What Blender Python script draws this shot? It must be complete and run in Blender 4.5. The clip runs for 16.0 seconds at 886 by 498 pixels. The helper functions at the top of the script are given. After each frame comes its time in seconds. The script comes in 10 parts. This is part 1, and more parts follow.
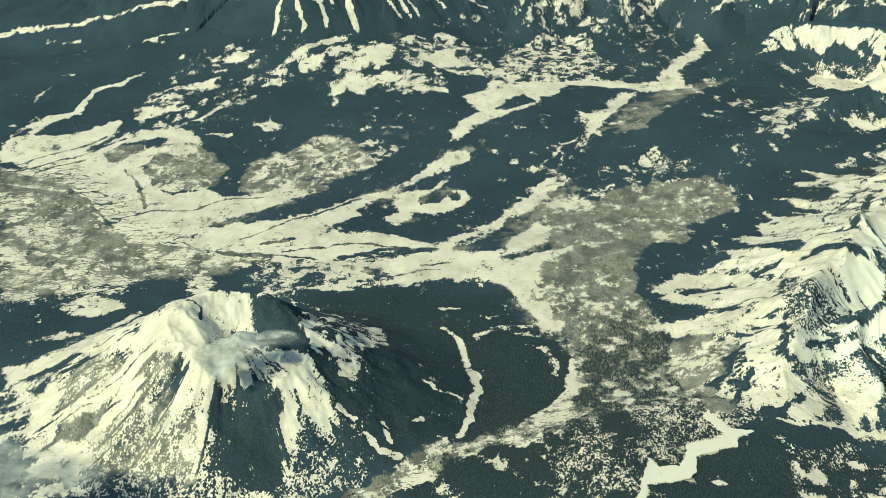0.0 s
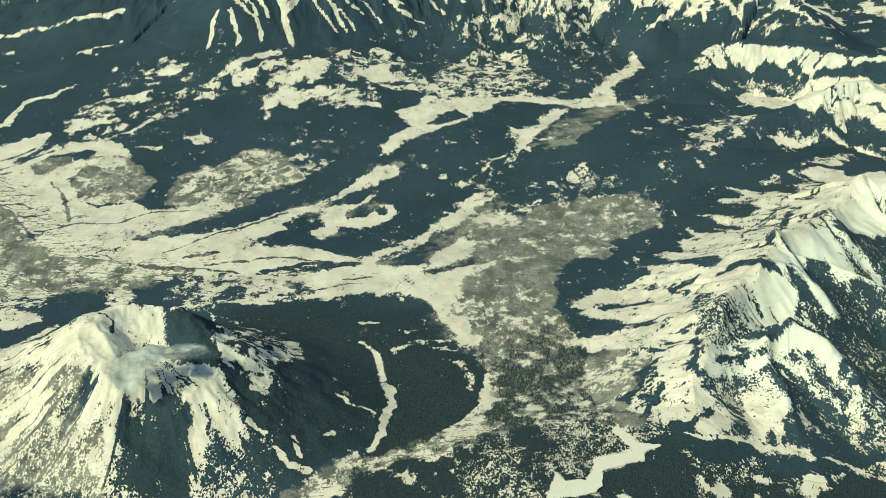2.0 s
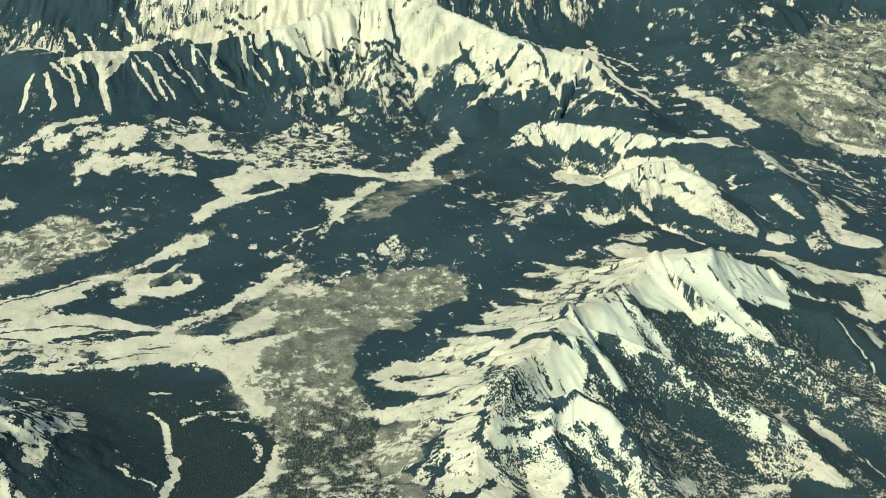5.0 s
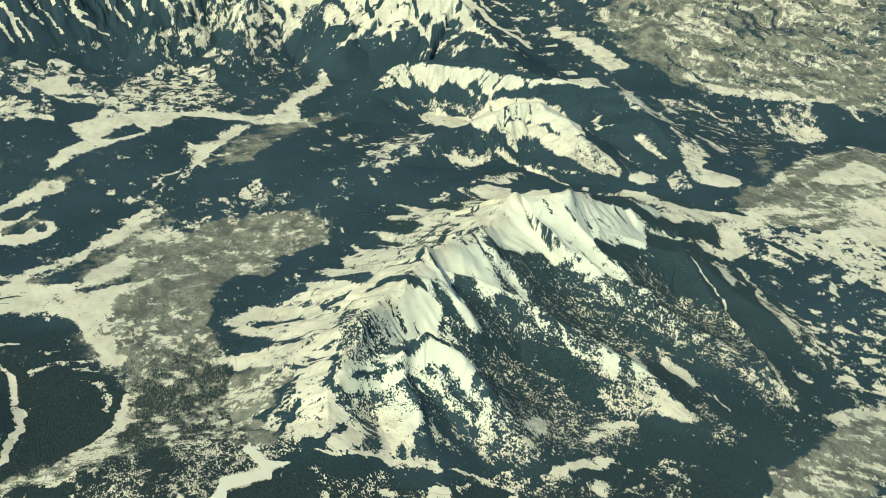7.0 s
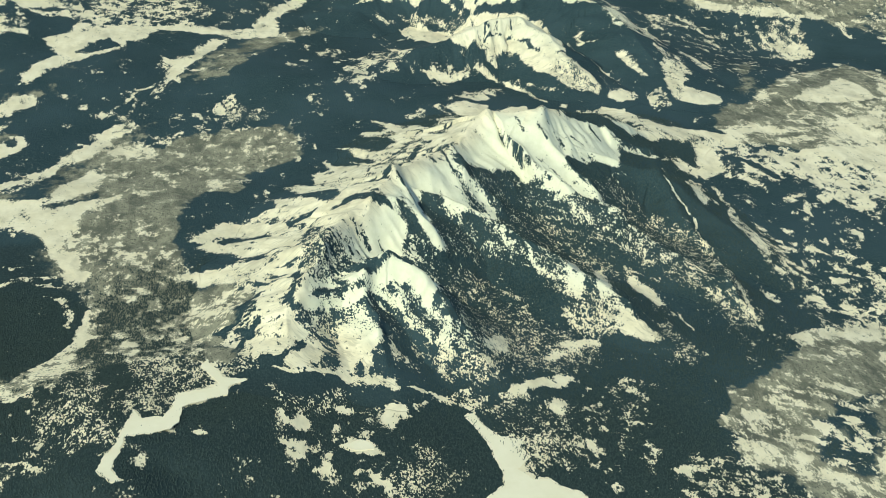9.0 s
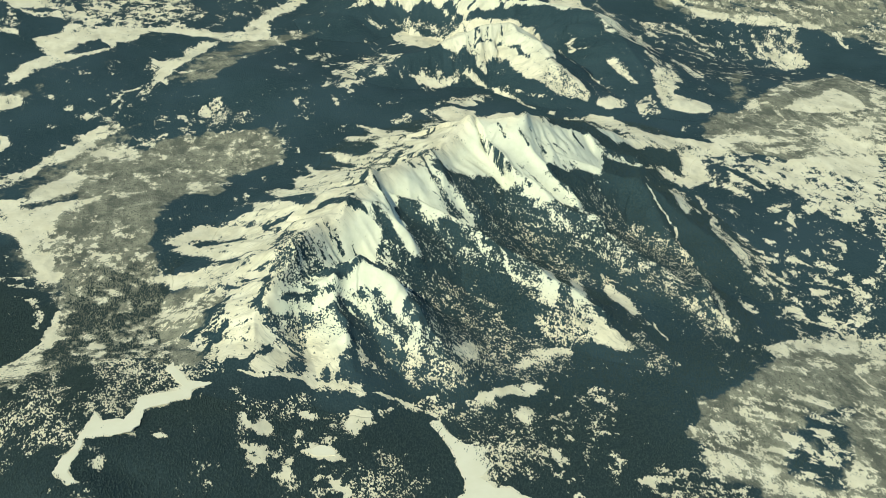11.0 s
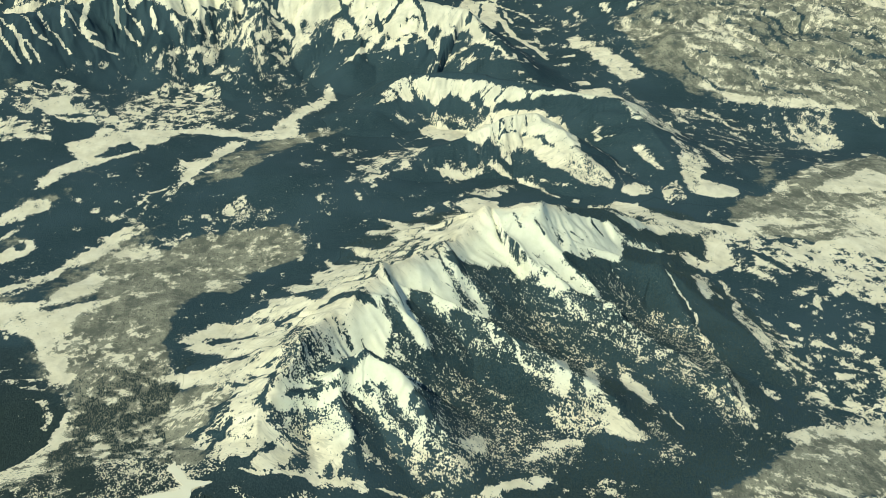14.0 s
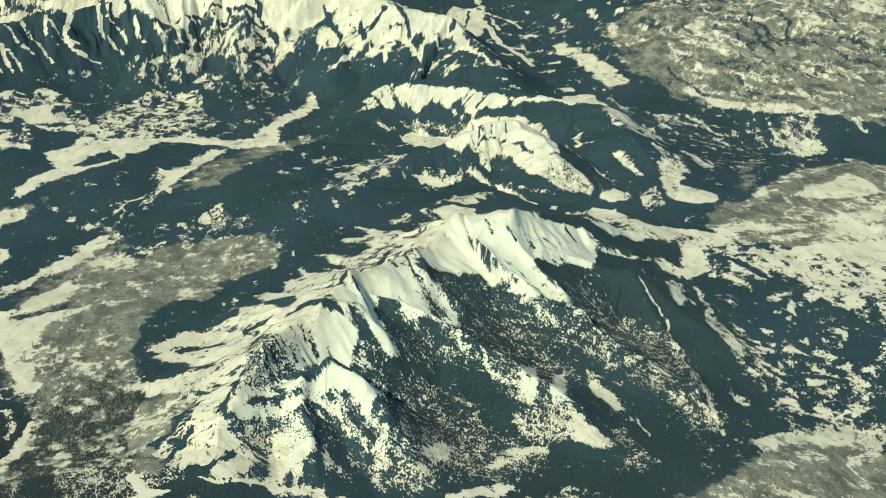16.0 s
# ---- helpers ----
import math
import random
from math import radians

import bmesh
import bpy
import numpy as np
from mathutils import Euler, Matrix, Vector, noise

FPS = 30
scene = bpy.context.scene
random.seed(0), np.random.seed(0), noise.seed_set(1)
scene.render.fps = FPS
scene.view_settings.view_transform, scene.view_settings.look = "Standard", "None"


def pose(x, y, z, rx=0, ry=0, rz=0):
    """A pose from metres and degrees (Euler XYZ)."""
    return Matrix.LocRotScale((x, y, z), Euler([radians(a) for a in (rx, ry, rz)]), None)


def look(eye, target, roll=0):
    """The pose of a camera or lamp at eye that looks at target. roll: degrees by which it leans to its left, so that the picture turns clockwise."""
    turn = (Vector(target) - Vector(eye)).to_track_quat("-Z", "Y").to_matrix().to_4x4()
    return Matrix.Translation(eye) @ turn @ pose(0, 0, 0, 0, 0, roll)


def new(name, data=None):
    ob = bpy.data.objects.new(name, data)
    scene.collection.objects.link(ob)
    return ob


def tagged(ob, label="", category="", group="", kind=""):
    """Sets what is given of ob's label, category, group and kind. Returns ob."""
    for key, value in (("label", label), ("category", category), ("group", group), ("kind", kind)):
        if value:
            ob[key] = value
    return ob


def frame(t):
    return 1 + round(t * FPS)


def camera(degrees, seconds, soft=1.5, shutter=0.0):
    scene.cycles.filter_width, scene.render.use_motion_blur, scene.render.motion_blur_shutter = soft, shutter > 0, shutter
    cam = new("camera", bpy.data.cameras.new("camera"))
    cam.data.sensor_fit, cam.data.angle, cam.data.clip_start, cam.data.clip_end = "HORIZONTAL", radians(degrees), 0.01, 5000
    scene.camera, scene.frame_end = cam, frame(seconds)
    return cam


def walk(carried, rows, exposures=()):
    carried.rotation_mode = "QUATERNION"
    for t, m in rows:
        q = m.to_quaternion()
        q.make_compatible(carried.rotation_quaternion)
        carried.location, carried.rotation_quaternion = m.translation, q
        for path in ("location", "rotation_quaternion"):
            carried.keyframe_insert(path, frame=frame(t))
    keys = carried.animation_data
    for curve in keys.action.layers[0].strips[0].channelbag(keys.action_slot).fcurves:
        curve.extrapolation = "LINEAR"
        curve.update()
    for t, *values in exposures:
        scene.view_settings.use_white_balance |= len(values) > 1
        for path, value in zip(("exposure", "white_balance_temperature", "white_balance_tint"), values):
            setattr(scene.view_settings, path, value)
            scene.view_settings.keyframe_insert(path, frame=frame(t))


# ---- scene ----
cam = camera(37.5, 16.0, soft=0.7)
PATH = [
    (0, (-21.78, 11.24, 824.54), (-21.359, 101.699, 781.926), -1.12),
    (0.5, (-8.08, 10.72, 824.65), (-6.427, 101.401, 782.525), -0.52),
    (1, (5.90, 9.27, 824.53), (8.504, 100.078, 782.722), -0.22),
    (1.5, (19.70, 8.00, 824.63), (22.848, 98.838, 782.947), -0.11),
    (2, (32.14, 5.91, 825.64), (35.683, 96.767, 784.013), -0.01),
    (2.5, (45.48, 5.95, 825.61), (49.116, 96.856, 784.101), 0.09),
    (3, (59.55, 3.42, 825.49), (63.681, 94.601, 784.634), 0.38),
    (3.5, (72.67, 3.02, 825.09), (78.115, 94.612, 785.316), 1.08),
    (4, (85.19, -0.08, 824.28), (93.055, 91.971, 786.019), 1.78),
    (4.5, (97.56, 0.05, 824.32), (108.533, 92.280, 787.278), 2.69),
    (5, (110.87, -2.42, 824.30), (125.467, 89.680, 788.175), 3.39),
    (5.2, (116.86, -2.20, 824.40), (133.206, 89.714, 788.554), 3.70),
    (7.3, (174.13, -5.29, 828.89), (196.663, 83.160, 788.041), 4.65),
    (7.5, (179.69, -5.48, 829.10), (202.097, 82.656, 787.502), 4.56),
    (8, (194.00, -5.67, 829.39), (216.306, 81.568, 785.894), 4.57),
    (8.5, (207.55, -6.34, 829.90), (229.632, 80.318, 785.152), 4.69),
    (9, (220.72, -7.02, 830.37), (242.518, 79.266, 784.777), 4.89),
    (9.2, (226.09, -7.45, 830.54), (247.813, 78.665, 784.575), 5.10),
    (11.3, (281.57, -11.02, 832.13), (302.115, 75.911, 787.180), 5.39),
    (11.5, (286.70, -11.42, 832.25), (307.117, 75.926, 788.055), 5.38),
    (12, (299.28, -12.51, 831.71), (319.055, 75.785, 789.131), 5.06),
    (12.5, (313.24, -12.93, 831.39), (332.024, 76.252, 790.238), 4.34),
    (13, (326.83, -14.03, 831.28), (344.392, 75.793, 790.991), 3.63),
    (13.5, (340.11, -14.50, 831.75), (356.508, 75.843, 792.129), 2.93),
    (14, (353.58, -15.01, 831.43), (369.167, 75.635, 792.176), 2.32),
    (14.5, (367.07, -16.78, 831.08), (382.303, 73.946, 791.857), 2.12),
    (15, (381.30, -18.14, 830.33), (396.543, 72.527, 791.007), 2.02),
    (15.5, (394.06, -18.82, 830.28), (409.283, 71.910, 791.076), 2.02),
    (16, (407.44, -18.85, 830.07), (422.464, 72.116, 791.351), 1.91),
]
walk(cam, [(t, look(eye, target, roll)) for t, eye, target, roll in PATH],
     exposures=[(0, 0.30, 6700, -12), (1.2, 0.20, 6700, -12), (16, 0.20, 6700, -12)])


# ---- daylight ----
world = bpy.data.worlds.new("sky")
scene.world = world
world.use_nodes = True
sky = world.node_tree.nodes.new("ShaderNodeTexSky")
sky.sky_type, sky.sun_disc = "NISHITA", False
SUN_HIGH, SUN_FROM = 40.0, 226.0
sky.sun_elevation, sky.sun_rotation = radians(SUN_HIGH), radians(SUN_FROM)
sky.altitude = 3000
back = world.node_tree.nodes["Background"]
back.inputs["Strength"].default_value = 0.12
world.node_tree.links.new(sky.outputs["Color"], back.inputs["Color"])
sun_data = bpy.data.lights.new("sun", "SUN")
sun_data.energy, sun_data.angle, sun_data.color = 3.2, radians(0.5), (1.0, 0.92, 0.76)
sun = new("sun", sun_data)
bearing = radians(SUN_FROM)
sun.matrix_world = look((0, 0, 500), Vector((0, 0, 500)) - Vector((math.sin(bearing) * math.cos(radians(SUN_HIGH)), math.cos(bearing) * math.cos(radians(SUN_HIGH)), math.sin(radians(SUN_HIGH)))))


# ---- materials ----
def nodes_of(name):
    mat = bpy.data.materials.new(name)
    mat.use_nodes = True
    tree = mat.node_tree
    return mat, tree, tree.nodes["Principled BSDF"]


def add(tree, kind, **values):
    node = tree.nodes.new(kind)
    for key, value in values.items():
        node.inputs[key].default_value = value
    return node


def noise_node(tree, where, scale, detail=4.0, rough=0.6):
    node = add(tree, "ShaderNodeTexNoise", Scale=scale, Detail=detail, Roughness=rough)
    tree.links.new(where, node.inputs["Vector"])
    return node.outputs["Fac"]


def math_node(tree, op, a, b, c=None):
    node = tree.nodes.new("ShaderNodeMath")
    node.operation = op
    for k, v in enumerate((a, b, c)):
        if v is None:
            continue
        if isinstance(v, (int, float)):
            node.inputs[k].default_value = v
        else:
            tree.links.new(v, node.inputs[k])
    return node.outputs[0]


def step_node(tree, value, a, b):
    node = tree.nodes.new("ShaderNodeMapRange")
    node.interpolation_type = "SMOOTHSTEP"
    node.inputs["From Min"].default_value, node.inputs["From Max"].default_value = a, b
    tree.links.new(value, node.inputs["Value"])
    return node.outputs["Result"]


def mix_node(tree, fac, a, b):
    node = tree.nodes.new("ShaderNodeMix")
    node.data_type = "RGBA"
    tree.links.new(fac, node.inputs[0])
    for socket, v in ((node.inputs[6], a), (node.inputs[7], b)):
        if isinstance(v, tuple):
            socket.default_value = (*v, 1.0)
        else:
            tree.links.new(v, socket)
    return node.outputs[2]


def attribute(tree, name):
    node = tree.nodes.new("ShaderNodeAttribute")
    node.attribute_name = name
    return node.outputs["Fac"]


def land_material():
    """Snow, conifer forest and thin brown scrub, told apart by the cover values that the land carries."""
    mat, tree, surface = nodes_of("snowy_land")
    spot = tree.nodes.new("ShaderNodeNewGeometry").outputs["Position"]
    drawn = tree.nodes.new("ShaderNodeMapping")
    drawn.inputs["Scale"].default_value = (1.0, 0.6, 1.0)
    tree.links.new(spot, drawn.inputs["Vector"])
    tiny = noise_node(tree, drawn.outputs["Vector"], 0.46, 2.0, 0.5)
    fine = noise_node(tree, drawn.outputs["Vector"], 0.16, 3.0, 0.6)
    grain = noise_node(tree, drawn.outputs["Vector"], 0.05, 4.0, 0.6)
    broad = noise_node(tree, spot, 0.006, 4.0, 0.6)
    snow, scrub = attribute(tree, "snow"), attribute(tree, "scrub")
    braid, fresh_shaded = attribute(tree, "braid"), attribute(tree, "fresh_shaded")

    # ragged edges at three sizes
    speck = math_node(tree, "MULTIPLY", math_node(tree, "SUBTRACT", tiny, 0.5), 3.4)
    speck = math_node(tree, "MULTIPLY_ADD", math_node(tree, "SUBTRACT", fine, 0.5), 2.2, speck)
    speck = math_node(tree, "MULTIPLY_ADD", math_node(tree, "SUBTRACT", grain, 0.5), 1.2, speck)
    edge = math_node(tree, "MULTIPLY_ADD", speck, attribute(tree, "speckle"), snow)
    # rills and drifts drawn out down the slopes, at two widths
    across, down = attribute(tree, "across"), attribute(tree, "down")
    rills = 0.0
    for scale, length, weight in ((0.22, 0.04, 2.6), (0.085, 0.014, 1.8)):
        slope = tree.nodes.new("ShaderNodeCombineXYZ")
        tree.links.new(math_node(tree, "MULTIPLY", across, scale), slope.inputs[0])
        tree.links.new(math_node(tree, "MULTIPLY", down, length), slope.inputs[1])
        rill = noise_node(tree, slope.outputs[0], 1.0, 3.0, 0.6)
        rills = math_node(tree, "MULTIPLY_ADD", math_node(tree, "SUBTRACT", rill, 0.5), weight, rills)
    edge = math_node(tree, "MULTIPLY_ADD", rills, attribute(tree, "streak"), edge)

    # thin meandering streams, where the country is braided
    shift = tree.nodes.new("ShaderNodeMapping")
    shift.inputs["Scale"].default_value = (0.45, 1.0, 1.0)
    tree.links.new(spot, shift.inputs["Vector"])
    for scale, width in ((0.016, 0.016), (0.036, 0.020), (0.085, 0.018)):
        flow = noise_node(tree, shift.outputs["Vector"], scale, 3.0, 0.55)
        near = math_node(tree, "ABSOLUTE", math_node(tree, "SUBTRACT", flow, 0.5), None)
        line = math_node(tree, "SUBTRACT", 1.0, step_node(tree, near, 0.0, width))
        edge = math_node(tree, "MULTIPLY_ADD", math_node(tree, "MULTIPLY", line, braid), -1.6, edge)

    scrub_edge = math_node(tree, "MULTIPLY_ADD", math_node(tree, "SUBTRACT", grain, 0.5), 1.6, scrub)
    scrub_edge = math_node(tree, "MULTIPLY_ADD", math_node(tree, "SUBTRACT", fine, 0.5), 1.0, scrub_edge)
    scrub_mask = step_node(tree, scrub_edge, -0.25, 0.45)
    edge = math_node(tree, "MULTIPLY_ADD", scrub_mask, -0.11, edge)
    # over low scrub the snow thins out softly; against forest it ends sharply
    thin = math_node(tree, "SUBTRACT", 1.0, math_node(tree, "MULTIPLY", scrub_mask, 0.45))
    snow_mask = step_node(tree, math_node(tree, "MULTIPLY", edge, thin), -0.17, 0.22)
    # the forest's blue is distance haze mixed into its base colour
    forest = mix_node(tree, step_node(tree, broad, 0.3, 0.7), (0.022, 0.045, 0.056), (0.040, 0.071, 0.090))
    forest = mix_node(tree, step_node(tree, tiny, 0.35, 0.72), forest, (0.046, 0.074, 0.084))
    # darker forest tone that carries less of the painted haze
    forest = mix_node(tree, attribute(tree, "less_blue"), forest, mix_node(tree, step_node(tree, tiny, 0.35, 0.72), (0.025, 0.042, 0.047), (0.039, 0.060, 0.066)))
    brown = mix_node(tree, step_node(tree, grain, 0.3, 0.68), (0.18, 0.178, 0.142), (0.34, 0.325, 0.245))
    brown = mix_node(tree, step_node(tree, fine, 0.54, 0.72), brown, (0.37, 0.35, 0.27))
    clump = noise_node(tree, drawn.outputs["Vector"], 0.028, 5.0, 0.65)
    brown = mix_node(tree, step_node(tree, clump, 0.47, 0.62), brown, (0.135, 0.138, 0.113))
    brown = mix_node(tree, step_node(tree, tiny, 0.56, 0.64), brown, (0.11, 0.115, 0.098))
    bare = mix_node(tree, scrub_mask, forest, brown)
    old = mix_node(tree, step_node(tree, grain, 0.25, 0.75), (0.76, 0.68, 0.50), (0.90, 0.82, 0.64))
    pure_shaded = mix_node(tree, step_node(tree, fine, 0.25, 0.75), (0.75, 0.735, 0.58), (0.81, 0.79, 0.645))
    # thin snow over grass and ice, in broad uneven stretches
    worn = noise_node(tree, drawn.outputs["Vector"], 0.022, 6.0, 0.62)
    old = mix_node(tree, math_node(tree, "MULTIPLY", step_node(tree, worn, 0.48, 0.70), 0.6), old, (0.50, 0.455, 0.345))
    # wind-packed, thinner snow in long drifts
    packed = math_node(tree, "MULTIPLY", step_node(tree, rills, 0.0, 0.5), attribute(tree, "streak"))
    old = mix_node(tree, packed, old, (0.55, 0.50, 0.38))
    # cooler snow: fresh on the heights, painted shade on east-facing slopes
    white = mix_node(tree, fresh_shaded, old, pure_shaded)
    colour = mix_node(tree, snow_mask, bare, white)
    tree.links.new(colour, surface.inputs["Base Color"])
    surface.inputs["Roughness"].default_value = 0.85
    surface.inputs["Specular IOR Level"].default_value = 0.12
    bump = add(tree, "ShaderNodeBump", Strength=0.35, Distance=2.0)
    canopy = math_node(tree, "MULTIPLY", math_node(tree, "ADD", tiny, fine), math_node(tree, "SUBTRACT", 1.12, snow_mask))
    tree.links.new(canopy, bump.inputs["Height"])
    tree.links.new(bump.outputs["Normal"], surface.inputs["Normal"])
    return mat


def plain_material(name, low, high, scale, rough=0.8, bump_height=0.0):
    mat, tree, surface = nodes_of(name)
    spot = tree.nodes.new("ShaderNodeNewGeometry").outputs["Position"]
    mottle = noise_node(tree, spot, scale, 5.0, 0.65)
    tree.links.new(mix_node(tree, step_node(tree, mottle, 0.28, 0.72), low, high), surface.inputs["Base Color"])
    surface.inputs["Roughness"].default_value = rough
    surface.inputs["Specular IOR Level"].default_value = 0.2
    if bump_height:
        bump = add(tree, "ShaderNodeBump", Strength=0.5, Distance=bump_height)
        tree.links.new(mottle, bump.inputs["Height"])
        tree.links.new(bump.outputs["Normal"], surface.inputs["Normal"])
    return mat


def vapour_material():
    """Thin steam and cloud: lets the land shine through where it thins out."""
    mat, tree, surface = nodes_of("vapour")
    spot = tree.nodes.new("ShaderNodeNewGeometry").outputs["Position"]
    billow = noise_node(tree, spot, 0.05, 5.0, 0.6)
    thick = math_node(tree, "MULTIPLY", attribute(tree, "thickness"), step_node(tree, billow, 0.2, 0.75))
    # grey instead of white: the vapour's shading is in its base colour
    surface.inputs["Base Color"].default_value = (0.50, 0.52, 0.45, 1)
    surface.inputs["Roughness"].default_value = 1.0
    surface.inputs["Specular IOR Level"].default_value = 0.0
    tree.links.new(thick, surface.inputs["Alpha"])
    return mat


LAND = land_material()
ICE = plain_material("snowy_ice", (0.86, 0.79, 0.61), (0.92, 0.85, 0.68), 0.03, 0.6)
CONIFER = plain_material("conifer_needles", (0.030, 0.050, 0.053), (0.050, 0.074, 0.078), 0.2, 0.9)
VAPOUR = vapour_material()

# ---- landform: all heights come from ridge lines, domes and noise ----
def hash01(ix, iy, seed):
    h = ix.astype(np.int32).view(np.uint32) * np.uint32(374761393) + iy.astype(np.int32).view(np.uint32) * np.uint32(668265263) + np.uint32(seed * 974711 & 0xFFFFFFFF)
    h = (h ^ (h >> np.uint32(13))) * np.uint32(1274126177)
    h ^= h >> np.uint32(16)
    return (h & np.uint32(0xFFFF)).astype(np.float32) * np.float32(1 / 65535)


def value_noise(x, y, seed):
    ix, iy = np.floor(x), np.floor(y)
    fx, fy = x - ix, y - iy
    fx, fy = fx * fx * (3 - 2 * fx), fy * fy * (3 - 2 * fy)
    a, b = hash01(ix, iy, seed), hash01(ix + 1, iy, seed)
    c, d = hash01(ix, iy + 1, seed), hash01(ix + 1, iy + 1, seed)
    return (a + (b - a) * fx) * (1 - fy) + (c + (d - c) * fx) * fy


def fbm(x, y, size, octaves=4, seed=1, gain=0.5):
    """Layered noise about 0, within -1 and 1, whose largest forms are size metres across."""
    total, amp, norm, f = 0.0, 1.0, 0.0, 1.0 / size
    for k in range(octaves):
        total = total + amp * (value_noise(x * f + 17.3 * k, y * f - 9.1 * k, seed + 31 * k) * 2 - 1)
        norm, amp, f = norm + amp, amp * gain, f * 2.03
    return total / norm * 1.6


def ridged(x, y, size, octaves=3, seed=1):
    total, amp, f = 0.0, 0.5, 1.0 / size
    for k in range(octaves):
        total = total + amp * (1 - np.abs(value_noise(x * f + 5.7 * k, y * f + 3.3 * k, seed + 13 * k) * 2 - 1))
        amp, f = amp * 0.5, f * 2.1
    return total


def soft(v, a, b):
    u = np.clip((v - a) / (b - a), 0, 1)
    return u * u * (3 - 2 * u)


def along(x, y, line):
    """Nearest distance to a polyline of (x, y, ...), the run along it, and its further values there."""
    best = np.full(x.shape, 1e9, np.float32)
    run = np.zeros(x.shape)
    side = np.zeros(x.shape)
    extra = [np.zeros(x.shape) for _ in line[0][2:]]
    s0 = 0.0
    for p, q in zip(line[:-1], line[1:]):
        dx, dy = q[0] - p[0], q[1] - p[1]
        length = math.hypot(dx, dy)
        t = np.clip(((x - p[0]) * dx + (y - p[1]) * dy) / length ** 2, 0, 1)
        d = np.hypot(x - p[0] - t * dx, y - p[1] - t * dy)
        near = d < best
        best = np.where(near, d, best)
        run = np.where(near, s0 + t * length, run)
        side = np.where(near, ((x - p[0]) * dy - (y - p[1]) * dx) / length, side)
        for k, e in enumerate(extra):
            extra[k] = np.where(near, p[2 + k] + t * (q[2 + k] - p[2 + k]), e)
        s0 += length
    return best, run, side, extra


def crest(x, y, line, power=1.5, rough=0.3, grain=26.0, seed=3):
    """Height above the plain of a ridge along (x, y, height, width)."""
    best, run, side, (top, wide) = along(x, y, line)
    u = np.clip(best / wide, 0, 1)
    rise = top * (1 - u) ** power
    gully = ridged(run + 0.35 * side, best * 0.3, grain, 3, seed) - 0.45
    rill = ridged(run + 0.3 * side, best * 0.12, grain * 0.3, 2, seed + 7) - 0.4
    return rise * (1 + rough * (gully + 0.3 * rill) * np.minimum(u * 5, 1)), u, run, side


# crest lines: x, y, height above the plain, half width of the foot
MASSIF = [
    [(1030, 1930, 22, 150), (967, 1900, 60, 200), (880, 1845, 90, 240), (790, 1787, 122, 270), (742, 1820, 104, 250),
     (650, 1705, 92, 220), (549, 1599, 108, 220), (509, 1529, 98, 210), (440, 1440, 86, 190), (389, 1345, 62, 150), (370, 1270, 26, 110)],
    [(790, 1787, 118, 140), (880, 1735, 66, 120), (984, 1711, 46, 110), (1040, 1610, 24, 90), (1085, 1480, 6, 70)],
    [(742, 1820, 100, 120), (800, 1660, 62, 100), (880, 1560, 42, 90), (950, 1470, 24, 80), (1000, 1390, 8, 60)],
    [(549, 1599, 100, 110), (640, 1570, 74, 100), (720, 1480, 52, 95), (790, 1390, 34, 85), (850, 1300, 6, 70)],
    [(420, 1400, 70, 90), (470, 1385, 74, 100), (510, 1396, 84, 110), (555, 1350, 58, 95), (590, 1270, 26, 80), (600, 1215, 6, 60)],
    [(455, 1390, 60, 90), (465, 1310, 44, 95), (480, 1230, 14, 80)],
]
CONE = (-266.0, 1360.0)
RANGE = [
    [(-900, 3050, 70, 260), (-640, 3000, 95, 260), (-419, 3050, 90, 240), (-305, 2863, 78, 220), (-180, 2926, 95, 250), (-95, 2952, 105, 260), (40, 3060, 140, 300),
     (190, 3130, 170, 340), (330, 3210, 205, 360), (470, 3240, 232, 380), (577, 3190, 210, 360), (690, 3120, 180, 320), (800, 3010, 158, 270), (905, 2985, 150, 240), (985, 2890, 90, 180), (1040, 2790, 30, 120)],
    [(470, 3240, 220, 200), (430, 3080, 160, 190), (400, 2960, 90, 160), (370, 2860, 40, 120)],
    [(690, 3120, 170, 160), (660, 2990, 110, 150), (640, 2890, 50, 120)],
    [(190, 3130, 160, 170), (200, 2990, 95, 150), (190, 2880, 40, 120)],
    [(800, 3010, 150, 140), (800, 2910, 80, 130), (810, 2830, 26, 90)],
]
FAR_RANGE = [[(-1500, 3500, 150, 320), (-900, 3620, 190, 340), (-300, 3680, 210, 360), (300, 3800, 230, 380), (900, 4050, 160, 360), (1500, 4300, 140, 380), (2600, 4400, 150, 420)]]
MESA = [[(640, 2600, 26, 110), (725, 2690, 78, 130), (850, 2670, 84, 140), (980, 2595, 82, 150), (1060, 2540, 80, 160), (1133, 2480, 84, 170), (1165, 2360, 58, 160), (1180, 2240, 28, 140), (1190, 2150, 8, 110)]]
HILL = [[(690, 2300, 16, 90), (800, 2350, 54, 110), (886, 2368, 84, 130), (930, 2385, 84, 140), (975, 2300, 70, 130), (1010, 2220, 42, 110), (1050, 2160, 12, 90)]]


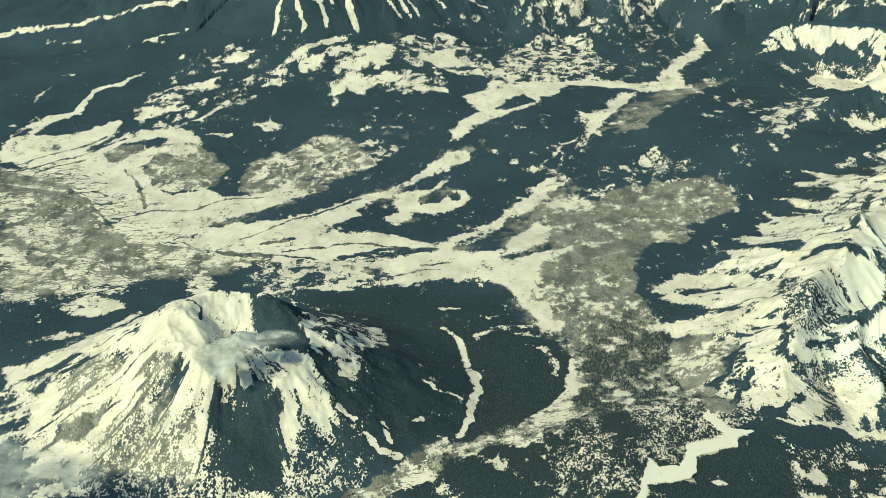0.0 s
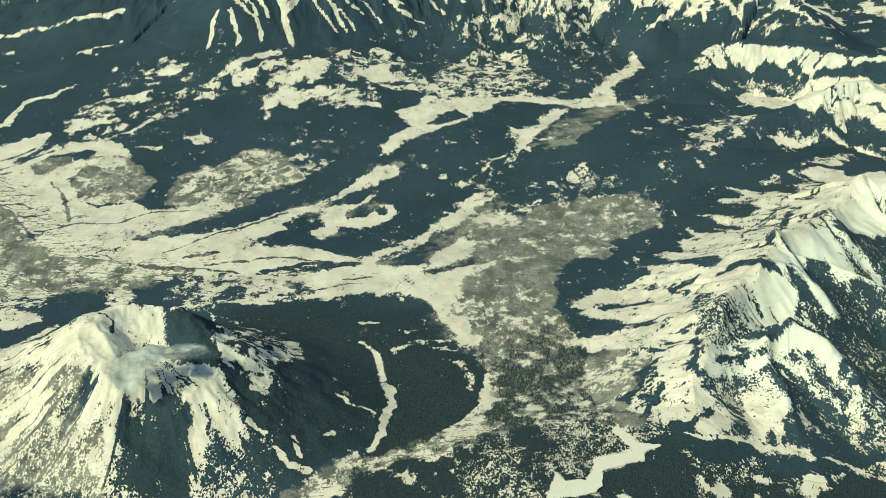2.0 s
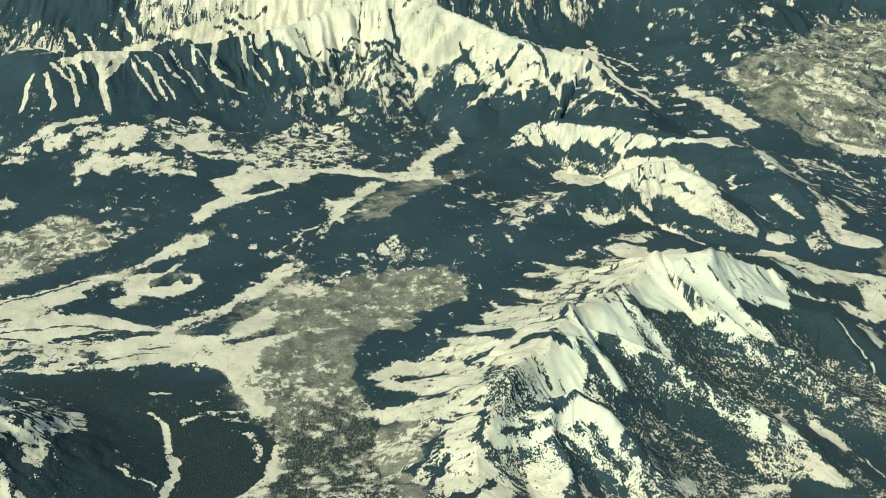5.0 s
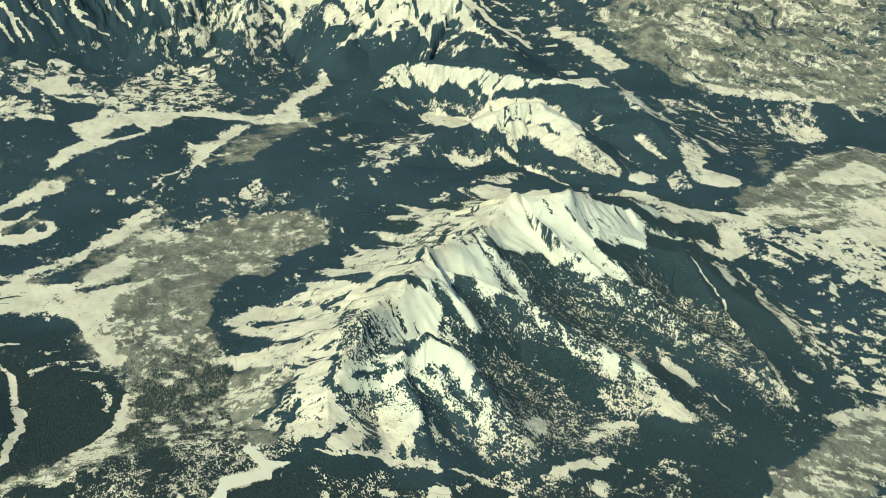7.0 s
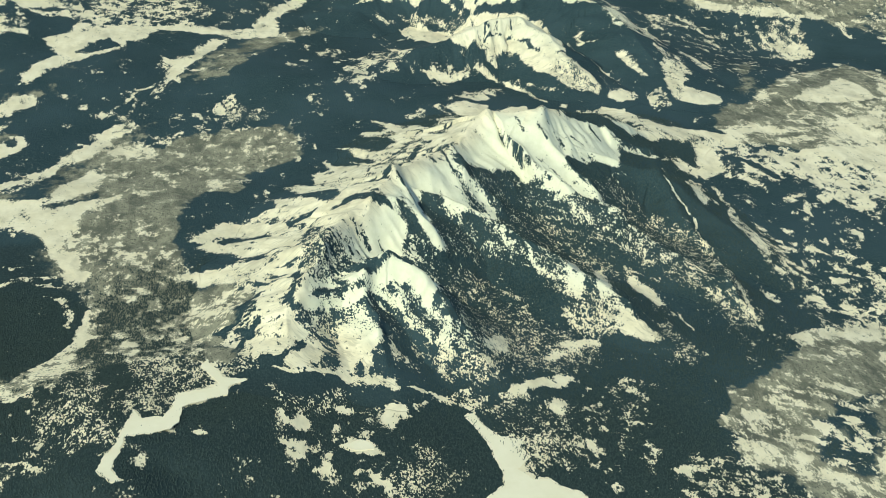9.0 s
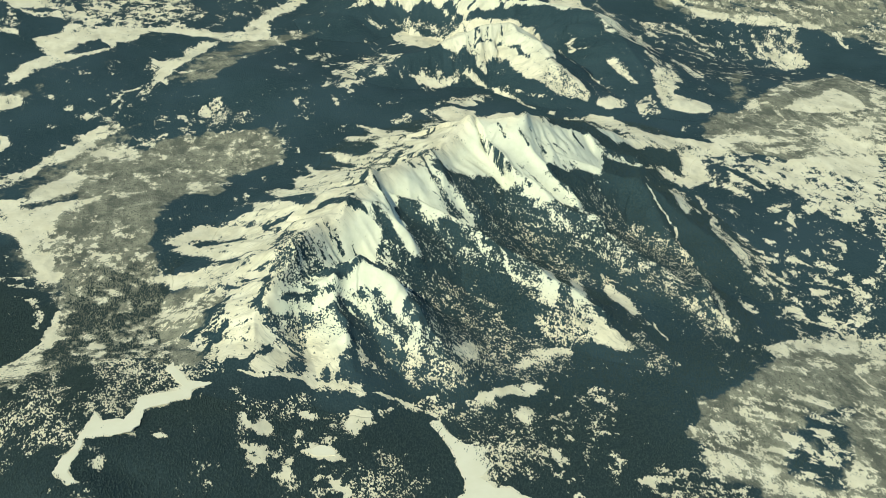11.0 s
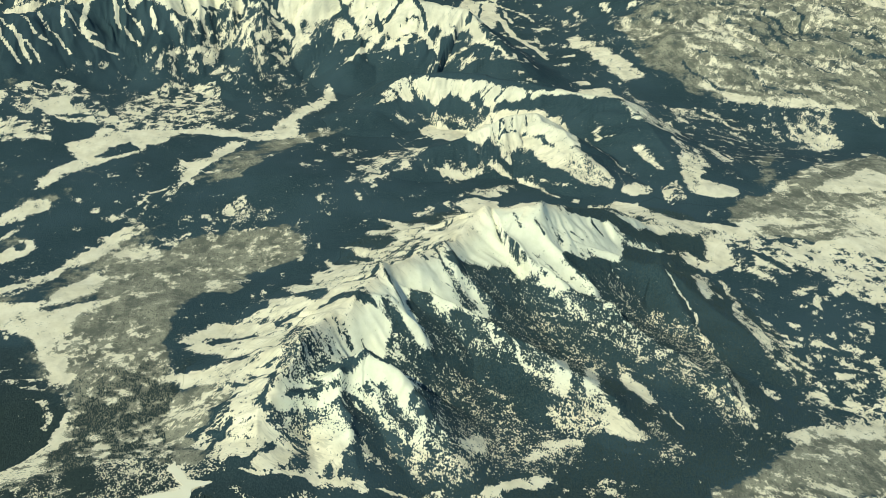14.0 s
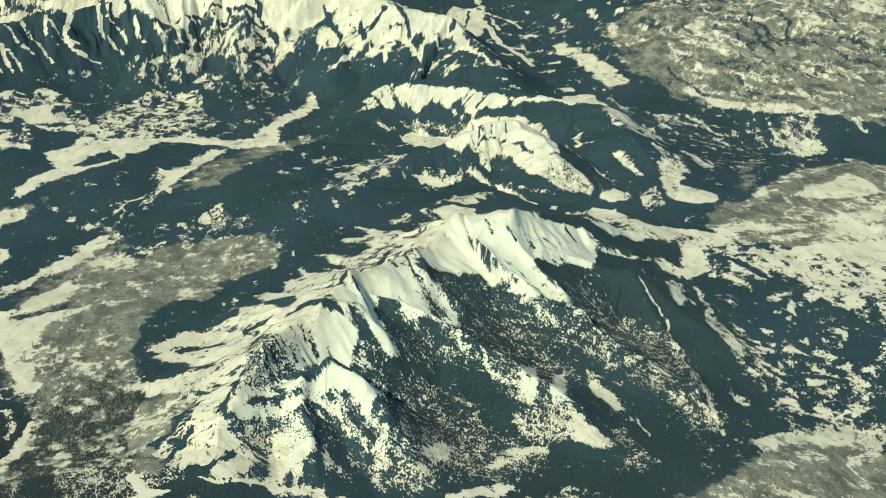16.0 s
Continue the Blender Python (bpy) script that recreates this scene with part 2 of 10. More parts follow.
def plain_height(x, y):
    z = 7 * fbm(x, y, 420, 4, 7) + 2.2 * fbm(x, y, 90, 3, 19)
    z = z + 82 * np.exp(-((x + 330) / 380) ** 2 - ((y - 2800) / 300) ** 2)
    z = z + 34 * np.exp(-((x - 240) / 190) ** 2 - ((y - 1190) / 130) ** 2)
    z = z - 22 * np.exp(-((x - 90) / 330) ** 2 - ((y - 1960) / 190) ** 2)
    z = z - 24 * np.exp(-((x - 1150) / 160) ** 2 - ((y - 1370) / 190) ** 2)
    z = z + 22 * np.exp(-((x - 500) / 150) ** 2 - ((y - 2220) / 140) ** 2)
    z = z - 40 * np.exp(-((x - 1560) / 240) ** 2 - ((y - 2500) / 170) ** 2)
    hills = soft(y + 0.25 * (x - 1500), 2600, 3300) * soft(x, 1150, 1500)
    z = z + hills * (34 + 46 * fbm(x + 90 * fbm(x, y, 160, 2, 5), y, 300, 5, 43) + 24 * ridged(x, y * 0.7, 130, 4, 47) + 11 * ridged(x + 0.5 * y, y, 46, 3, 49))
    z = z + 190 * soft(y, 3500, 4700)
    return z


def rise_of(x, y, lines, **kw):
    best = crest(x, y, lines[0], **kw)[0]
    for k, line in enumerate(lines[1:]):
        best = np.maximum(best, crest(x, y, line, **{**kw, "seed": kw.get("seed", 3) + k + 1})[0])
    return best


def cone_rise(x, y):
    """The volcano: a steep cone with radial gullies and a crater open towards the south-east."""
    dx, dy = x - CONE[0], y - CONE[1]
    r, a = np.hypot(dx, dy), np.arctan2(dy, dx)
    r = r + 5 * fbm(x, y, 45, 3, 63)
    wide = 275 + 38 * np.cos(2 * a)
    u = np.clip(r / wide, 0, 1)
    spokes = ridged(np.cos(a) * 4.2 + 40, np.sin(a) * 4.2 + r * 0.002, 1.0, 3, 61) - 0.45
    z = 168 * (1 - u) ** 1.6 * (1 + (0.2 * spokes + 0.10 * fbm(x, y, 36, 4, 65)) * np.minimum(u * 2, 1))
    open_side = np.exp(-((np.mod(a + 1.15 + np.pi, 2 * np.pi) - np.pi) / 1.2) ** 2)
    rim = 118 - 44 * open_side + 7 * fbm(x, y, 40, 4, 67)
    z = np.minimum(z, rim)
    hx, hy = dx - 14, dy + 22
    bowl = 74 + 48 * soft(np.hypot(hx, hy * 0.9), 0, 84) + 5 * fbm(x, y, 24, 4, 69)
    return np.where(r < 100, np.minimum(z, bowl), z)


# rocky ribs (x, y lines) and scooped hollows (x, y, depth, radius) of the massif
RIBS = [
    [(735, 1809), (746, 1743), (772, 1686), (802, 1649), (815, 1622)],
    [(641, 1737), (660, 1644), (691, 1630), (708, 1610)],
    [(549, 1605), (557, 1568), (572, 1514), (593, 1476)],
    [(937, 1837), (953, 1807), (1004, 1810)],
    [(884, 2103), (798, 1747), (829, 1704), (868, 1645), (875, 1533)],
    [(391, 1341), (424, 1426), (469, 1505), (507, 1524), (548, 1528), (570, 1504)],
    [(392, 1320), (440, 1352), (484, 1371), (507, 1386), (538, 1363), (560, 1322), (566, 1278)],
    [(506, 1385), (504, 1361), (519, 1323), (541, 1288)],
    [(469, 1362), (463, 1323), (476, 1273)],
    [(978, 1703), (994, 1604), (1002, 1496), (969, 1313)],
    [(421, 1422), (429, 1381), (449, 1368)],
]
HOLLOWS = [(494, 1460, 24, 40), (437, 1391, 12, 24), (436, 1321, 10, 40), (581, 1588, 8, 30), (691, 1717, 8, 40), (838, 1741, 5, 40)]


def carve(x, y, rise):
    """Ribs and cirques on the massif."""
    for line in RIBS:
        d = along(x, y, line)[0]
        rise = rise + np.where(rise > 4, 7.0 * np.exp(-(d / 8.0) ** 2) + 4.0 * np.exp(-(d / 24.0) ** 2), 0)
    for hx, hy, depth, radius in HOLLOWS:
        rise = rise - np.minimum(depth * np.exp(-((x - hx) ** 2 + (y - hy) ** 2) / radius ** 2), rise * 0.75)
    return rise


def land(x, y):
    """Height of the ground at (x, y), and which mountain stands there (0: none)."""
    plain = plain_height(x, y)
    wx, wy = x + 9 * fbm(x, y, 60, 3, 71), y + 9 * fbm(x, y, 60, 3, 73)
    rises = [cone_rise(x, y), carve(wx, wy, rise_of(wx, wy, MASSIF, power=1.35, rough=0.26, grain=62.0, seed=3)),
             rise_of(wx, wy, RANGE, power=1.25, rough=0.5, grain=70.0, seed=23),
             rise_of(wx, wy, FAR_RANGE, power=1.2, rough=0.5, grain=90.0, seed=53),
             rise_of(wx, wy, MESA, power=0.95, rough=0.3, grain=36.0, seed=83),
             rise_of(wx, wy, HILL, power=0.95, rough=0.3, grain=36.0, seed=93)]
    best = np.maximum.reduce(rises)
    which = np.where(best > 1.5, np.argmax(np.stack(rises), 0) + 1, 0)
    return plain, plain + best, which, rises


# ---- cover: where snow lies open, where forest or scrub stands ----
def inside(x, y, ring):
    """Signed distance in metres to a closed outline: positive within it."""
    best, within = np.full(x.shape, 1e9, np.float32), np.zeros(x.shape, bool)
    for p, q in zip(ring, ring[1:] + ring[:1]):
        dx, dy = q[0] - p[0], q[1] - p[1]
        t = np.clip(((x - p[0]) * dx + (y - p[1]) * dy) / max(dx * dx + dy * dy, 1e-6), 0, 1)
        best = np.minimum(best, np.hypot(x - p[0] - t * dx, y - p[1] - t * dy))
        within ^= ((p[1] > y) != (q[1] > y)) & (x < dx * (y - p[1]) / (dy if dy else 1e-9) + p[0])
    return np.where(within, best, -best)


class Cover:
    """What lies on the land; each call lays one feature of the country over what was there before."""

    def __init__(self, x, y, rises):
        self.x, self.y, self.rises = x, y, rises
        self.wx = x + 11 * fbm(x, y, 34, 5, 201, 0.65)
        self.wy = y + 15 * fbm(x, y, 34, 5, 207, 0.65)
        flecks = fbm(x, y * 0.8, 30, 4, 211, 0.65)
        self.snow = -1.02 + 1.7 * np.maximum(flecks - 0.12 + 0.3 * fbm(x, y, 300, 2, 212), 0) + 0.16 * fbm(x, y, 260, 3, 213)
        self.scrub = -0.9 + 0.45 * fbm(x, y * 1.5, 130, 5, 217, 0.6)
        self.braid = np.zeros(x.shape)
        self.fresh_shaded = np.zeros(x.shape)
        self.speckle = np.full(x.shape, 0.55)
        self.less_blue = np.zeros(x.shape)
        best, run, side, more = along(x, y, MASSIF[0])
        self.vein = fbm(run + 0.45 * best, best * 0.13, 9, 4, 431, 0.6)
        # across and down: how far along and how far away from the line that a slope falls from
        warp = 9 * fbm(x, y, 55, 3, 233)
        west = side > 0
        self.across = np.where(west, y - 0.1 * x, 0.75 * x + 0.66 * y) + warp
        self.down = np.where(west, -x, 0.66 * x - 0.75 * y)
        cone, massif, mountains, far, mesa, hill = rises
        for rise, lines in ((mountains, RANGE), (far, FAR_RANGE), (mesa, MESA), (hill, HILL)):
            best, run, side, more = along(x, y, lines[0])
            self.across = np.where(rise > 3, run + 0.25 * side + warp, self.across)
            self.down = np.where(rise > 3, best, self.down)
        a, r = np.arctan2(y - CONE[1], x - CONE[0]), np.hypot(x - CONE[0], y - CONE[1])
        self.across = np.where(cone > 3, 130 * a + 0.6 * warp, self.across)
        self.down = np.where(cone > 3, r, self.down)
        high = np.maximum.reduce(rises)
        self.streak = 0.12 + 0.55 * soft(high, 3, 14) + 0.45 * soft(y, 2450, 2750) * soft(x, 1050, 1300) * (1 - soft(high, 3, 14))

    def window(self, points, margin):
        xs, ys = [p[0] for p in points], [p[1] for p in points]
        return (self.x > min(xs) - margin) & (self.x < max(xs) + margin) & (self.y > min(ys) - margin) & (self.y < max(ys) + margin)

    def bent(self, where, ragged):
        x, y = self.x[where], self.y[where]
        return x + ragged * (self.wx[where] - x), y + ragged * (self.wy[where] - y)

    def lay(self, where, weight, layer, value):
        values = {"snow": self.snow, "scrub": self.scrub, "braid": self.braid, "fresh_shaded": self.fresh_shaded, "speckle": self.speckle, "less_blue": self.less_blue, "streak": self.streak}[layer]
        values[where] = values[where] * (1 - weight) + value * weight

    def patch(self, ring, value=0.85, soft_edge=11.0, layer="snow", ragged=1.0, vein=0.0, calm=False):
        where = self.window(ring, 45)
        d = inside(*self.bent(where, ragged), ring)
        weight = soft(d, -1.7 * soft_edge, 1.7 * soft_edge)
        if layer == "scrub":
            value = 0.9 * value + 0.65 * fbm(self.x[where], self.y[where] * 1.4, 48, 5, 223, 0.62)
        self.lay(where, weight, layer, value + vein * self.vein[where])
        if layer == "scrub" and calm:
            self.lay(where, weight, "speckle", 0.6)
            self.lay(where, weight, "streak", 0.06)

    def strip(self, line, width, value=0.75, layer="snow", ragged=0.6):
        where = self.window(line, width + 35)
        d = along(*self.bent(where, ragged), line)[0]
        self.lay(where, 1 - soft(d, width * 0.3, width * 0.8), layer, value)

    def mixed(self, ring, value=0.05, size=22.0, swing=0.8, soft_edge=16.0, stretch=1.0, turn=0.0, seed=300):
        """Snow and trees mixed; stretch draws the patches out along the direction turn."""
        where = self.window(ring, 45)
        x, y = self.x[where], self.y[where]
        d = inside(*self.bent(where, 1.2), ring)
        value = value - 0.1 if size < 7 else value
        c, s = math.cos(turn), math.sin(turn)
        bend = 0.5 * size * fbm(x, y, size * 3, 2, seed + 5)
        pattern = fbm((x * c + y * s + bend) / stretch, y * c - x * s + bend, size, 5, seed, 0.65)
        self.lay(where, soft(d, -soft_edge, soft_edge), "snow", value + (0.55 * swing if size < 7 else swing) * pattern)
        if size < 7:
            self.lay(where, soft(d, -soft_edge, soft_edge), "speckle", 1.15)


# outlines and levels of the frozen waters
LAKES = [
    ([(161, 1065), (169, 1089), (180, 1107), (185, 1128), (191, 1147), (197, 1168), (205, 1150), (228, 1150), (238, 1171), (244, 1193), (262, 1197), (281, 1201), (287, 1210), (271, 1245), (277, 1260), (294, 1221), (320, 1213), (299, 1203), (296, 1185), (264, 1176), (248, 1168), (244, 1141), (234, 1128), (214, 1123), (189, 1119), (187, 1105), (178, 1080), (176, 1065), (185, 1046), (175, 1044)], 30.2),
    ([(556, 1166), (569, 1169), (573, 1146), (586, 1125), (599, 1116), (616, 1117), (606, 1098), (613, 1081), (592, 1063), (605, 1042), (623, 1042), (630, 1030), (650, 1017), (661, 993), (609, 942), (498, 955), (518, 1006), (547, 1017), (572, 1038), (574, 1059), (573, 1101), (568, 1131)], -0.4),
    ([(412, 1111), (434, 1118), (444, 1112), (444, 1099), (425, 1100)], 8.7),
    ([(257, 1126), (265, 1129), (272, 1122), (262, 1119)], 27.2),
]

# distinct stretches of the ground
STRETCHES = [
    ("marsh", [(-776, 2124), (-633, 2060), (-527, 1873), (-427, 1807), (-308, 1746), (-305, 1719), (-379, 1673), (-444, 1676), (-521, 1661), (-624, 1607)]),
    ("flood_plain", [(-795, 2189), (-789, 2278), (-685, 2275), (-621, 2339), (-603, 2280), (-638, 2203), (-564, 2188), (-477, 2268), (-447, 2207), (-497, 2206), (-515, 2112), (-501, 2039), (-457, 1975), (-338, 1981), (-260, 2043), (-219, 1997), (-288, 1943), (-335, 1887), (-335, 1756), (-471, 1816), (-527, 1873), (-579, 1988), (-637, 2074), (-715, 2117)]),
    ("flood_plain", [(-398, 1787), (-251, 1757), (-151, 1747), (-67, 1751), (33, 1759), (72, 1709), (165, 1733), (147, 1672), (109, 1653), (101, 1595), (132, 1515), (120, 1499), (94, 1548), (72, 1633), (34, 1675), (-18, 1678), (-66, 1664), (-130, 1665), (-147, 1684), (-214, 1710), (-306, 1727)]),
    ("river_arm", [(-51, 1803), (26, 1806), (64, 1891), (104, 1947), (142, 2031), (186, 2103), (203, 2070), (179, 2020), (142, 1974), (96, 1891), (56, 1798), (33, 1764), (-17, 1768)]),
    ("river_arm", [(66, 1752), (110, 1782), (135, 1876), (164, 1858), (141, 1794), (100, 1756), (74, 1737)]),
    ("flood_plain", [(-357, 1921), (-317, 1958), (-218, 1984), (-269, 1942), (-300, 1929), (-310, 1899), (-350, 1869)]),
    ("flood_plain", [(-398, 1787), (-350, 1865), (-281, 1884), (-225, 1891), (-179, 1951), (-136, 1999), (-99, 2020), (-99, 1997), (-144, 1981), (-160, 1928), (-142, 1919), (-175, 1877), (-208, 1852), (-224, 1829), (-155, 1827), (-86, 1824), (-47, 1792), (-85, 1779), (-168, 1766), (-253, 1770), (-337, 1774)]),
    ("river_arm", [(-126, 1994), (-90, 2039), (-52, 2078), (-23, 2133), (8, 2183), (43, 2173), (31, 2121), (-3, 2111), (-33, 2091), (-80, 2025)]),
    ("heath", [(165, 1871), (226, 1973), (308, 2029), (385, 2038), (452, 2043), (470, 1961), (441, 1899), (370, 1857), (334, 1755), (306, 1735), (298, 1638), (269, 1604), (263, 1521), (272, 1487), (315, 1449), (334, 1410), (315, 1354), (278, 1330), (246, 1334), (206, 1334), (191, 1396), (158, 1413), (134, 1495), (101, 1595), (109, 1653), (162, 1701)]),
    ("lava_shield", [(-239, 1399), (-192, 1630), (-50, 1637), (75, 1616), (112, 1500), (151, 1443), (137, 1351), (75, 1280), (-10, 1252), (-85, 1204), (-121, 1190), (-142, 1269), (-190, 1336)]),
    ("river_valley", [(-120, 1153), (-79, 1198), (-29, 1238), (22, 1259), (89, 1291), (139, 1335), (147, 1407), (161, 1413), (187, 1342), (256, 1318), (312, 1273), (307, 1252), (219, 1293), (157, 1263), (85, 1247), (21, 1227), (-29, 1210), (-72, 1180), (-84, 1152)]),
    ("stony_heath", [(894, 1182), (922, 1201), (969, 1223), (1028, 1278), (1067, 1307), (1191, 1306), (1179, 1155), (1016, 893), (887, 911), (901, 991), (874, 1017), (851, 1033), (848, 1072)]),
    ("gravel_fan", [(1295, 2085), (1513, 2304), (1665, 2379), (1615, 2244), (1502, 2203), (1414, 2108), (1469, 2081), (1409, 1998), (1266, 1983), (1231, 2028)]),
    ("river_arm", [(563, 2821), (574, 2797), (550, 2710), (496, 2632), (477, 2580), (479, 2520), (427, 2475), (373, 2499), (326, 2551), (358, 2537), (428, 2538), (456, 2619), (491, 2700), (546, 2755)]),
    ("river_arm", [(247, 2371), (270, 2345), (327, 2466), (373, 2476), (342, 2429), (299, 2353), (271, 2297), (257, 2277)]),
]
STEAM = [(-262, 1266, 92, 46, 46, 20, 1.6), (-240, 1272, 106, 46, 42, 18, 1.6), (-205, 1284, 114, 36, 24, 10, 1.2)]
CLOUD = [(-439, 1094, 70, 70, 60, 16, 0.9), (-401, 1093, 64, 60, 40, 12, 0.7), (-482, 1110, 80, 60, 60, 14, 0.8)]


def dress_mountains(c):
    """Snow on the heights: open towards the tops, drawn out into gullies lower down."""
    cone, massif, mountains, far, mesa, hill = c.rises
    x, y = c.x, c.y
    a = np.arctan2(y - CONE[1], x - CONE[0])
    r = np.hypot(x - CONE[0], y - CONE[1])
    streak = fbm(np.cos(a) * 300 + 0.25 * r, np.sin(a) * 300 - 0.1 * r, 15, 5, 401, 0.7)
    where = cone > 3
    c.snow[where] = (-0.42 + 0.14 * soft(-x + CONE[0], -40, 60) + cone / 75 + 1.05 * streak)[where]
    # snow east of the summit takes the cooler tone as painted shade
    c.fresh_shaded[where] = (0.4 * soft(cone, 50, 95) * soft(x - CONE[0], -90, 30))[where]
    c.speckle[where] = (0.7 - 0.3 * soft(cone, 30, 90))[where]
    c.streak[where] = 0.4
    for rise, lines, low, span, grain, seed in ((mountains, RANGE, 126, 52, 42, 411), (far, FAR_RANGE, 120, 60, 56, 421)):
        best, run, side, more = along(x, y, lines[0])
        bend = 22 * fbm(x, y, 70, 4, seed + 1)
        fall = run + bend + 0.25 * side
        gully = soft(ridged(fall, best * 0.06 + 0.5 * bend, grain, 1, seed), 0.36, 0.495)
        branch = soft(ridged(fall + 0.5 * best, best * 0.10 - 0.4 * bend, grain * 0.42, 1, seed + 3), 0.35, 0.5)
        where = rise > 3
        low_end = soft(rise, 14 + 20 * fbm(x, y, 120, 2, seed + 5), 46)
        open_snow = np.clip((rise - low) / span + 0.95 * fbm(fall, best * 0.16, 30, 4, seed + 9, 0.6), -1.0, 0.9)
        c.snow[where] = np.maximum(open_snow, -1.0 + low_end * np.maximum(1.35 * gully, 1.1 * branch))[where]
        c.fresh_shaded[where] = (0.4 * soft(rise, 70, 150))[where]
        c.speckle[where] = 0.42
    best, run, side, more = along(x, y, MASSIF[0])
    where = massif > 3
    c.streak[where] = (0.6 + 0.25 * soft(-side, -4, 20))[where]
    c.speckle[where] = (0.55 - 0.3 * soft(massif, 35, 80))[where]
    c.snow[where] = np.clip((massif - 95) / 60 + 0.5 * c.vein - 0.44, -1, 0.8)[where]
    # shade of the ridge's east side put into the snow colour
    c.fresh_shaded[where] = (soft(-side, -2, 26) * soft(massif, 12, 40))[where]
    for rise, low in ((mesa, 88), (hill, 84)):
        where = rise > 3
        c.snow[where] = np.clip((rise - low) / 40 + 0.5 * fbm(x, y, 22, 4, 441) - 0.1, -0.8, 0.8)[where]
        c.fresh_shaded[where] = (0.5 * soft(rise, 30, 70))[where]


def weather(c):
    """Small unevenness over the whole cover: thin spots, drifts, single stands of trees and bare rock ribs."""
    rough = (1 - 0.6 * np.clip(c.fresh_shaded, 0, 1)) * (1 - 0.55 * soft(c.speckle, 0.85, 1.1)) * (1 - 0.5 * soft(c.rises[2], 20, 60))
    c.snow[:] = np.clip(c.snow, -1.05, 0.82)
    c.snow += rough * (0.95 * fbm(c.x, c.y * 0.65, 15, 5, 601, 0.74) + 0.2 * fbm(c.x, c.y * 0.7, 60, 3, 607))
    cone, massif, mountains, far, mesa, hill = c.rises
    rock = (massif > 25) | (mountains > 40)
    c.snow[rock] += 0.22 * c.vein[rock]
    best, run, side, more = along(c.x, c.y, MASSIF[0])
    dash = soft(fbm(run + 0.5 * side, best * 0.16, 7, 3, 611, 0.6), 0.52, 0.72)
    c.snow -= 0.7 * dash * soft(massif, 4, 14) * (0.5 + 0.5 * soft(side, -5, 15))
    a, r = np.arctan2(c.y - CONE[1], c.x - CONE[0]), np.hypot(c.x - CONE[0], c.y - CONE[1])
    dash = soft(fbm(np.cos(a) * 150 + 0.10 * r, np.sin(a) * 150, 5, 3, 617, 0.6), 0.36, 0.6)
    c.snow -= 1.4 * dash * soft(cone, 6, 20) * (1 - soft(cone, 70, 105))
    for rise, lines, seed in ((mountains, RANGE, 621), (mesa, MESA, 627), (hill, HILL, 631)):
        best, run, side, more = along(c.x, c.y, lines[0])
        dash = soft(fbm(run + 0.3 * side, best * 0.14, 12, 3, seed, 0.6), 0.48, 0.7)
        c.snow -= 0.9 * dash * soft(rise, 10, 30)


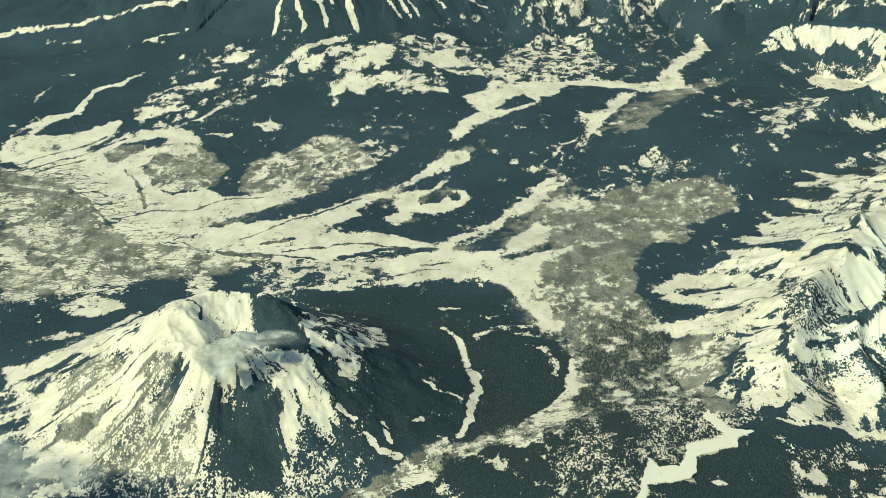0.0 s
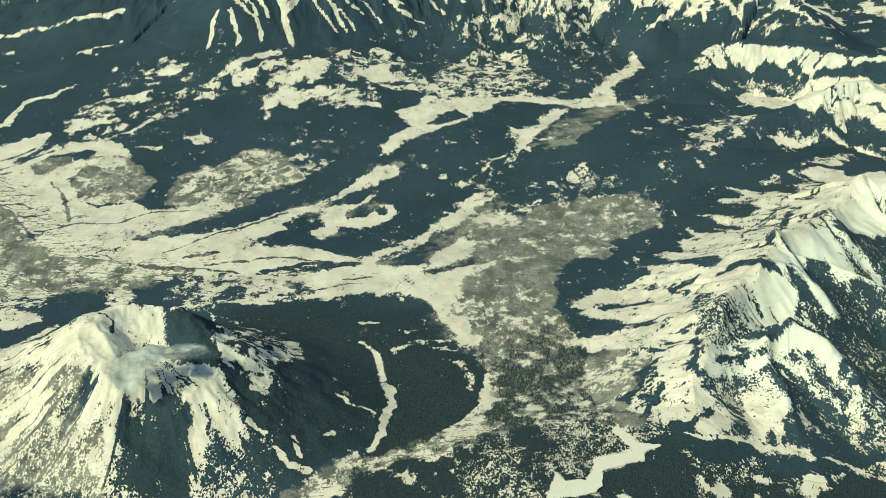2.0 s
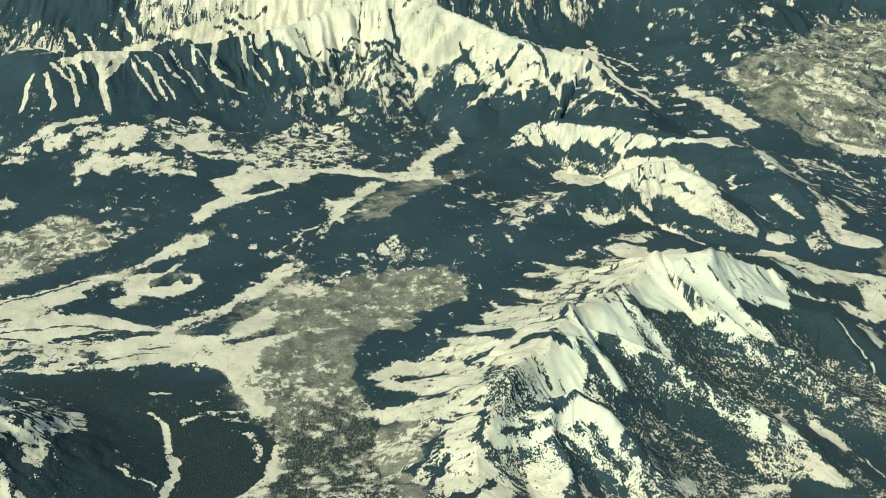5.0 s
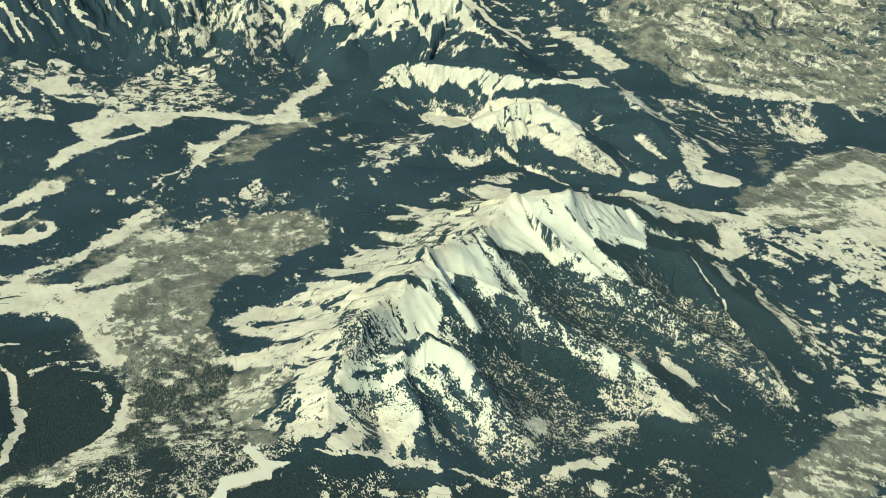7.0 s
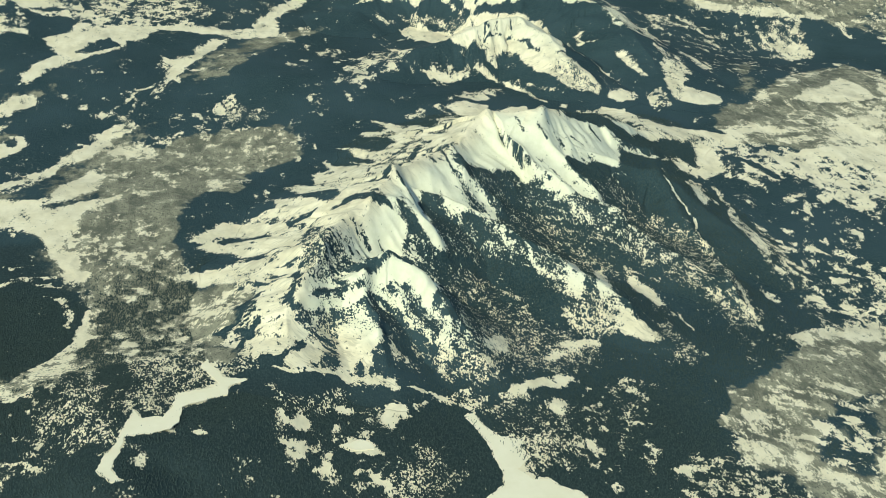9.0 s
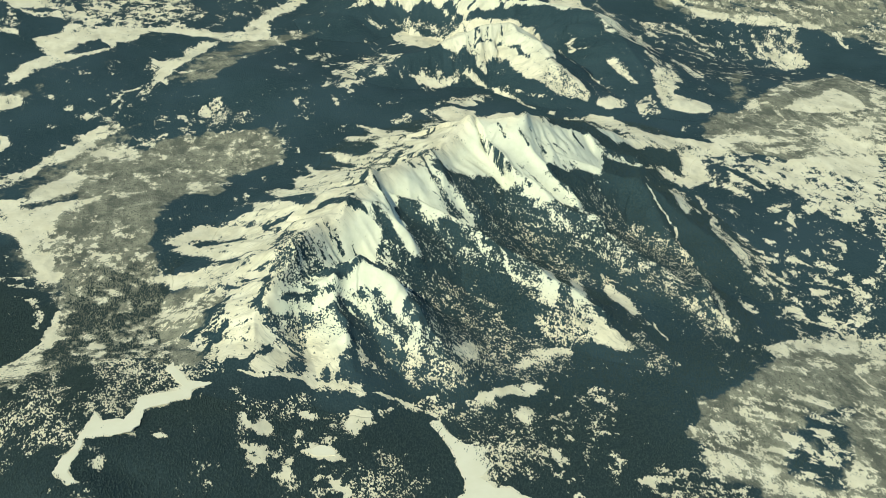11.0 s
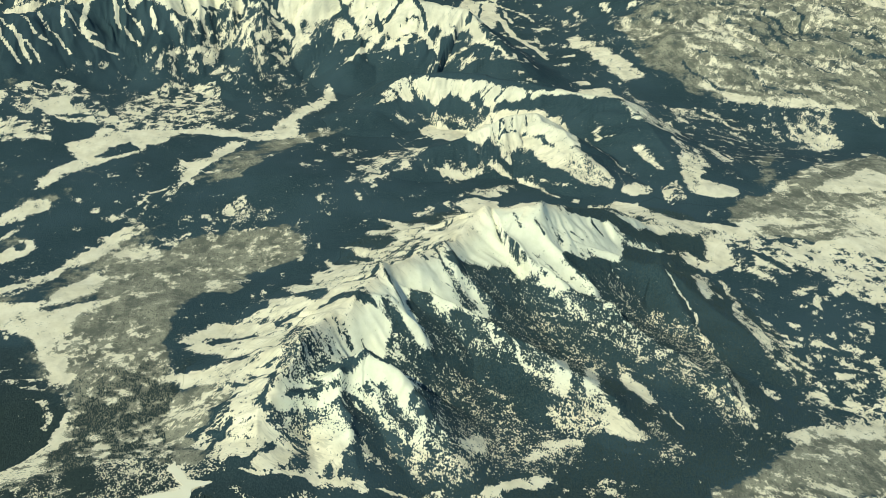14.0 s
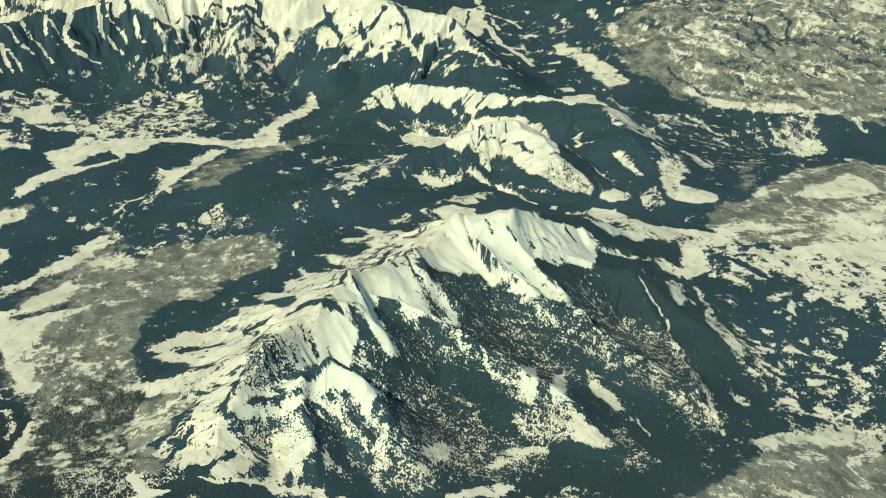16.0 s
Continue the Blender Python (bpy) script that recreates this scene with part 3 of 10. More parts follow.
def dress(c):
    """Lays the country's snowfields, woods, heaths and frozen waters over the land."""
    dress_mountains(c)
    c.mixed([(3, 2492), (54, 2692), (107, 2807), (277, 2892), (328, 2670), (372, 2562), (240, 2509), (127, 2513)], value=-0.02, size=9, seed=321)  # speckled bog north
    c.mixed([(-345, 2507), (-285, 2620), (-172, 2686), (-29, 2721), (55, 2732), (13, 2451), (-97, 2432), (-143, 2497), (-213, 2573), (-255, 2503), (-319, 2471)], value=-0.28, size=18, stretch=1.8, seed=328)  # speckled slope north-west
    c.mixed([(256, 2847), (369, 2926), (499, 2959), (427, 2739), (320, 2556), (226, 2652)], value=-0.12, size=9, seed=335)  # far thicket
    c.mixed([(-605, 2340), (-578, 2425), (-512, 2493), (-363, 2580), (-261, 2611), (-324, 2526), (-429, 2459), (-494, 2379)], value=-0.05, size=16, stretch=4, seed=342)  # streaks west
    c.patch([(-53, 2637), (5, 2629), (16, 2572), (-42, 2577)], ragged=1.5)  # clearing
    c.patch([(310, 2345), (367, 2441), (441, 2489), (576, 2546), (517, 2474), (419, 2360), (370, 2252), (305, 2230)], value=0.25, layer="scrub", soft_edge=12.0, calm=False)  # bog edge
    c.strip([(265, 2280), (253, 2222), (207, 2160), (191, 2102)], 7.5, value=-0.05)  # stream
    c.strip([(-1002, 2903), (-925, 2911), (-804, 2893), (-697, 2880), (-620, 2882)], 16.3, value=0.6)  # snow streak
    c.strip([(-712, 2390), (-697, 2490), (-662, 2515), (-609, 2565)], 10.0, value=0.6)  # snow streak
    c.strip([(-582, 2359), (-579, 2398), (-540, 2392), (-496, 2391)], 12.3, value=0.7)  # snow streak
    c.strip([(-799, 2277), (-784, 2333), (-752, 2374), (-700, 2382)], 10.9, value=0.5)  # snow streak
    c.strip([(-315, 2300), (-368, 2314), (-327, 2323)], 10.6, value=0.5)  # snow streak
    c.patch([(-352, 2305), (-328, 2332), (-294, 2308), (-307, 2280)], ragged=1.6)  # clearing
    c.patch([(-440, 2601), (-426, 2626), (-401, 2612), (-414, 2576)], ragged=1.4)  # clearing
    c.patch([(-643, 2766), (-619, 2788), (-602, 2759), (-615, 2730)], ragged=1.4)  # clearing
    c.strip([(-157, 2293), (-126, 2304), (-84, 2297)], 7.9, value=0.5)  # clearing
    c.mixed([(-369, 2235), (-181, 2351), (-32, 2271), (-91, 2125), (-238, 2257)], value=-0.35, size=20, seed=336)  # thicket
    c.patch([(334, 2113), (356, 2158), (378, 2115), (361, 2070), (334, 2079)], ragged=1.4, value=0.6)  # clearing
    c.mixed([(380, 2126), (432, 2091), (420, 2074), (341, 2066)], value=-0.12, size=6, seed=350)  # clearing edge
    c.mixed([(540, 2187), (581, 2296), (677, 2441), (756, 2507), (698, 2287), (616, 2210)], value=0.02, size=9, stretch=1.6, turn=0.5, seed=357)  # thin wood
    c.patch([(779, 2277), (810, 2264), (816, 2275), (800, 2248), (746, 2252), (745, 2273)], value=0.7)  # clearing
    c.patch([(787, 2178), (851, 2209), (856, 2171), (804, 2160)], value=0.7)  # clearing
    c.patch([(543, 2355), (560, 2405), (569, 2402), (550, 2347)], ragged=0.2)  # square clearing
    c.strip([(834, 2277), (882, 2245), (927, 2177), (1000, 2135)], 6.3, value=0.4)  # snow streak
    c.patch([(-776, 2124), (-633, 2060), (-527, 1873), (-427, 1807), (-308, 1746), (-305, 1719), (-379, 1673), (-444, 1676), (-521, 1661), (-624, 1607)], value=0.6, layer="scrub", soft_edge=12.0, calm=True)  # grey marsh
    c.mixed([(-768, 2097), (-633, 2060), (-532, 1896), (-427, 1807), (-308, 1746), (-275, 1673), (-382, 1692), (-440, 1657), (-621, 1598)], value=0.12, size=16, stretch=3, turn=-0.25, seed=302)  # braided marsh
    c.patch([(-795, 2189), (-789, 2278), (-685, 2275), (-621, 2339), (-603, 2280), (-638, 2203), (-564, 2188), (-477, 2268), (-447, 2207), (-497, 2206), (-515, 2112), (-501, 2039), (-457, 1975), (-338, 1981), (-260, 2043), (-219, 1997), (-288, 1943), (-335, 1887), (-335, 1756), (-471, 1816), (-527, 1873), (-579, 1988), (-637, 2074), (-715, 2117)], layer="scrub", value=0.3, soft_edge=22.0)  # bank
    c.patch([(-795, 2189), (-789, 2278), (-685, 2275), (-621, 2339), (-603, 2280), (-638, 2203), (-564, 2188), (-477, 2268), (-447, 2207), (-497, 2206), (-515, 2112), (-501, 2039), (-457, 1975), (-338, 1981), (-260, 2043), (-219, 1997), (-288, 1943), (-335, 1887), (-335, 1756), (-471, 1816), (-527, 1873), (-579, 1988), (-637, 2074), (-715, 2117)], value=1.15)  # flood plain
    c.patch([(-725, 2209), (-703, 2242), (-676, 2216), (-699, 2188)], value=-0.7)  # wooded bank
    c.strip([(-592, 2226), (-535, 2249), (-480, 2286), (-408, 2299)], 11.8, value=-0.5)  # wooded bank
    c.strip([(-634, 2147), (-593, 2208), (-543, 2235)], 8.9, value=-0.4)  # wooded bank
    c.patch([(-398, 1787), (-251, 1757), (-151, 1747), (-67, 1751), (33, 1759), (72, 1709), (165, 1733), (147, 1672), (109, 1653), (101, 1595), (132, 1515), (120, 1499), (94, 1548), (72, 1633), (34, 1675), (-18, 1678), (-66, 1664), (-130, 1665), (-147, 1684), (-214, 1710), (-306, 1727)], layer="scrub", value=0.3, soft_edge=22.0)  # bank
    c.patch([(-398, 1787), (-251, 1757), (-151, 1747), (-67, 1751), (33, 1759), (72, 1709), (165, 1733), (147, 1672), (109, 1653), (101, 1595), (132, 1515), (120, 1499), (94, 1548), (72, 1633), (34, 1675), (-18, 1678), (-66, 1664), (-130, 1665), (-147, 1684), (-214, 1710), (-306, 1727)], value=1.15)  # flood plain
    c.mixed([(-291, 1674), (-198, 1709), (-83, 1680), (-50, 1646), (-161, 1636), (-263, 1639)], value=0.1, size=8, stretch=2.5, seed=358)  # patchy bank
    c.patch([(-51, 1803), (26, 1806), (64, 1891), (104, 1947), (142, 2031), (186, 2103), (203, 2070), (179, 2020), (142, 1974), (96, 1891), (56, 1798), (33, 1764), (-17, 1768)], layer="scrub", value=0.3, soft_edge=22.0)  # bank
    c.patch([(-51, 1803), (26, 1806), (64, 1891), (104, 1947), (142, 2031), (186, 2103), (203, 2070), (179, 2020), (142, 1974), (96, 1891), (56, 1798), (33, 1764), (-17, 1768)], ragged=1.6, value=0.6)  # river arm
    c.patch([(66, 1752), (110, 1782), (135, 1876), (164, 1858), (141, 1794), (100, 1756), (74, 1737)], layer="scrub", value=0.3, soft_edge=22.0)  # bank
    c.patch([(66, 1752), (110, 1782), (135, 1876), (164, 1858), (141, 1794), (100, 1756), (74, 1737)])  # river arm
    c.patch([(-10, 1988), (9, 2010), (24, 1990), (8, 1965)], value=-0.7)  # oxbow isle
    c.strip([(-339, 1785), (-283, 1819), (-209, 1865), (-143, 1943), (-89, 2006)], 4.4, value=-0.5)  # river
    c.strip([(-398, 1787), (-267, 1750), (-150, 1740), (-51, 1736), (41, 1738), (79, 1688), (101, 1595), (126, 1523)], 4.2, value=-0.4)  # river
    c.strip([(-495, 1938), (-418, 1912), (-344, 1957), (-273, 1980)], 4.6, value=-0.5)  # river
    c.strip([(-536, 1918), (-442, 1896), (-376, 1928)], 3.4, value=-0.5)  # river
    c.strip([(-544, 2137), (-521, 2041), (-500, 1961)], 3.6, value=-0.5)  # river
    c.patch([(-342, 2087), (-310, 2152), (-257, 2232), (-198, 2271), (-169, 2219), (-119, 2126), (-149, 2097), (-196, 2063), (-219, 1997), (-278, 2030), (-326, 2033)], value=0.7, layer="scrub", soft_edge=12.0, calm=True)  # hamlet plain
    c.mixed([(-342, 2087), (-310, 2152), (-257, 2232), (-198, 2271), (-169, 2219), (-119, 2126), (-149, 2097), (-196, 2063), (-219, 1997), (-278, 2030), (-326, 2033)], value=-0.05, size=6, soft_edge=6, seed=345)  # hamlet plain
    c.patch([(-523, 2137), (-497, 2206), (-437, 2207), (-389, 2120), (-400, 2029), (-463, 2008), (-504, 2053)], value=0.8, layer="scrub", soft_edge=12.0, calm=True)  # grey knoll
    c.mixed([(-523, 2137), (-497, 2206), (-437, 2207), (-389, 2120), (-400, 2029), (-463, 2008), (-504, 2053)], value=-0.2, size=9, soft_edge=6, seed=359)  # grey knoll
    c.patch([(-512, 2206), (-454, 2220), (-440, 2167), (-501, 2168)])  # clearing
    c.patch([(-357, 1921), (-317, 1958), (-218, 1984), (-269, 1942), (-300, 1929), (-310, 1899), (-350, 1869)], layer="scrub", value=0.3, soft_edge=22.0)  # bank
    c.patch([(-357, 1921), (-317, 1958), (-218, 1984), (-269, 1942), (-300, 1929), (-310, 1899), (-350, 1869)], ragged=0.3, soft_edge=6, value=1.15)  # flood plain
    c.patch([(-398, 1787), (-350, 1865), (-281, 1884), (-225, 1891), (-179, 1951), (-136, 1999), (-99, 2020), (-99, 1997), (-144, 1981), (-160, 1928), (-142, 1919), (-175, 1877), (-208, 1852), (-224, 1829), (-155, 1827), (-86, 1824), (-47, 1792), (-85, 1779), (-168, 1766), (-253, 1770), (-337, 1774)], layer="scrub", value=0.3, soft_edge=22.0)  # bank
    c.patch([(-398, 1787), (-350, 1865), (-281, 1884), (-225, 1891), (-179, 1951), (-136, 1999), (-99, 2020), (-99, 1997), (-144, 1981), (-160, 1928), (-142, 1919), (-175, 1877), (-208, 1852), (-224, 1829), (-155, 1827), (-86, 1824), (-47, 1792), (-85, 1779), (-168, 1766), (-253, 1770), (-337, 1774)], ragged=0.3, soft_edge=6, value=1.15)  # flood plain
    c.patch([(-126, 1994), (-90, 2039), (-52, 2078), (-23, 2133), (8, 2183), (43, 2173), (31, 2121), (-3, 2111), (-33, 2091), (-80, 2025)], layer="scrub", value=0.3, soft_edge=22.0)  # bank
    c.patch([(-126, 1994), (-90, 2039), (-52, 2078), (-23, 2133), (8, 2183), (43, 2173), (31, 2121), (-3, 2111), (-33, 2091), (-80, 2025)], ragged=0.3, soft_edge=6)  # river arm
    c.patch([(-96, 1886), (-119, 1910), (-88, 1941), (-85, 2006), (-57, 2026), (-24, 2038), (5, 2030), (35, 2019), (39, 1973), (7, 1935), (-24, 1988), (-43, 1967), (-6, 1957), (-43, 1925), (-73, 1878)], layer="scrub", value=0.3, soft_edge=22.0)  # bank
    c.patch([(-96, 1886), (-119, 1910), (-88, 1941), (-85, 2006), (-57, 2026), (-24, 2038), (5, 2030), (35, 2019), (39, 1973), (7, 1935), (-24, 1988), (-43, 1967), (-6, 1957), (-43, 1925), (-73, 1878)], ragged=0.3, soft_edge=6)  # oxbow
    c.patch([(-183, 1869), (-141, 1909), (-139, 1963), (-89, 1992), (-81, 1940), (-119, 1905), (-148, 1872), (-168, 1837), (-207, 1830)], value=-0.5, ragged=0.3, soft_edge=6)  # wooded island
    c.patch([(-138, 1835), (-120, 1881), (-96, 1880), (-84, 1848), (-120, 1824)], value=-0.5, ragged=0.3, soft_edge=6)  # wooded island
    c.patch([(-79, 1862), (-47, 1905), (3, 1931), (49, 1941), (46, 1878), (9, 1816), (-51, 1817)], value=-0.7, ragged=0.3, soft_edge=6)  # wooded island
    c.patch([(-350, 1865), (-306, 1908), (-295, 1928), (-227, 1981), (-187, 2079), (-149, 2099), (-110, 2100), (-57, 2151), (-50, 2100), (-90, 2046), (-108, 2018), (-136, 2003), (-180, 1963), (-205, 1926), (-229, 1898), (-282, 1889), (-323, 1862)], value=-1.1, ragged=0.3, soft_edge=6)  # wooded wedge
    c.patch([(-14, 1986), (7, 2010), (28, 1989), (11, 1960), (-8, 1968)], value=-0.8, ragged=0.3, soft_edge=6)  # oxbow isle
    c.patch([(-50, 1952), (-6, 1955), (32, 1939), (2, 1908), (-38, 1900)], value=-0.7, ragged=0.3, soft_edge=6)  # oxbow isle
    c.patch([(-69, 1991), (-47, 2004), (-28, 2011), (-43, 1976), (-61, 1967)], value=-0.3, ragged=0.3, soft_edge=6)  # oxbow isle
    c.strip([(-89, 2016), (-38, 2075), (6, 2108), (46, 2126)], 13.5, value=-0.4, ragged=0.3)  # wooded bank
    c.strip([(-288, 1786), (-263, 1797), (-243, 1802)], 9.6, value=-0.5, ragged=0.3)  # wooded bank
    c.strip([(-84, 1767), (-34, 1782), (42, 1767), (87, 1823), (149, 1945)], 9.5, value=-0.6, ragged=0.3)  # wooded bank
    c.strip([(-318, 1820), (-286, 1845), (-262, 1867), (-212, 1903), (-170, 1944), (-135, 1989)], 4.5, value=-0.6, ragged=0.2)  # river
    c.strip([(-219, 1777), (-169, 1787), (-93, 1797), (-51, 1778)], 4.3, value=-0.6, ragged=0.2)  # river
    c.patch([(-609, 2167), (-584, 2212), (-549, 2214), (-553, 2182), (-586, 2151)], value=0.7, layer="scrub", soft_edge=12.0, calm=True)  # grey bank
    c.patch([(-609, 2167), (-584, 2212), (-549, 2214), (-553, 2182), (-586, 2151)], value=-0.4, ragged=0.3, soft_edge=6)  # grey bank
    c.patch([(-761, 2074), (-702, 2066), (-646, 2035), (-601, 2001), (-651, 1982), (-746, 2024)], value=0.6, layer="scrub", soft_edge=12.0, calm=True)  # grey bank
    c.patch([(-761, 2074), (-702, 2066), (-646, 2035), (-601, 2001), (-651, 1982), (-746, 2024)], value=-0.5, ragged=0.3, soft_edge=6)  # grey bank
    c.strip([(-652, 1987), (-577, 1899), (-551, 1844), (-512, 1808), (-456, 1782), (-394, 1764)], 7.5, value=-0.5, ragged=0.4)  # marsh channel
    c.patch([(-672, 1858), (-634, 1879), (-576, 1860), (-573, 1812), (-620, 1795), (-656, 1817)], ragged=0.3, soft_edge=6)  # marsh pan
    c.patch([(-548, 1611), (-516, 1639), (-460, 1620), (-450, 1592), (-491, 1569), (-535, 1593)], ragged=0.3, soft_edge=6)  # marsh pan
    c.patch([(-543, 1506), (-520, 1531), (-480, 1522), (-512, 1502)], ragged=0.3, soft_edge=6)  # marsh pan
    c.patch([(-379, 1673), (-371, 1695), (-349, 1694), (-337, 1645), (-362, 1637)], ragged=0.3, soft_edge=6)  # marsh pan
    c.patch([(-339, 1663), (-345, 1711), (-322, 1725), (-303, 1702), (-301, 1656), (-280, 1407)], value=-0.6, ragged=0.3, soft_edge=6)  # rock knoll
    c.patch([(-284, 1993), (-279, 2043), (-255, 2030), (-232, 1997), (-255, 1977)], ragged=0.3, soft_edge=6)  # snow pan
    c.patch([(-307, 2595), (-281, 2648), (-242, 2668), (-195, 2688), (-218, 2660), (-262, 2616), (-295, 2593)], value=0.5)  # clearing
    c.patch([(-285, 2536), (-282, 2569), (-243, 2594), (-226, 2593), (-247, 2557), (-237, 2525), (-267, 2514)], value=0.6)  # clearing
    c.mixed([(-353, 2478), (-325, 2536), (-282, 2579), (-291, 2536), (-255, 2509), (-287, 2481), (-330, 2466)], value=0.05, size=9, stretch=1.6, seed=313)  # thin wood
    c.patch([(-219, 2561), (-203, 2598), (-170, 2627), (-112, 2679), (-97, 2626), (-134, 2577), (-179, 2553)], value=0.6)  # clearing
    c.patch([(-226, 2482), (-199, 2508), (-195, 2544), (-167, 2554), (-149, 2521), (-98, 2531), (-78, 2495), (-142, 2477), (-163, 2442), (-184, 2430), (-198, 2380), (-208, 2367), (-215, 2434)], value=0.75)  # clearing
    c.mixed([(-153, 2480), (-53, 2494), (5, 2480), (4, 2437), (-97, 2442)], value=0.1, size=9, stretch=2, seed=334)  # thin wood
    c.mixed([(-59, 2643), (19, 2746), (27, 2575), (-30, 2593)], value=0.15, size=9, stretch=1.5, seed=341)  # thin wood
    c.patch([(165, 1871), (226, 1973), (308, 2029), (385, 2038), (452, 2043), (470, 1961), (441, 1899), (370, 1857), (334, 1755), (306, 1735), (298, 1638), (269, 1604), (263, 1521), (272, 1487), (315, 1449), (334, 1410), (315, 1354), (278, 1330), (246, 1334), (206, 1334), (191, 1396), (158, 1413), (134, 1495), (101, 1595), (109, 1653), (162, 1701)], value=1.0, layer="scrub", soft_edge=12.0, calm=True)  # heath
    c.mixed([(165, 1871), (226, 1973), (308, 2029), (385, 2038), (452, 2043), (470, 1961), (441, 1899), (370, 1857), (334, 1755), (306, 1735), (298, 1638), (269, 1604), (263, 1521), (272, 1487), (315, 1449), (334, 1410), (315, 1354), (278, 1330), (246, 1334), (206, 1334), (191, 1396), (158, 1413), (134, 1495), (101, 1595), (109, 1653), (162, 1701)], value=-0.3, size=18, swing=0.6, seed=355)  # heath snow
    c.mixed([(277, 2012), (383, 2028), (452, 2043), (467, 1961), (409, 1920), (353, 1907), (284, 1864)], value=-0.02, size=9, swing=0.6, seed=362)  # heath edge
    c.patch([(80, 1640), (101, 1595), (132, 1515), (146, 1466), (155, 1420), (143, 1436), (116, 1496), (94, 1545)], layer="scrub", value=0.3, soft_edge=22.0)  # bank
    c.patch([(80, 1640), (101, 1595), (132, 1515), (146, 1466), (155, 1420), (143, 1436), (116, 1496), (94, 1545)])  # heath stream
    c.mixed([(162, 1419), (202, 1403), (247, 1337), (322, 1355), (287, 1305), (222, 1312), (160, 1346)], value=-0.1, size=6, seed=383)  # wood edge
    c.patch([(-239, 1399), (-192, 1630), (-50, 1637), (75, 1616), (112, 1500), (151, 1443), (137, 1351), (75, 1280), (-10, 1252), (-85, 1204), (-121, 1190), (-142, 1269), (-190, 1336)], value=-1.4)  # dark shield
    c.strip([(-16, 1523), (6, 1494), (16, 1436), (24, 1389), (14, 1317), (2, 1261)], 7.9, value=0.7, ragged=0.3)  # curved gully
    c.strip([(-41, 1353), (-15, 1341), (6, 1329)], 5.1, value=0.7, ragged=0.3)  # gully
    c.strip([(-134, 1264), (-120, 1251)], 6.5, value=0.8, ragged=0.2)  # gully
    c.strip([(-105, 1232), (-94, 1214), (-68, 1216)], 7.1, value=0.8, ragged=0.2)  # gully
    c.strip([(-86, 1250), (-80, 1230)], 6.4, value=0.8, ragged=0.2)  # gully
    c.strip([(-23, 1583), (4, 1574)], 7.7, value=0.5)  # gully
    c.mixed([(-188, 1354), (-186, 1560), (-140, 1551), (-105, 1448), (-97, 1343), (-112, 1296), (-144, 1307), (-176, 1323)], value=0.16, size=9, swing=0.9, seed=342)  # snow flecks
    c.mixed([(-38, 1454), (-24, 1465), (-28, 1419), (-38, 1412)], value=0.1, size=5, seed=349)  # snow flecks
    c.mixed([(-79, 1239), (-61, 1270), (-73, 1250)], value=-0.1, size=5, seed=356)  # snow flecks
    c.strip([(54, 1518), (100, 1526), (127, 1499)], 9.4, value=-0.1)  # thin snow
    c.strip([(109, 1459), (124, 1424), (121, 1390)], 8.9, value=0.0)  # thin snow
    c.patch([(-120, 1153), (-79, 1198), (-29, 1238), (22, 1259), (89, 1291), (139, 1335), (147, 1407), (161, 1413), (187, 1342), (256, 1318), (312, 1273), (307, 1252), (219, 1293), (157, 1263), (85, 1247), (21, 1227), (-29, 1210), (-72, 1180), (-84, 1152)], value=0.9, layer="scrub", soft_edge=12.0, calm=True)  # valley heath
    c.mixed([(-132, 1152), (-79, 1200), (-29, 1238), (22, 1261), (89, 1291), (139, 1335), (147, 1407), (161, 1413), (187, 1342), (156, 1255), (84, 1238), (21, 1221), (-29, 1203), (-66, 1171), (-72, 1150)], value=0.02, size=8, stretch=2, seed=384)  # valley snow
    c.strip([(145, 1421), (144, 1365), (125, 1329), (98, 1288)], 10.2, value=0.6)  # valley snow
    c.patch([(149, 1306), (166, 1337), (168, 1291), (158, 1271), (142, 1275)], value=-0.7)  # wooded knoll
    c.patch([(-79, 1184), (-48, 1214), (-20, 1225), (-48, 1178), (-72, 1162)])  # valley snow
    c.mixed([(177, 1226), (202, 1270), (270, 1287), (268, 1214), (241, 1171), (208, 1149), (194, 1174)], value=0.12, size=5, seed=315)  # speckled wood
    c.mixed([(94, 1201), (115, 1241), (151, 1259), (185, 1176), (185, 1113), (133, 1111), (104, 1140)], value=-0.14, size=5, seed=322)  # speckled wood
    c.mixed([(188, 1192), (212, 1223), (259, 1192), (234, 1154), (200, 1154)], value=-0.02, size=4, seed=329)  # speckled wood
    c.mixed([(102, 1222), (153, 1234), (155, 1154), (107, 1147)], value=-0.1, size=5, seed=336)  # speckled wood
    c.mixed([(225, 1298), (338, 1260), (322, 1226), (253, 1192), (206, 1240)], value=-0.1, size=5, seed=343)  # valley wood snow
    c.patch([(161, 1065), (169, 1089), (180, 1107), (185, 1128), (191, 1147), (197, 1168), (205, 1150), (228, 1150), (238, 1171), (244, 1193), (262, 1197), (281, 1201), (287, 1210), (271, 1245), (277, 1260), (294, 1221), (320, 1213), (299, 1203), (296, 1185), (264, 1176), (248, 1168), (244, 1141), (234, 1128), (214, 1123), (189, 1119), (187, 1105), (178, 1080), (176, 1065), (185, 1046), (175, 1044)], ragged=0.25, soft_edge=2.5, value=1.4)  # frozen lake
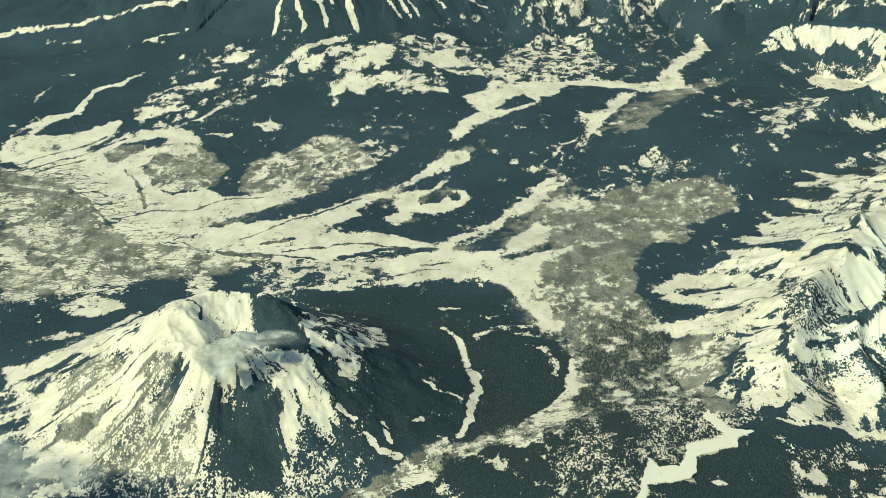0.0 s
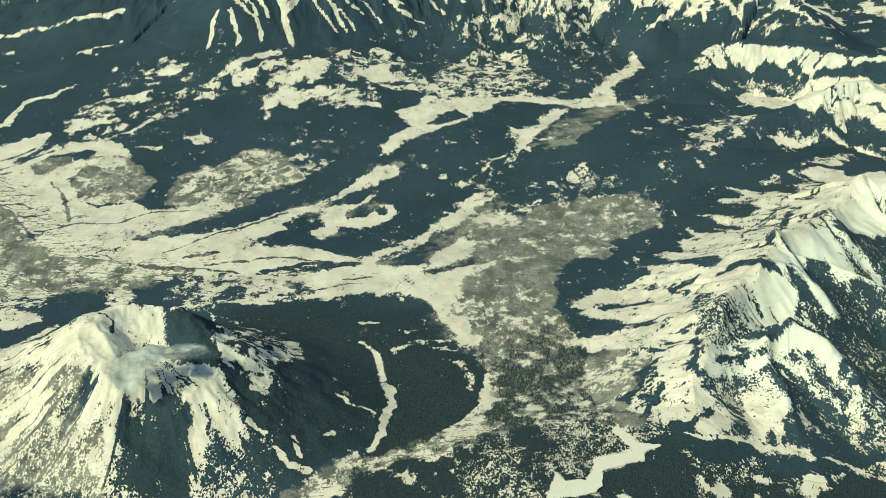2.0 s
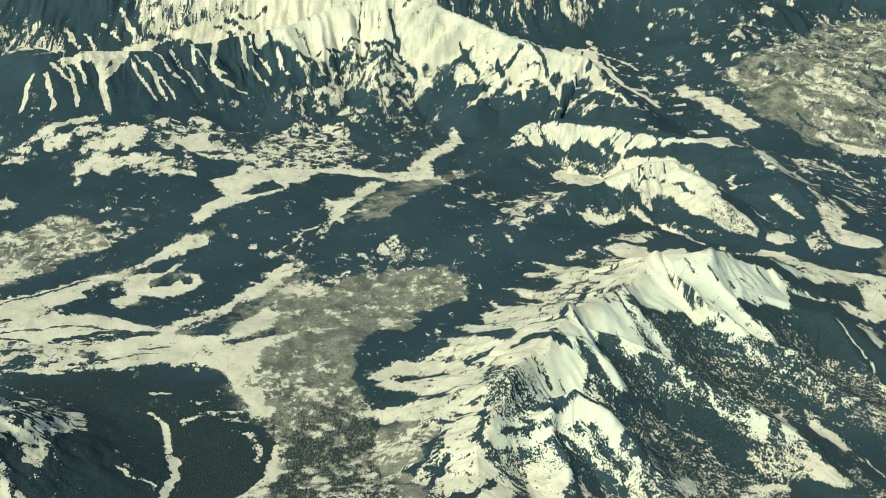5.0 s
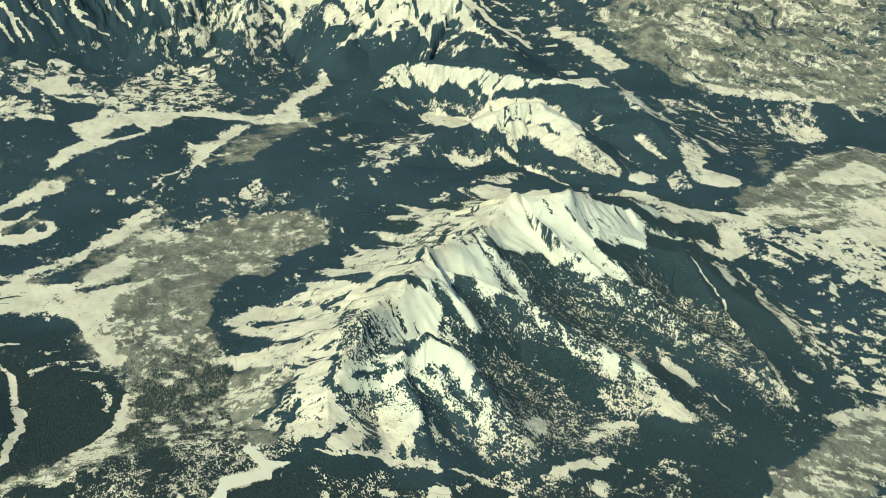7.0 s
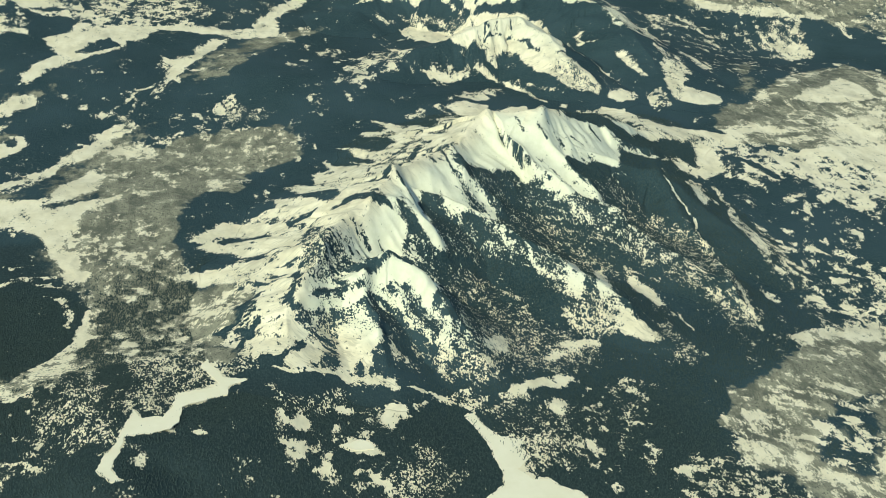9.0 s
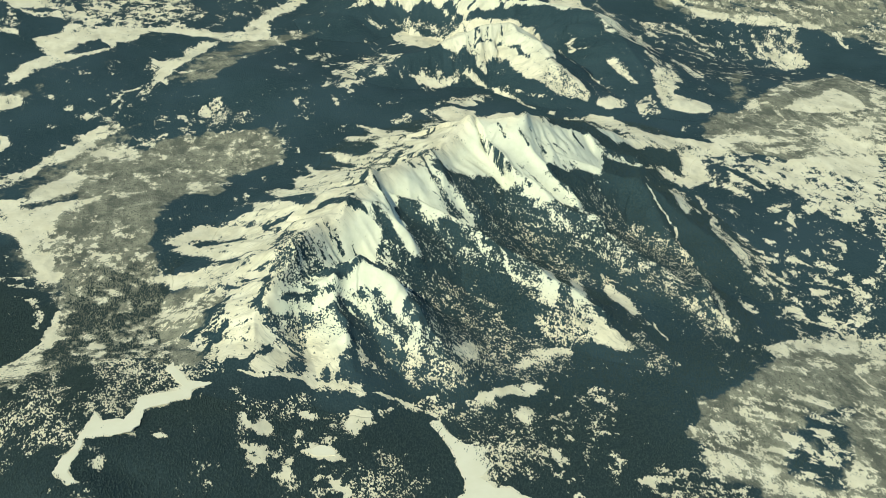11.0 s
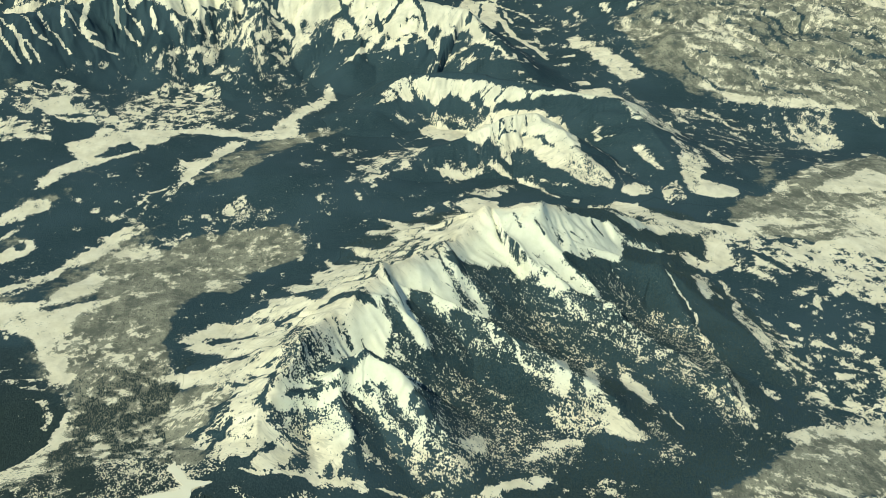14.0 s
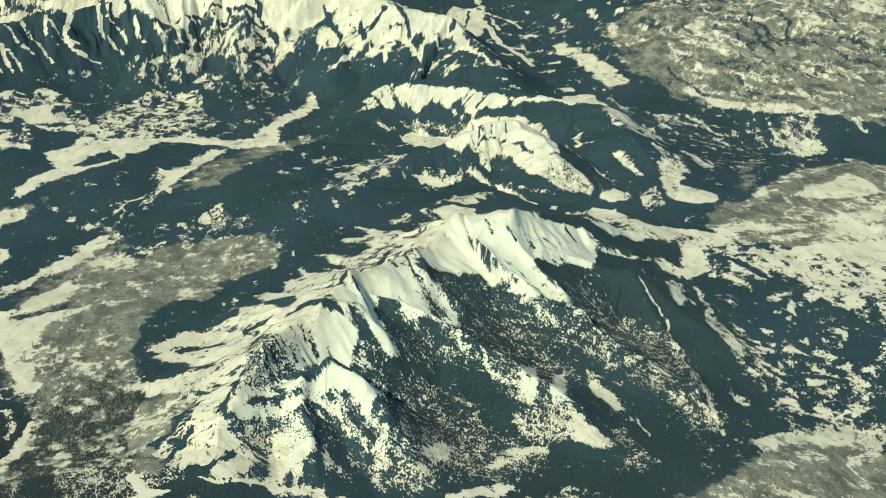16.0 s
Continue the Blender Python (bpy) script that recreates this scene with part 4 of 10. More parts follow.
    c.patch([(556, 1166), (569, 1169), (573, 1146), (586, 1125), (599, 1116), (616, 1117), (606, 1098), (613, 1081), (592, 1063), (605, 1042), (623, 1042), (630, 1030), (650, 1017), (661, 993), (609, 942), (498, 955), (518, 1006), (547, 1017), (572, 1038), (574, 1059), (573, 1101), (568, 1131)], ragged=0.25, soft_edge=2.5, value=1.4)  # frozen lake
    c.patch([(412, 1111), (434, 1118), (444, 1112), (444, 1099), (425, 1100)], ragged=0.3, soft_edge=2.5)  # pond
    c.patch([(257, 1126), (265, 1129), (272, 1122), (262, 1119)], ragged=0.3, soft_edge=2.5)  # pond
    c.patch([(350, 1122), (367, 1118), (383, 1123), (378, 1098), (359, 1097), (366, 1107)], ragged=0.7, value=0.6)  # bog
    c.patch([(347, 1160), (356, 1155), (364, 1146), (384, 1149), (372, 1138), (354, 1139)], ragged=0.5)  # bog
    c.strip([(392, 1180), (417, 1175), (441, 1167), (474, 1172)], 7.0, value=0.6)  # bog
    c.mixed([(464, 1080), (516, 1095), (538, 1057), (513, 1022), (454, 1025)], value=-0.14, size=5, seed=302)  # speckled wood
    c.mixed([(356, 1187), (399, 1186), (474, 1177), (390, 1157)], value=-0.22, size=6, seed=309)  # speckled wood
    c.mixed([(578, 1173), (682, 1185), (700, 1155), (651, 1084), (644, 1038), (608, 1089)], value=-0.04, size=6, seed=316)  # lake shore
    c.strip([(642, 1213), (664, 1220), (697, 1229)], 9.6, value=0.6)  # clearing
    c.patch([(761, 1047), (788, 1048), (776, 1026), (758, 1030)], value=0.6)  # clearing
    c.mixed([(746, 1075), (845, 1073), (884, 1012), (909, 980), (748, 994)], value=-0.14, size=9, stretch=1.6, turn=-0.3, seed=337)  # thin wood
    c.mixed([(728, 1119), (780, 1079), (745, 1055), (702, 1080)], value=-0.32, size=8, seed=344)  # thin wood
    c.patch([(894, 1182), (922, 1201), (969, 1223), (1028, 1278), (1067, 1307), (1191, 1306), (1179, 1155), (1016, 893), (887, 911), (901, 991), (874, 1017), (851, 1033), (848, 1072)], value=1.0, layer="scrub", soft_edge=12.0, calm=True)  # east heath
    c.mixed([(894, 1182), (922, 1201), (969, 1223), (1028, 1278), (1067, 1307), (1191, 1306), (1179, 1155), (1016, 893), (887, 911), (901, 991), (874, 1017), (851, 1033), (848, 1072)], value=-0.24, size=16, stretch=2.6, turn=-0.35, swing=0.8, seed=358)  # east heath
    c.patch([(1023, 1293), (1057, 1336), (1132, 1350), (1207, 1334), (1190, 1303), (1061, 1294), (1018, 1267)])  # valley snow
    c.mixed([(1120, 1487), (1206, 1590), (1332, 1560), (1211, 1340), (1084, 1338), (1068, 1369)], value=-0.25, size=9, seed=372)  # east wood
    c.mixed([(1245, 1804), (1283, 1873), (1329, 1838), (1407, 1886), (1571, 1902), (1515, 1806), (1345, 1673), (1309, 1698), (1293, 1765)], value=0.5, size=9, seed=379)  # east meadow
    c.mixed([(1161, 1808), (1241, 1784), (1299, 1678), (1396, 1674), (1321, 1542), (1206, 1590), (1160, 1630)], value=-0.3, size=9, seed=386)  # east wood
    c.mixed([(969, 2104), (1053, 2066), (1122, 1968), (1207, 1942), (1218, 1869), (1298, 1883), (1230, 1783), (1161, 1808), (1080, 1804), (1143, 1889), (1082, 1919), (963, 1857)], value=0.22, size=18, stretch=2.5, turn=-0.2, seed=393)  # valley meadow
    c.patch([(1248, 2038), (1529, 2309), (1675, 2389), (1729, 2172), (1585, 1926), (1343, 1867), (1229, 1919)], value=0.9, layer="scrub", soft_edge=12.0, calm=True)  # grey slope
    c.mixed([(1248, 2038), (1529, 2309), (1675, 2389), (1729, 2172), (1585, 1926), (1343, 1867), (1229, 1919)], value=-0.12, size=22, stretch=3, seed=310)  # grey slope
    c.patch([(1433, 2117), (1567, 2261), (1661, 2352), (1678, 2213), (1598, 2159), (1502, 2114)])  # snow slope
    c.patch([(1088, 1805), (1133, 1889), (1156, 1890), (1152, 1810), (1111, 1796)])  # meadow
    c.patch([(1354, 3306), (1553, 3456), (1911, 3886), (2688, 3915), (1856, 2375), (1797, 2592), (1678, 2684), (1533, 2691), (1406, 2753), (1342, 2998)], value=0.3, layer="scrub", soft_edge=12.0, calm=False)  # hill country
    c.mixed([(1354, 3306), (1553, 3456), (1911, 3886), (2688, 3915), (1856, 2375), (1797, 2592), (1678, 2684), (1533, 2691), (1406, 2753), (1342, 2998)], value=-0.3, size=13, stretch=3.5, turn=-0.45, swing=1.0, seed=338)  # hill country
    c.mixed([(1400, 3197), (1507, 3311), (1671, 3372), (1682, 3135), (1744, 3025), (1674, 2926), (1518, 2974), (1402, 2916)], value=0.14, size=22, stretch=1.6, turn=-0.5, seed=345)  # snowy hills
    c.patch([(1220, 3254), (1255, 3272), (1297, 3091), (1287, 2927), (1255, 3041)], ragged=1.3, value=0.6)  # meadow
    c.patch([(1302, 3598), (1311, 3501), (1320, 3378), (1305, 3411), (1298, 3547)], ragged=1.3, value=0.6)  # meadow
    c.mixed([(1317, 2912), (1469, 2664), (1512, 2562), (1364, 2146), (1270, 2196), (1299, 2547)], value=-0.3, size=20, stretch=3, turn=-0.4, seed=366)  # dark valley
    c.patch([(1342, 2309), (1421, 2463), (1418, 2424), (1347, 2284)], value=0.5)  # meadow
    c.patch([(1210, 2273), (1262, 2338), (1247, 2212), (1257, 2127), (1268, 2099), (1188, 2086), (1176, 2165)], value=0.4)  # snow flank
    c.strip([(1163, 2430), (1174, 2330), (1183, 2243), (1173, 2154), (1170, 2064)], 10.3, value=0.2)  # snow streak
    c.patch([(669, 2669), (706, 2704), (767, 2838), (847, 2667), (925, 2626), (977, 2588), (973, 2546), (926, 2578), (866, 2580), (825, 2618), (776, 2617), (733, 2645), (679, 2618)], value=0.9)  # mesa top
    c.patch([(953, 2573), (1102, 2769), (1220, 2817), (1232, 2756), (1099, 2483), (973, 2549)], value=0.9, ragged=0.2, soft_edge=5)  # mesa top
    c.mixed([(1256, 2843), (1279, 2717), (1190, 2324), (1174, 2219), (1146, 2265), (1137, 2403), (1123, 2468)], value=0.1, size=6, stretch=3, turn=-0.9, seed=311)  # mesa flank
    c.mixed([(1134, 2231), (1167, 2202), (1184, 2134), (1229, 2108), (1134, 2090), (1077, 2138)], value=0.2, size=8, seed=318)  # mesa foot
    c.patch([(881, 2535), (930, 2541), (975, 2531), (1009, 2502), (1029, 2446), (1002, 2268), (1010, 2207), (1041, 2194), (1043, 2168), (993, 2183), (955, 2237), (924, 2285), (885, 2302), (855, 2321), (837, 2345)], value=0.7)  # hill top
    c.patch([(749, 2561), (779, 2560), (835, 2541), (881, 2533), (833, 2326), (811, 2487), (764, 2519)], value=0.8)  # hill bench
    c.mixed([(684, 2574), (781, 2575), (885, 2555), (885, 2527), (769, 2565)], value=0.05, size=5, seed=339)  # hill gullies
    c.mixed([(993, 2183), (1081, 2253), (1119, 2191), (1084, 2128), (1030, 2160)], value=0.15, size=5, seed=346)  # hill foot
    c.patch([(1077, 2413), (1083, 2376), (1107, 2380), (1088, 2358), (1067, 2362)], value=0.6)  # hill bowl
    c.patch([(371, 1348), (418, 1407), (461, 1512), (542, 1600), (662, 1814), (772, 2072), (690, 2021), (624, 2032), (578, 1991), (626, 1896), (538, 1912), (563, 1846), (470, 1804), (461, 1619), (388, 1668), (412, 1598), (323, 1637), (336, 1595), (282, 1587), (337, 1514), (264, 1507), (324, 1437), (297, 1438), (332, 1358), (317, 1323), (346, 1285), (367, 1305)], value=0.6, ragged=0.7, vein=0.85)  # west apron
    c.mixed([(291, 1328), (342, 1395), (383, 1332), (439, 1340), (463, 1273), (450, 1226), (398, 1225), (331, 1255)], value=0.4, size=8, stretch=1.6, turn=0.8, seed=367)  # apron foot
    c.patch([(414, 1370), (431, 1425), (466, 1497), (506, 1517), (536, 1515), (551, 1497), (543, 1477), (497, 1378), (480, 1436), (449, 1422), (436, 1375)], value=0.55, ragged=0.6, vein=0.35)  # cirque
    c.mixed([(390, 1341), (422, 1433), (460, 1502), (463, 1445), (464, 1380), (441, 1364), (421, 1373)], value=0.05, size=5, stretch=4, turn=-1.0, seed=381)  # cirque wall
    c.patch([(390, 1337), (427, 1360), (454, 1361), (483, 1373), (504, 1375), (536, 1353), (560, 1345), (558, 1317), (564, 1291), (564, 1270), (546, 1284), (534, 1331), (509, 1353), (474, 1353), (439, 1349), (395, 1319)], value=0.55, ragged=0.5, vein=0.35, soft_edge=7)  # shelf
    c.mixed([(409, 1319), (465, 1340), (508, 1350), (541, 1292), (526, 1283), (499, 1285), (480, 1253), (405, 1282)], value=0.08, size=5, stretch=4, turn=-1.0, seed=395)  # lower face
    c.patch([(426, 1292), (449, 1317), (464, 1326), (472, 1294), (481, 1263), (459, 1224), (487, 1213), (485, 1204), (430, 1222), (372, 1225), (419, 1243)], value=0.8, ragged=0.5)  # foot field
    c.patch([(540, 1587), (618, 1769), (688, 1850), (792, 2072), (885, 2109), (861, 1822), (925, 1834), (946, 1805), (927, 1726), (893, 1729), (851, 1733), (826, 1693), (851, 1653), (871, 1553), (871, 1521), (848, 1587), (813, 1615), (782, 1651), (740, 1692), (695, 1689), (709, 1635), (705, 1601), (673, 1519), (645, 1546), (617, 1561), (596, 1580), (580, 1580), (592, 1517), (602, 1473), (587, 1471), (565, 1503), (555, 1556)], value=0.85, ragged=0.35, soft_edge=5, vein=0.22)  # summit snow
    c.strip([(732, 1782), (745, 1740), (771, 1682), (799, 1640)], 4.1, value=-0.1)  # rock rib
    c.strip([(638, 1726), (656, 1635), (687, 1619), (705, 1601)], 4.9, value=-0.1)  # rock rib
    c.strip([(549, 1591), (564, 1556), (573, 1498), (595, 1471)], 3.7, value=-0.2)  # rock rib
    c.mixed([(640, 1636), (734, 1670), (806, 1618), (926, 1717), (973, 1578), (979, 1390), (973, 1297), (889, 1360), (852, 1479), (792, 1550), (691, 1500)], value=-0.34, size=4, stretch=2.2, turn=-0.7, swing=0.6, seed=340)  # wooded flank
    c.patch([(590, 1465), (656, 1475), (713, 1395), (728, 1340), (766, 1319), (847, 1294), (867, 1246), (907, 1217), (1015, 1300), (1056, 1368), (991, 1355), (917, 1436), (874, 1501), (812, 1484), (722, 1428), (677, 1507)], value=-0.75, soft_edge=12)  # dark hollow
    c.mixed([(601, 1439), (655, 1471), (689, 1417), (728, 1340), (650, 1324), (579, 1277)], value=-0.28, size=5, seed=354)  # wooded spur
    c.mixed([(545, 1278), (648, 1316), (766, 1319), (819, 1277), (804, 1255), (710, 1277), (630, 1252), (591, 1202), (543, 1227)], value=-0.12, size=5, seed=361)  # wooded foot
    c.strip([(717, 1301), (748, 1305), (777, 1307)], 10.0, value=0.7)  # clearing
    c.strip([(607, 1276), (624, 1283), (662, 1314)], 13.2, value=0.6)  # clearing
    c.patch([(786, 1415), (824, 1490), (800, 1373), (804, 1347), (825, 1316), (841, 1292), (805, 1301), (780, 1326), (790, 1350), (779, 1370)], value=0.7, ragged=0.5)  # avalanche track
    c.patch([(754, 1433), (789, 1516), (768, 1409), (766, 1384), (753, 1379), (747, 1400)], value=0.5)  # avalanche track
    c.mixed([(738, 1376), (780, 1370), (780, 1316), (739, 1325), (731, 1350)], value=0.15, size=5, seed=396)  # avalanche fan
    c.strip([(863, 1476), (873, 1445), (881, 1395)], 8.1, value=0.6, ragged=0.3)  # avalanche track
    c.mixed([(971, 1599), (1001, 1539), (1001, 1417), (973, 1313), (962, 1382), (934, 1462)], value=0.05, size=4, seed=320)  # spur flank
    c.strip([(1007, 1805), (1060, 1833), (1074, 1802)], 6.5, value=0.5)  # gully snow
    c.strip([(945, 1819), (966, 1803), (1002, 1805)], 6.4, value=0.5)  # gully snow
    c.patch([(-329, 1315), (-365, 1366), (-336, 1366), (-302, 1402), (-256, 1401), (-240, 1379), (-245, 1352), (-263, 1294), (-298, 1272), (-315, 1244), (-329, 1257), (-319, 1286)], value=0.9, ragged=0.4)  # cone snow
    c.mixed([(-519, 1349), (-493, 1409), (-451, 1526), (-335, 1359), (-316, 1315), (-354, 1252), (-396, 1225), (-441, 1198)], value=0.25, size=8, stretch=5, turn=0.9, seed=362)  # cone west flank
    c.strip([(-315, 1307), (-356, 1264), (-392, 1239), (-436, 1204)], 9.7, value=0.8)  # cone gully
    c.strip([(-273, 1271), (-276, 1236), (-289, 1198), (-295, 1168)], 9.4, value=0.8)  # cone gully
    c.strip([(-212, 1290), (-194, 1254), (-186, 1220), (-181, 1182)], 9.6, value=0.7)  # cone gully
    c.strip([(-198, 1309), (-171, 1291), (-154, 1261), (-150, 1236)], 11.4, value=0.7)  # cone gully
    c.patch([(-259, 1243), (-235, 1257), (-209, 1256), (-196, 1231), (-193, 1181), (-209, 1148), (-256, 1148), (-273, 1197)], value=-0.8)  # lava tongue
    c.patch([(-330, 1302), (-321, 1304), (-314, 1287), (-323, 1261), (-339, 1236), (-333, 1266)], value=-0.3)  # rock scar
    c.mixed([(-413, 1215), (-319, 1220), (-267, 1196), (-234, 1157), (-158, 1186), (-134, 1210), (-155, 1137), (-367, 1135)], value=0.1, size=5, seed=340)  # cone foot
    c.patch([(-266, 1265), (-245, 1293), (-209, 1321), (-189, 1317), (-185, 1266), (-205, 1280), (-228, 1261), (-254, 1260)], value=0.7)  # breach snow
    c.patch([(-830, 2310), (-685, 2275), (-477, 2268), (-341, 2006), (-219, 1997), (-126, 1994), (37, 2168), (55, 2104), (-139, 1868), (84, 1772), (165, 1733), (132, 1515), (94, 1548), (34, 1675), (-130, 1656), (-305, 1719), (-398, 1787)], value=0.1, layer="braid", soft_edge=20.0)  # braided plain
    c.patch([(-785, 2152), (-607, 2111), (-472, 1864), (-293, 1761), (-243, 1670), (-377, 1656), (-614, 1575), (-726, 1781)], value=1.0, layer="braid", soft_edge=20.0)  # braided marsh
    c.patch([(-120, 1154), (-73, 1202), (22, 1259), (123, 1305), (187, 1342), (156, 1255), (52, 1224), (-72, 1152)], value=0.6, layer="braid", soft_edge=20.0)  # lower valley
    c.patch([(83, 2667), (95, 2760), (150, 2786), (177, 2739), (153, 2645), (99, 2632)], value=0.9, layer="scrub", soft_edge=12.0, calm=True)  # grey mere
    c.patch([(92, 2679), (102, 2746), (149, 2769), (167, 2727), (148, 2667), (106, 2650)], value=-0.6, ragged=0.3)  # grey mere
    c.patch([(75, 1924), (181, 2039), (259, 2098), (178, 1871), (125, 1749), (80, 1708)], value=0.2, layer="scrub", soft_edge=12.0, calm=False)  # bare plain
    c.patch([(-2, 2213), (64, 2325), (173, 2371), (240, 2393), (114, 2277), (47, 2169), (6, 2104)], value=0.15, layer="scrub", soft_edge=12.0, calm=False)  # stream wood
    c.patch([(1694, 3369), (1853, 3538), (1738, 3028), (1690, 2963), (1676, 3120)], value=-0.55, ragged=0.5, soft_edge=7)  # dark streaks
    c.strip([(1530, 3055), (1580, 2985), (1626, 2943)], 15.1, value=0.6)  # snow ledge
    c.strip([(1542, 2717), (1622, 2713), (1703, 2678), (1800, 2681), (1829, 2628)], 12.1, value=0.55)  # snow ledge
    c.strip([(1429, 2847), (1469, 2780), (1507, 2733)], 12.6, value=0.4)  # snow ledge
    c.strip([(1398, 2951), (1435, 2845), (1466, 2811)], 12.8, value=-0.7)  # dark seam
    c.strip([(1660, 2811), (1734, 2753), (1790, 2691)], 14.0, value=-0.5)  # dark seam
    c.strip([(1771, 3020), (1846, 2986), (1944, 2938)], 15.1, value=-0.5)  # dark seam
    c.patch([(1536, 2683), (1587, 2685), (1557, 2627), (1526, 2635)], value=-0.9, ragged=0.5, soft_edge=7)  # shade under the cliff, painted as dark cover
    c.patch([(1673, 2631), (1783, 2628), (1701, 2434), (1657, 2506), (1665, 2585)], value=-0.9, ragged=0.5, soft_edge=7)  # dark face
    c.patch([(1414, 2545), (1516, 2628), (1551, 2562), (1580, 2474), (1427, 2245), (1301, 2085), (1280, 2102), (1310, 2241)], value=-0.75, ragged=0.5, soft_edge=7)  # canyon wood
    c.patch([(1391, 2335), (1444, 2381), (1366, 2175), (1320, 2149), (1346, 2244)], value=0.45, layer="scrub", soft_edge=12.0, calm=False)  # bare fan
    c.patch([(1189, 2223), (1234, 2309), (1248, 2280), (1223, 2189), (1250, 2139), (1275, 2083), (1188, 2086), (1166, 2100), (1171, 2165)], value=0.55, ragged=0.5, soft_edge=7)  # snow slope
    c.patch([(1295, 2085), (1513, 2304), (1665, 2379), (1615, 2244), (1502, 2203), (1414, 2108), (1469, 2081), (1409, 1998), (1266, 1983), (1231, 2028)], value=1.0, layer="scrub", soft_edge=12.0, calm=True)  # grey fan
    c.patch([(1295, 2085), (1513, 2304), (1665, 2379), (1615, 2244), (1502, 2203), (1414, 2108), (1469, 2081), (1409, 1998), (1266, 1983), (1231, 2028)], value=-0.45, ragged=0.5, soft_edge=7)  # grey fan
    c.patch([(1430, 2120), (1523, 2198), (1615, 2244), (1636, 2170), (1544, 2100), (1475, 2094)], value=0.7, ragged=0.5, soft_edge=7)  # snow pan
    c.mixed([(1397, 1972), (1553, 2099), (1631, 2095), (1480, 1804), (1357, 1839)], value=0.4, size=8, stretch=3.5, turn=-0.1, swing=0.9, seed=385)  # east meadow
    c.mixed([(970, 1549), (1006, 1559), (1000, 1405), (991, 1333), (964, 1391), (944, 1449)], value=0.1, size=4, swing=0.5, seed=392)  # spur wood
    c.strip([(1007, 1534), (995, 1413), (991, 1318)], 4.4, value=0.25)  # spur snow
    c.mixed([(1160, 1595), (1196, 1583), (1222, 1532), (1228, 1472), (1177, 1459), (1167, 1408), (1093, 1340), (1078, 1357), (1120, 1485)], value=-0.02, size=8, seed=323)  # east wood
    c.patch([(1040, 1304), (1068, 1333), (1135, 1347), (1207, 1320), (1175, 1261), (1087, 1278), (1042, 1278)], value=0.75, ragged=0.5, soft_edge=7)  # valley snow
    c.patch([(-239, 1399), (-192, 1630), (-50, 1637), (75, 1616), (112, 1500), (151, 1443), (137, 1351), (75, 1280), (-10, 1252), (-85, 1204), (-121, 1190), (-148, 1262), (-190, 1336)], layer="less_blue", value=1.0, soft_edge=16.0)  # dwarf pine shield
    c.patch([(49, 1322), (175, 1281), (317, 1240), (422, 1216), (496, 1189), (584, 1172), (684, 1191), (817, 1175), (841, 1063), (933, 977), (845, 806), (83, 901), (-86, 1078)], soft_edge=40.0, layer="less_blue", value=1.0)  # near lakeside woods, with less haze blue in their colour
    c.patch([(-270, 1239), (-235, 1257), (-203, 1256), (-193, 1232), (-190, 1175), (-208, 1134), (-261, 1136)], layer="less_blue", value=1.0, soft_edge=16.0)  # lava pines
    c.patch([(682, 1825), (706, 1803), (730, 1792), (737, 1761), (751, 1724), (776, 1671), (802, 1637), (817, 1616), (806, 1620), (791, 1640), (776, 1665), (753, 1690), (721, 1689), (693, 1682), (684, 1701), (669, 1716)], value=0.8, vein=0.12, ragged=0.25, soft_edge=4)  # summit slab
    c.patch([(730, 1792), (884, 2106), (800, 1737), (826, 1696), (858, 1646), (889, 1637), (872, 1542), (855, 1580), (829, 1610), (810, 1680), (795, 1694), (766, 1704), (746, 1745)], value=0.75, vein=0.2, ragged=0.25, soft_edge=4)  # summit slab
    c.patch([(884, 2106), (844, 1813), (905, 1834), (931, 1829), (943, 1811), (947, 1787), (922, 1722), (892, 1728), (868, 1714), (856, 1735), (819, 1720), (800, 1747)], value=0.75, vein=0.2, ragged=0.25, soft_edge=4)  # summit slab
    c.patch([(547, 1596), (617, 1765), (653, 1781), (669, 1773), (666, 1713), (676, 1682), (685, 1631), (701, 1602), (675, 1519), (659, 1535), (647, 1585), (624, 1595), (603, 1596), (584, 1604), (563, 1601)], value=0.75, vein=0.2, ragged=0.25, soft_edge=4)  # ridge snow
    c.patch([(549, 1579), (560, 1562), (577, 1545), (587, 1496), (603, 1481), (599, 1469), (585, 1471), (570, 1495), (554, 1524), (546, 1552)], value=0.7, ragged=0.25, soft_edge=4)  # snow finger
    c.mixed([(581, 1584), (608, 1579), (645, 1546), (665, 1525), (678, 1513), (642, 1523), (595, 1491), (583, 1530)], value=-0.25, size=5, seed=393)  # stippled rock
    c.mixed([(688, 1680), (744, 1692), (782, 1651), (806, 1618), (763, 1638), (712, 1614), (697, 1641)], value=-0.22, size=5, seed=303)  # stippled rock
    c.patch([(383, 1332), (407, 1395), (432, 1434), (467, 1504), (503, 1522), (547, 1596), (561, 1570), (538, 1526), (506, 1516), (472, 1490), (442, 1429), (418, 1377), (397, 1341)], value=0.7, ragged=0.2, soft_edge=5)  # ridge crest
    c.mixed([(411, 1372), (433, 1424), (466, 1487), (489, 1506), (490, 1475), (471, 1382), (451, 1384), (431, 1365)], value=0.0, size=6, stretch=4, turn=-1.1, swing=0.8, seed=317)  # cirque cliff
    c.patch([(496, 1498), (529, 1515), (551, 1501), (549, 1482), (527, 1471), (502, 1456), (493, 1464), (491, 1485)], value=0.75, ragged=0.25, soft_edge=4)  # cirque floor
    c.patch([(441, 1448), (457, 1460), (468, 1446), (478, 1428), (466, 1411), (452, 1420)], value=0.5, ragged=0.25, soft_edge=4)  # cirque chute
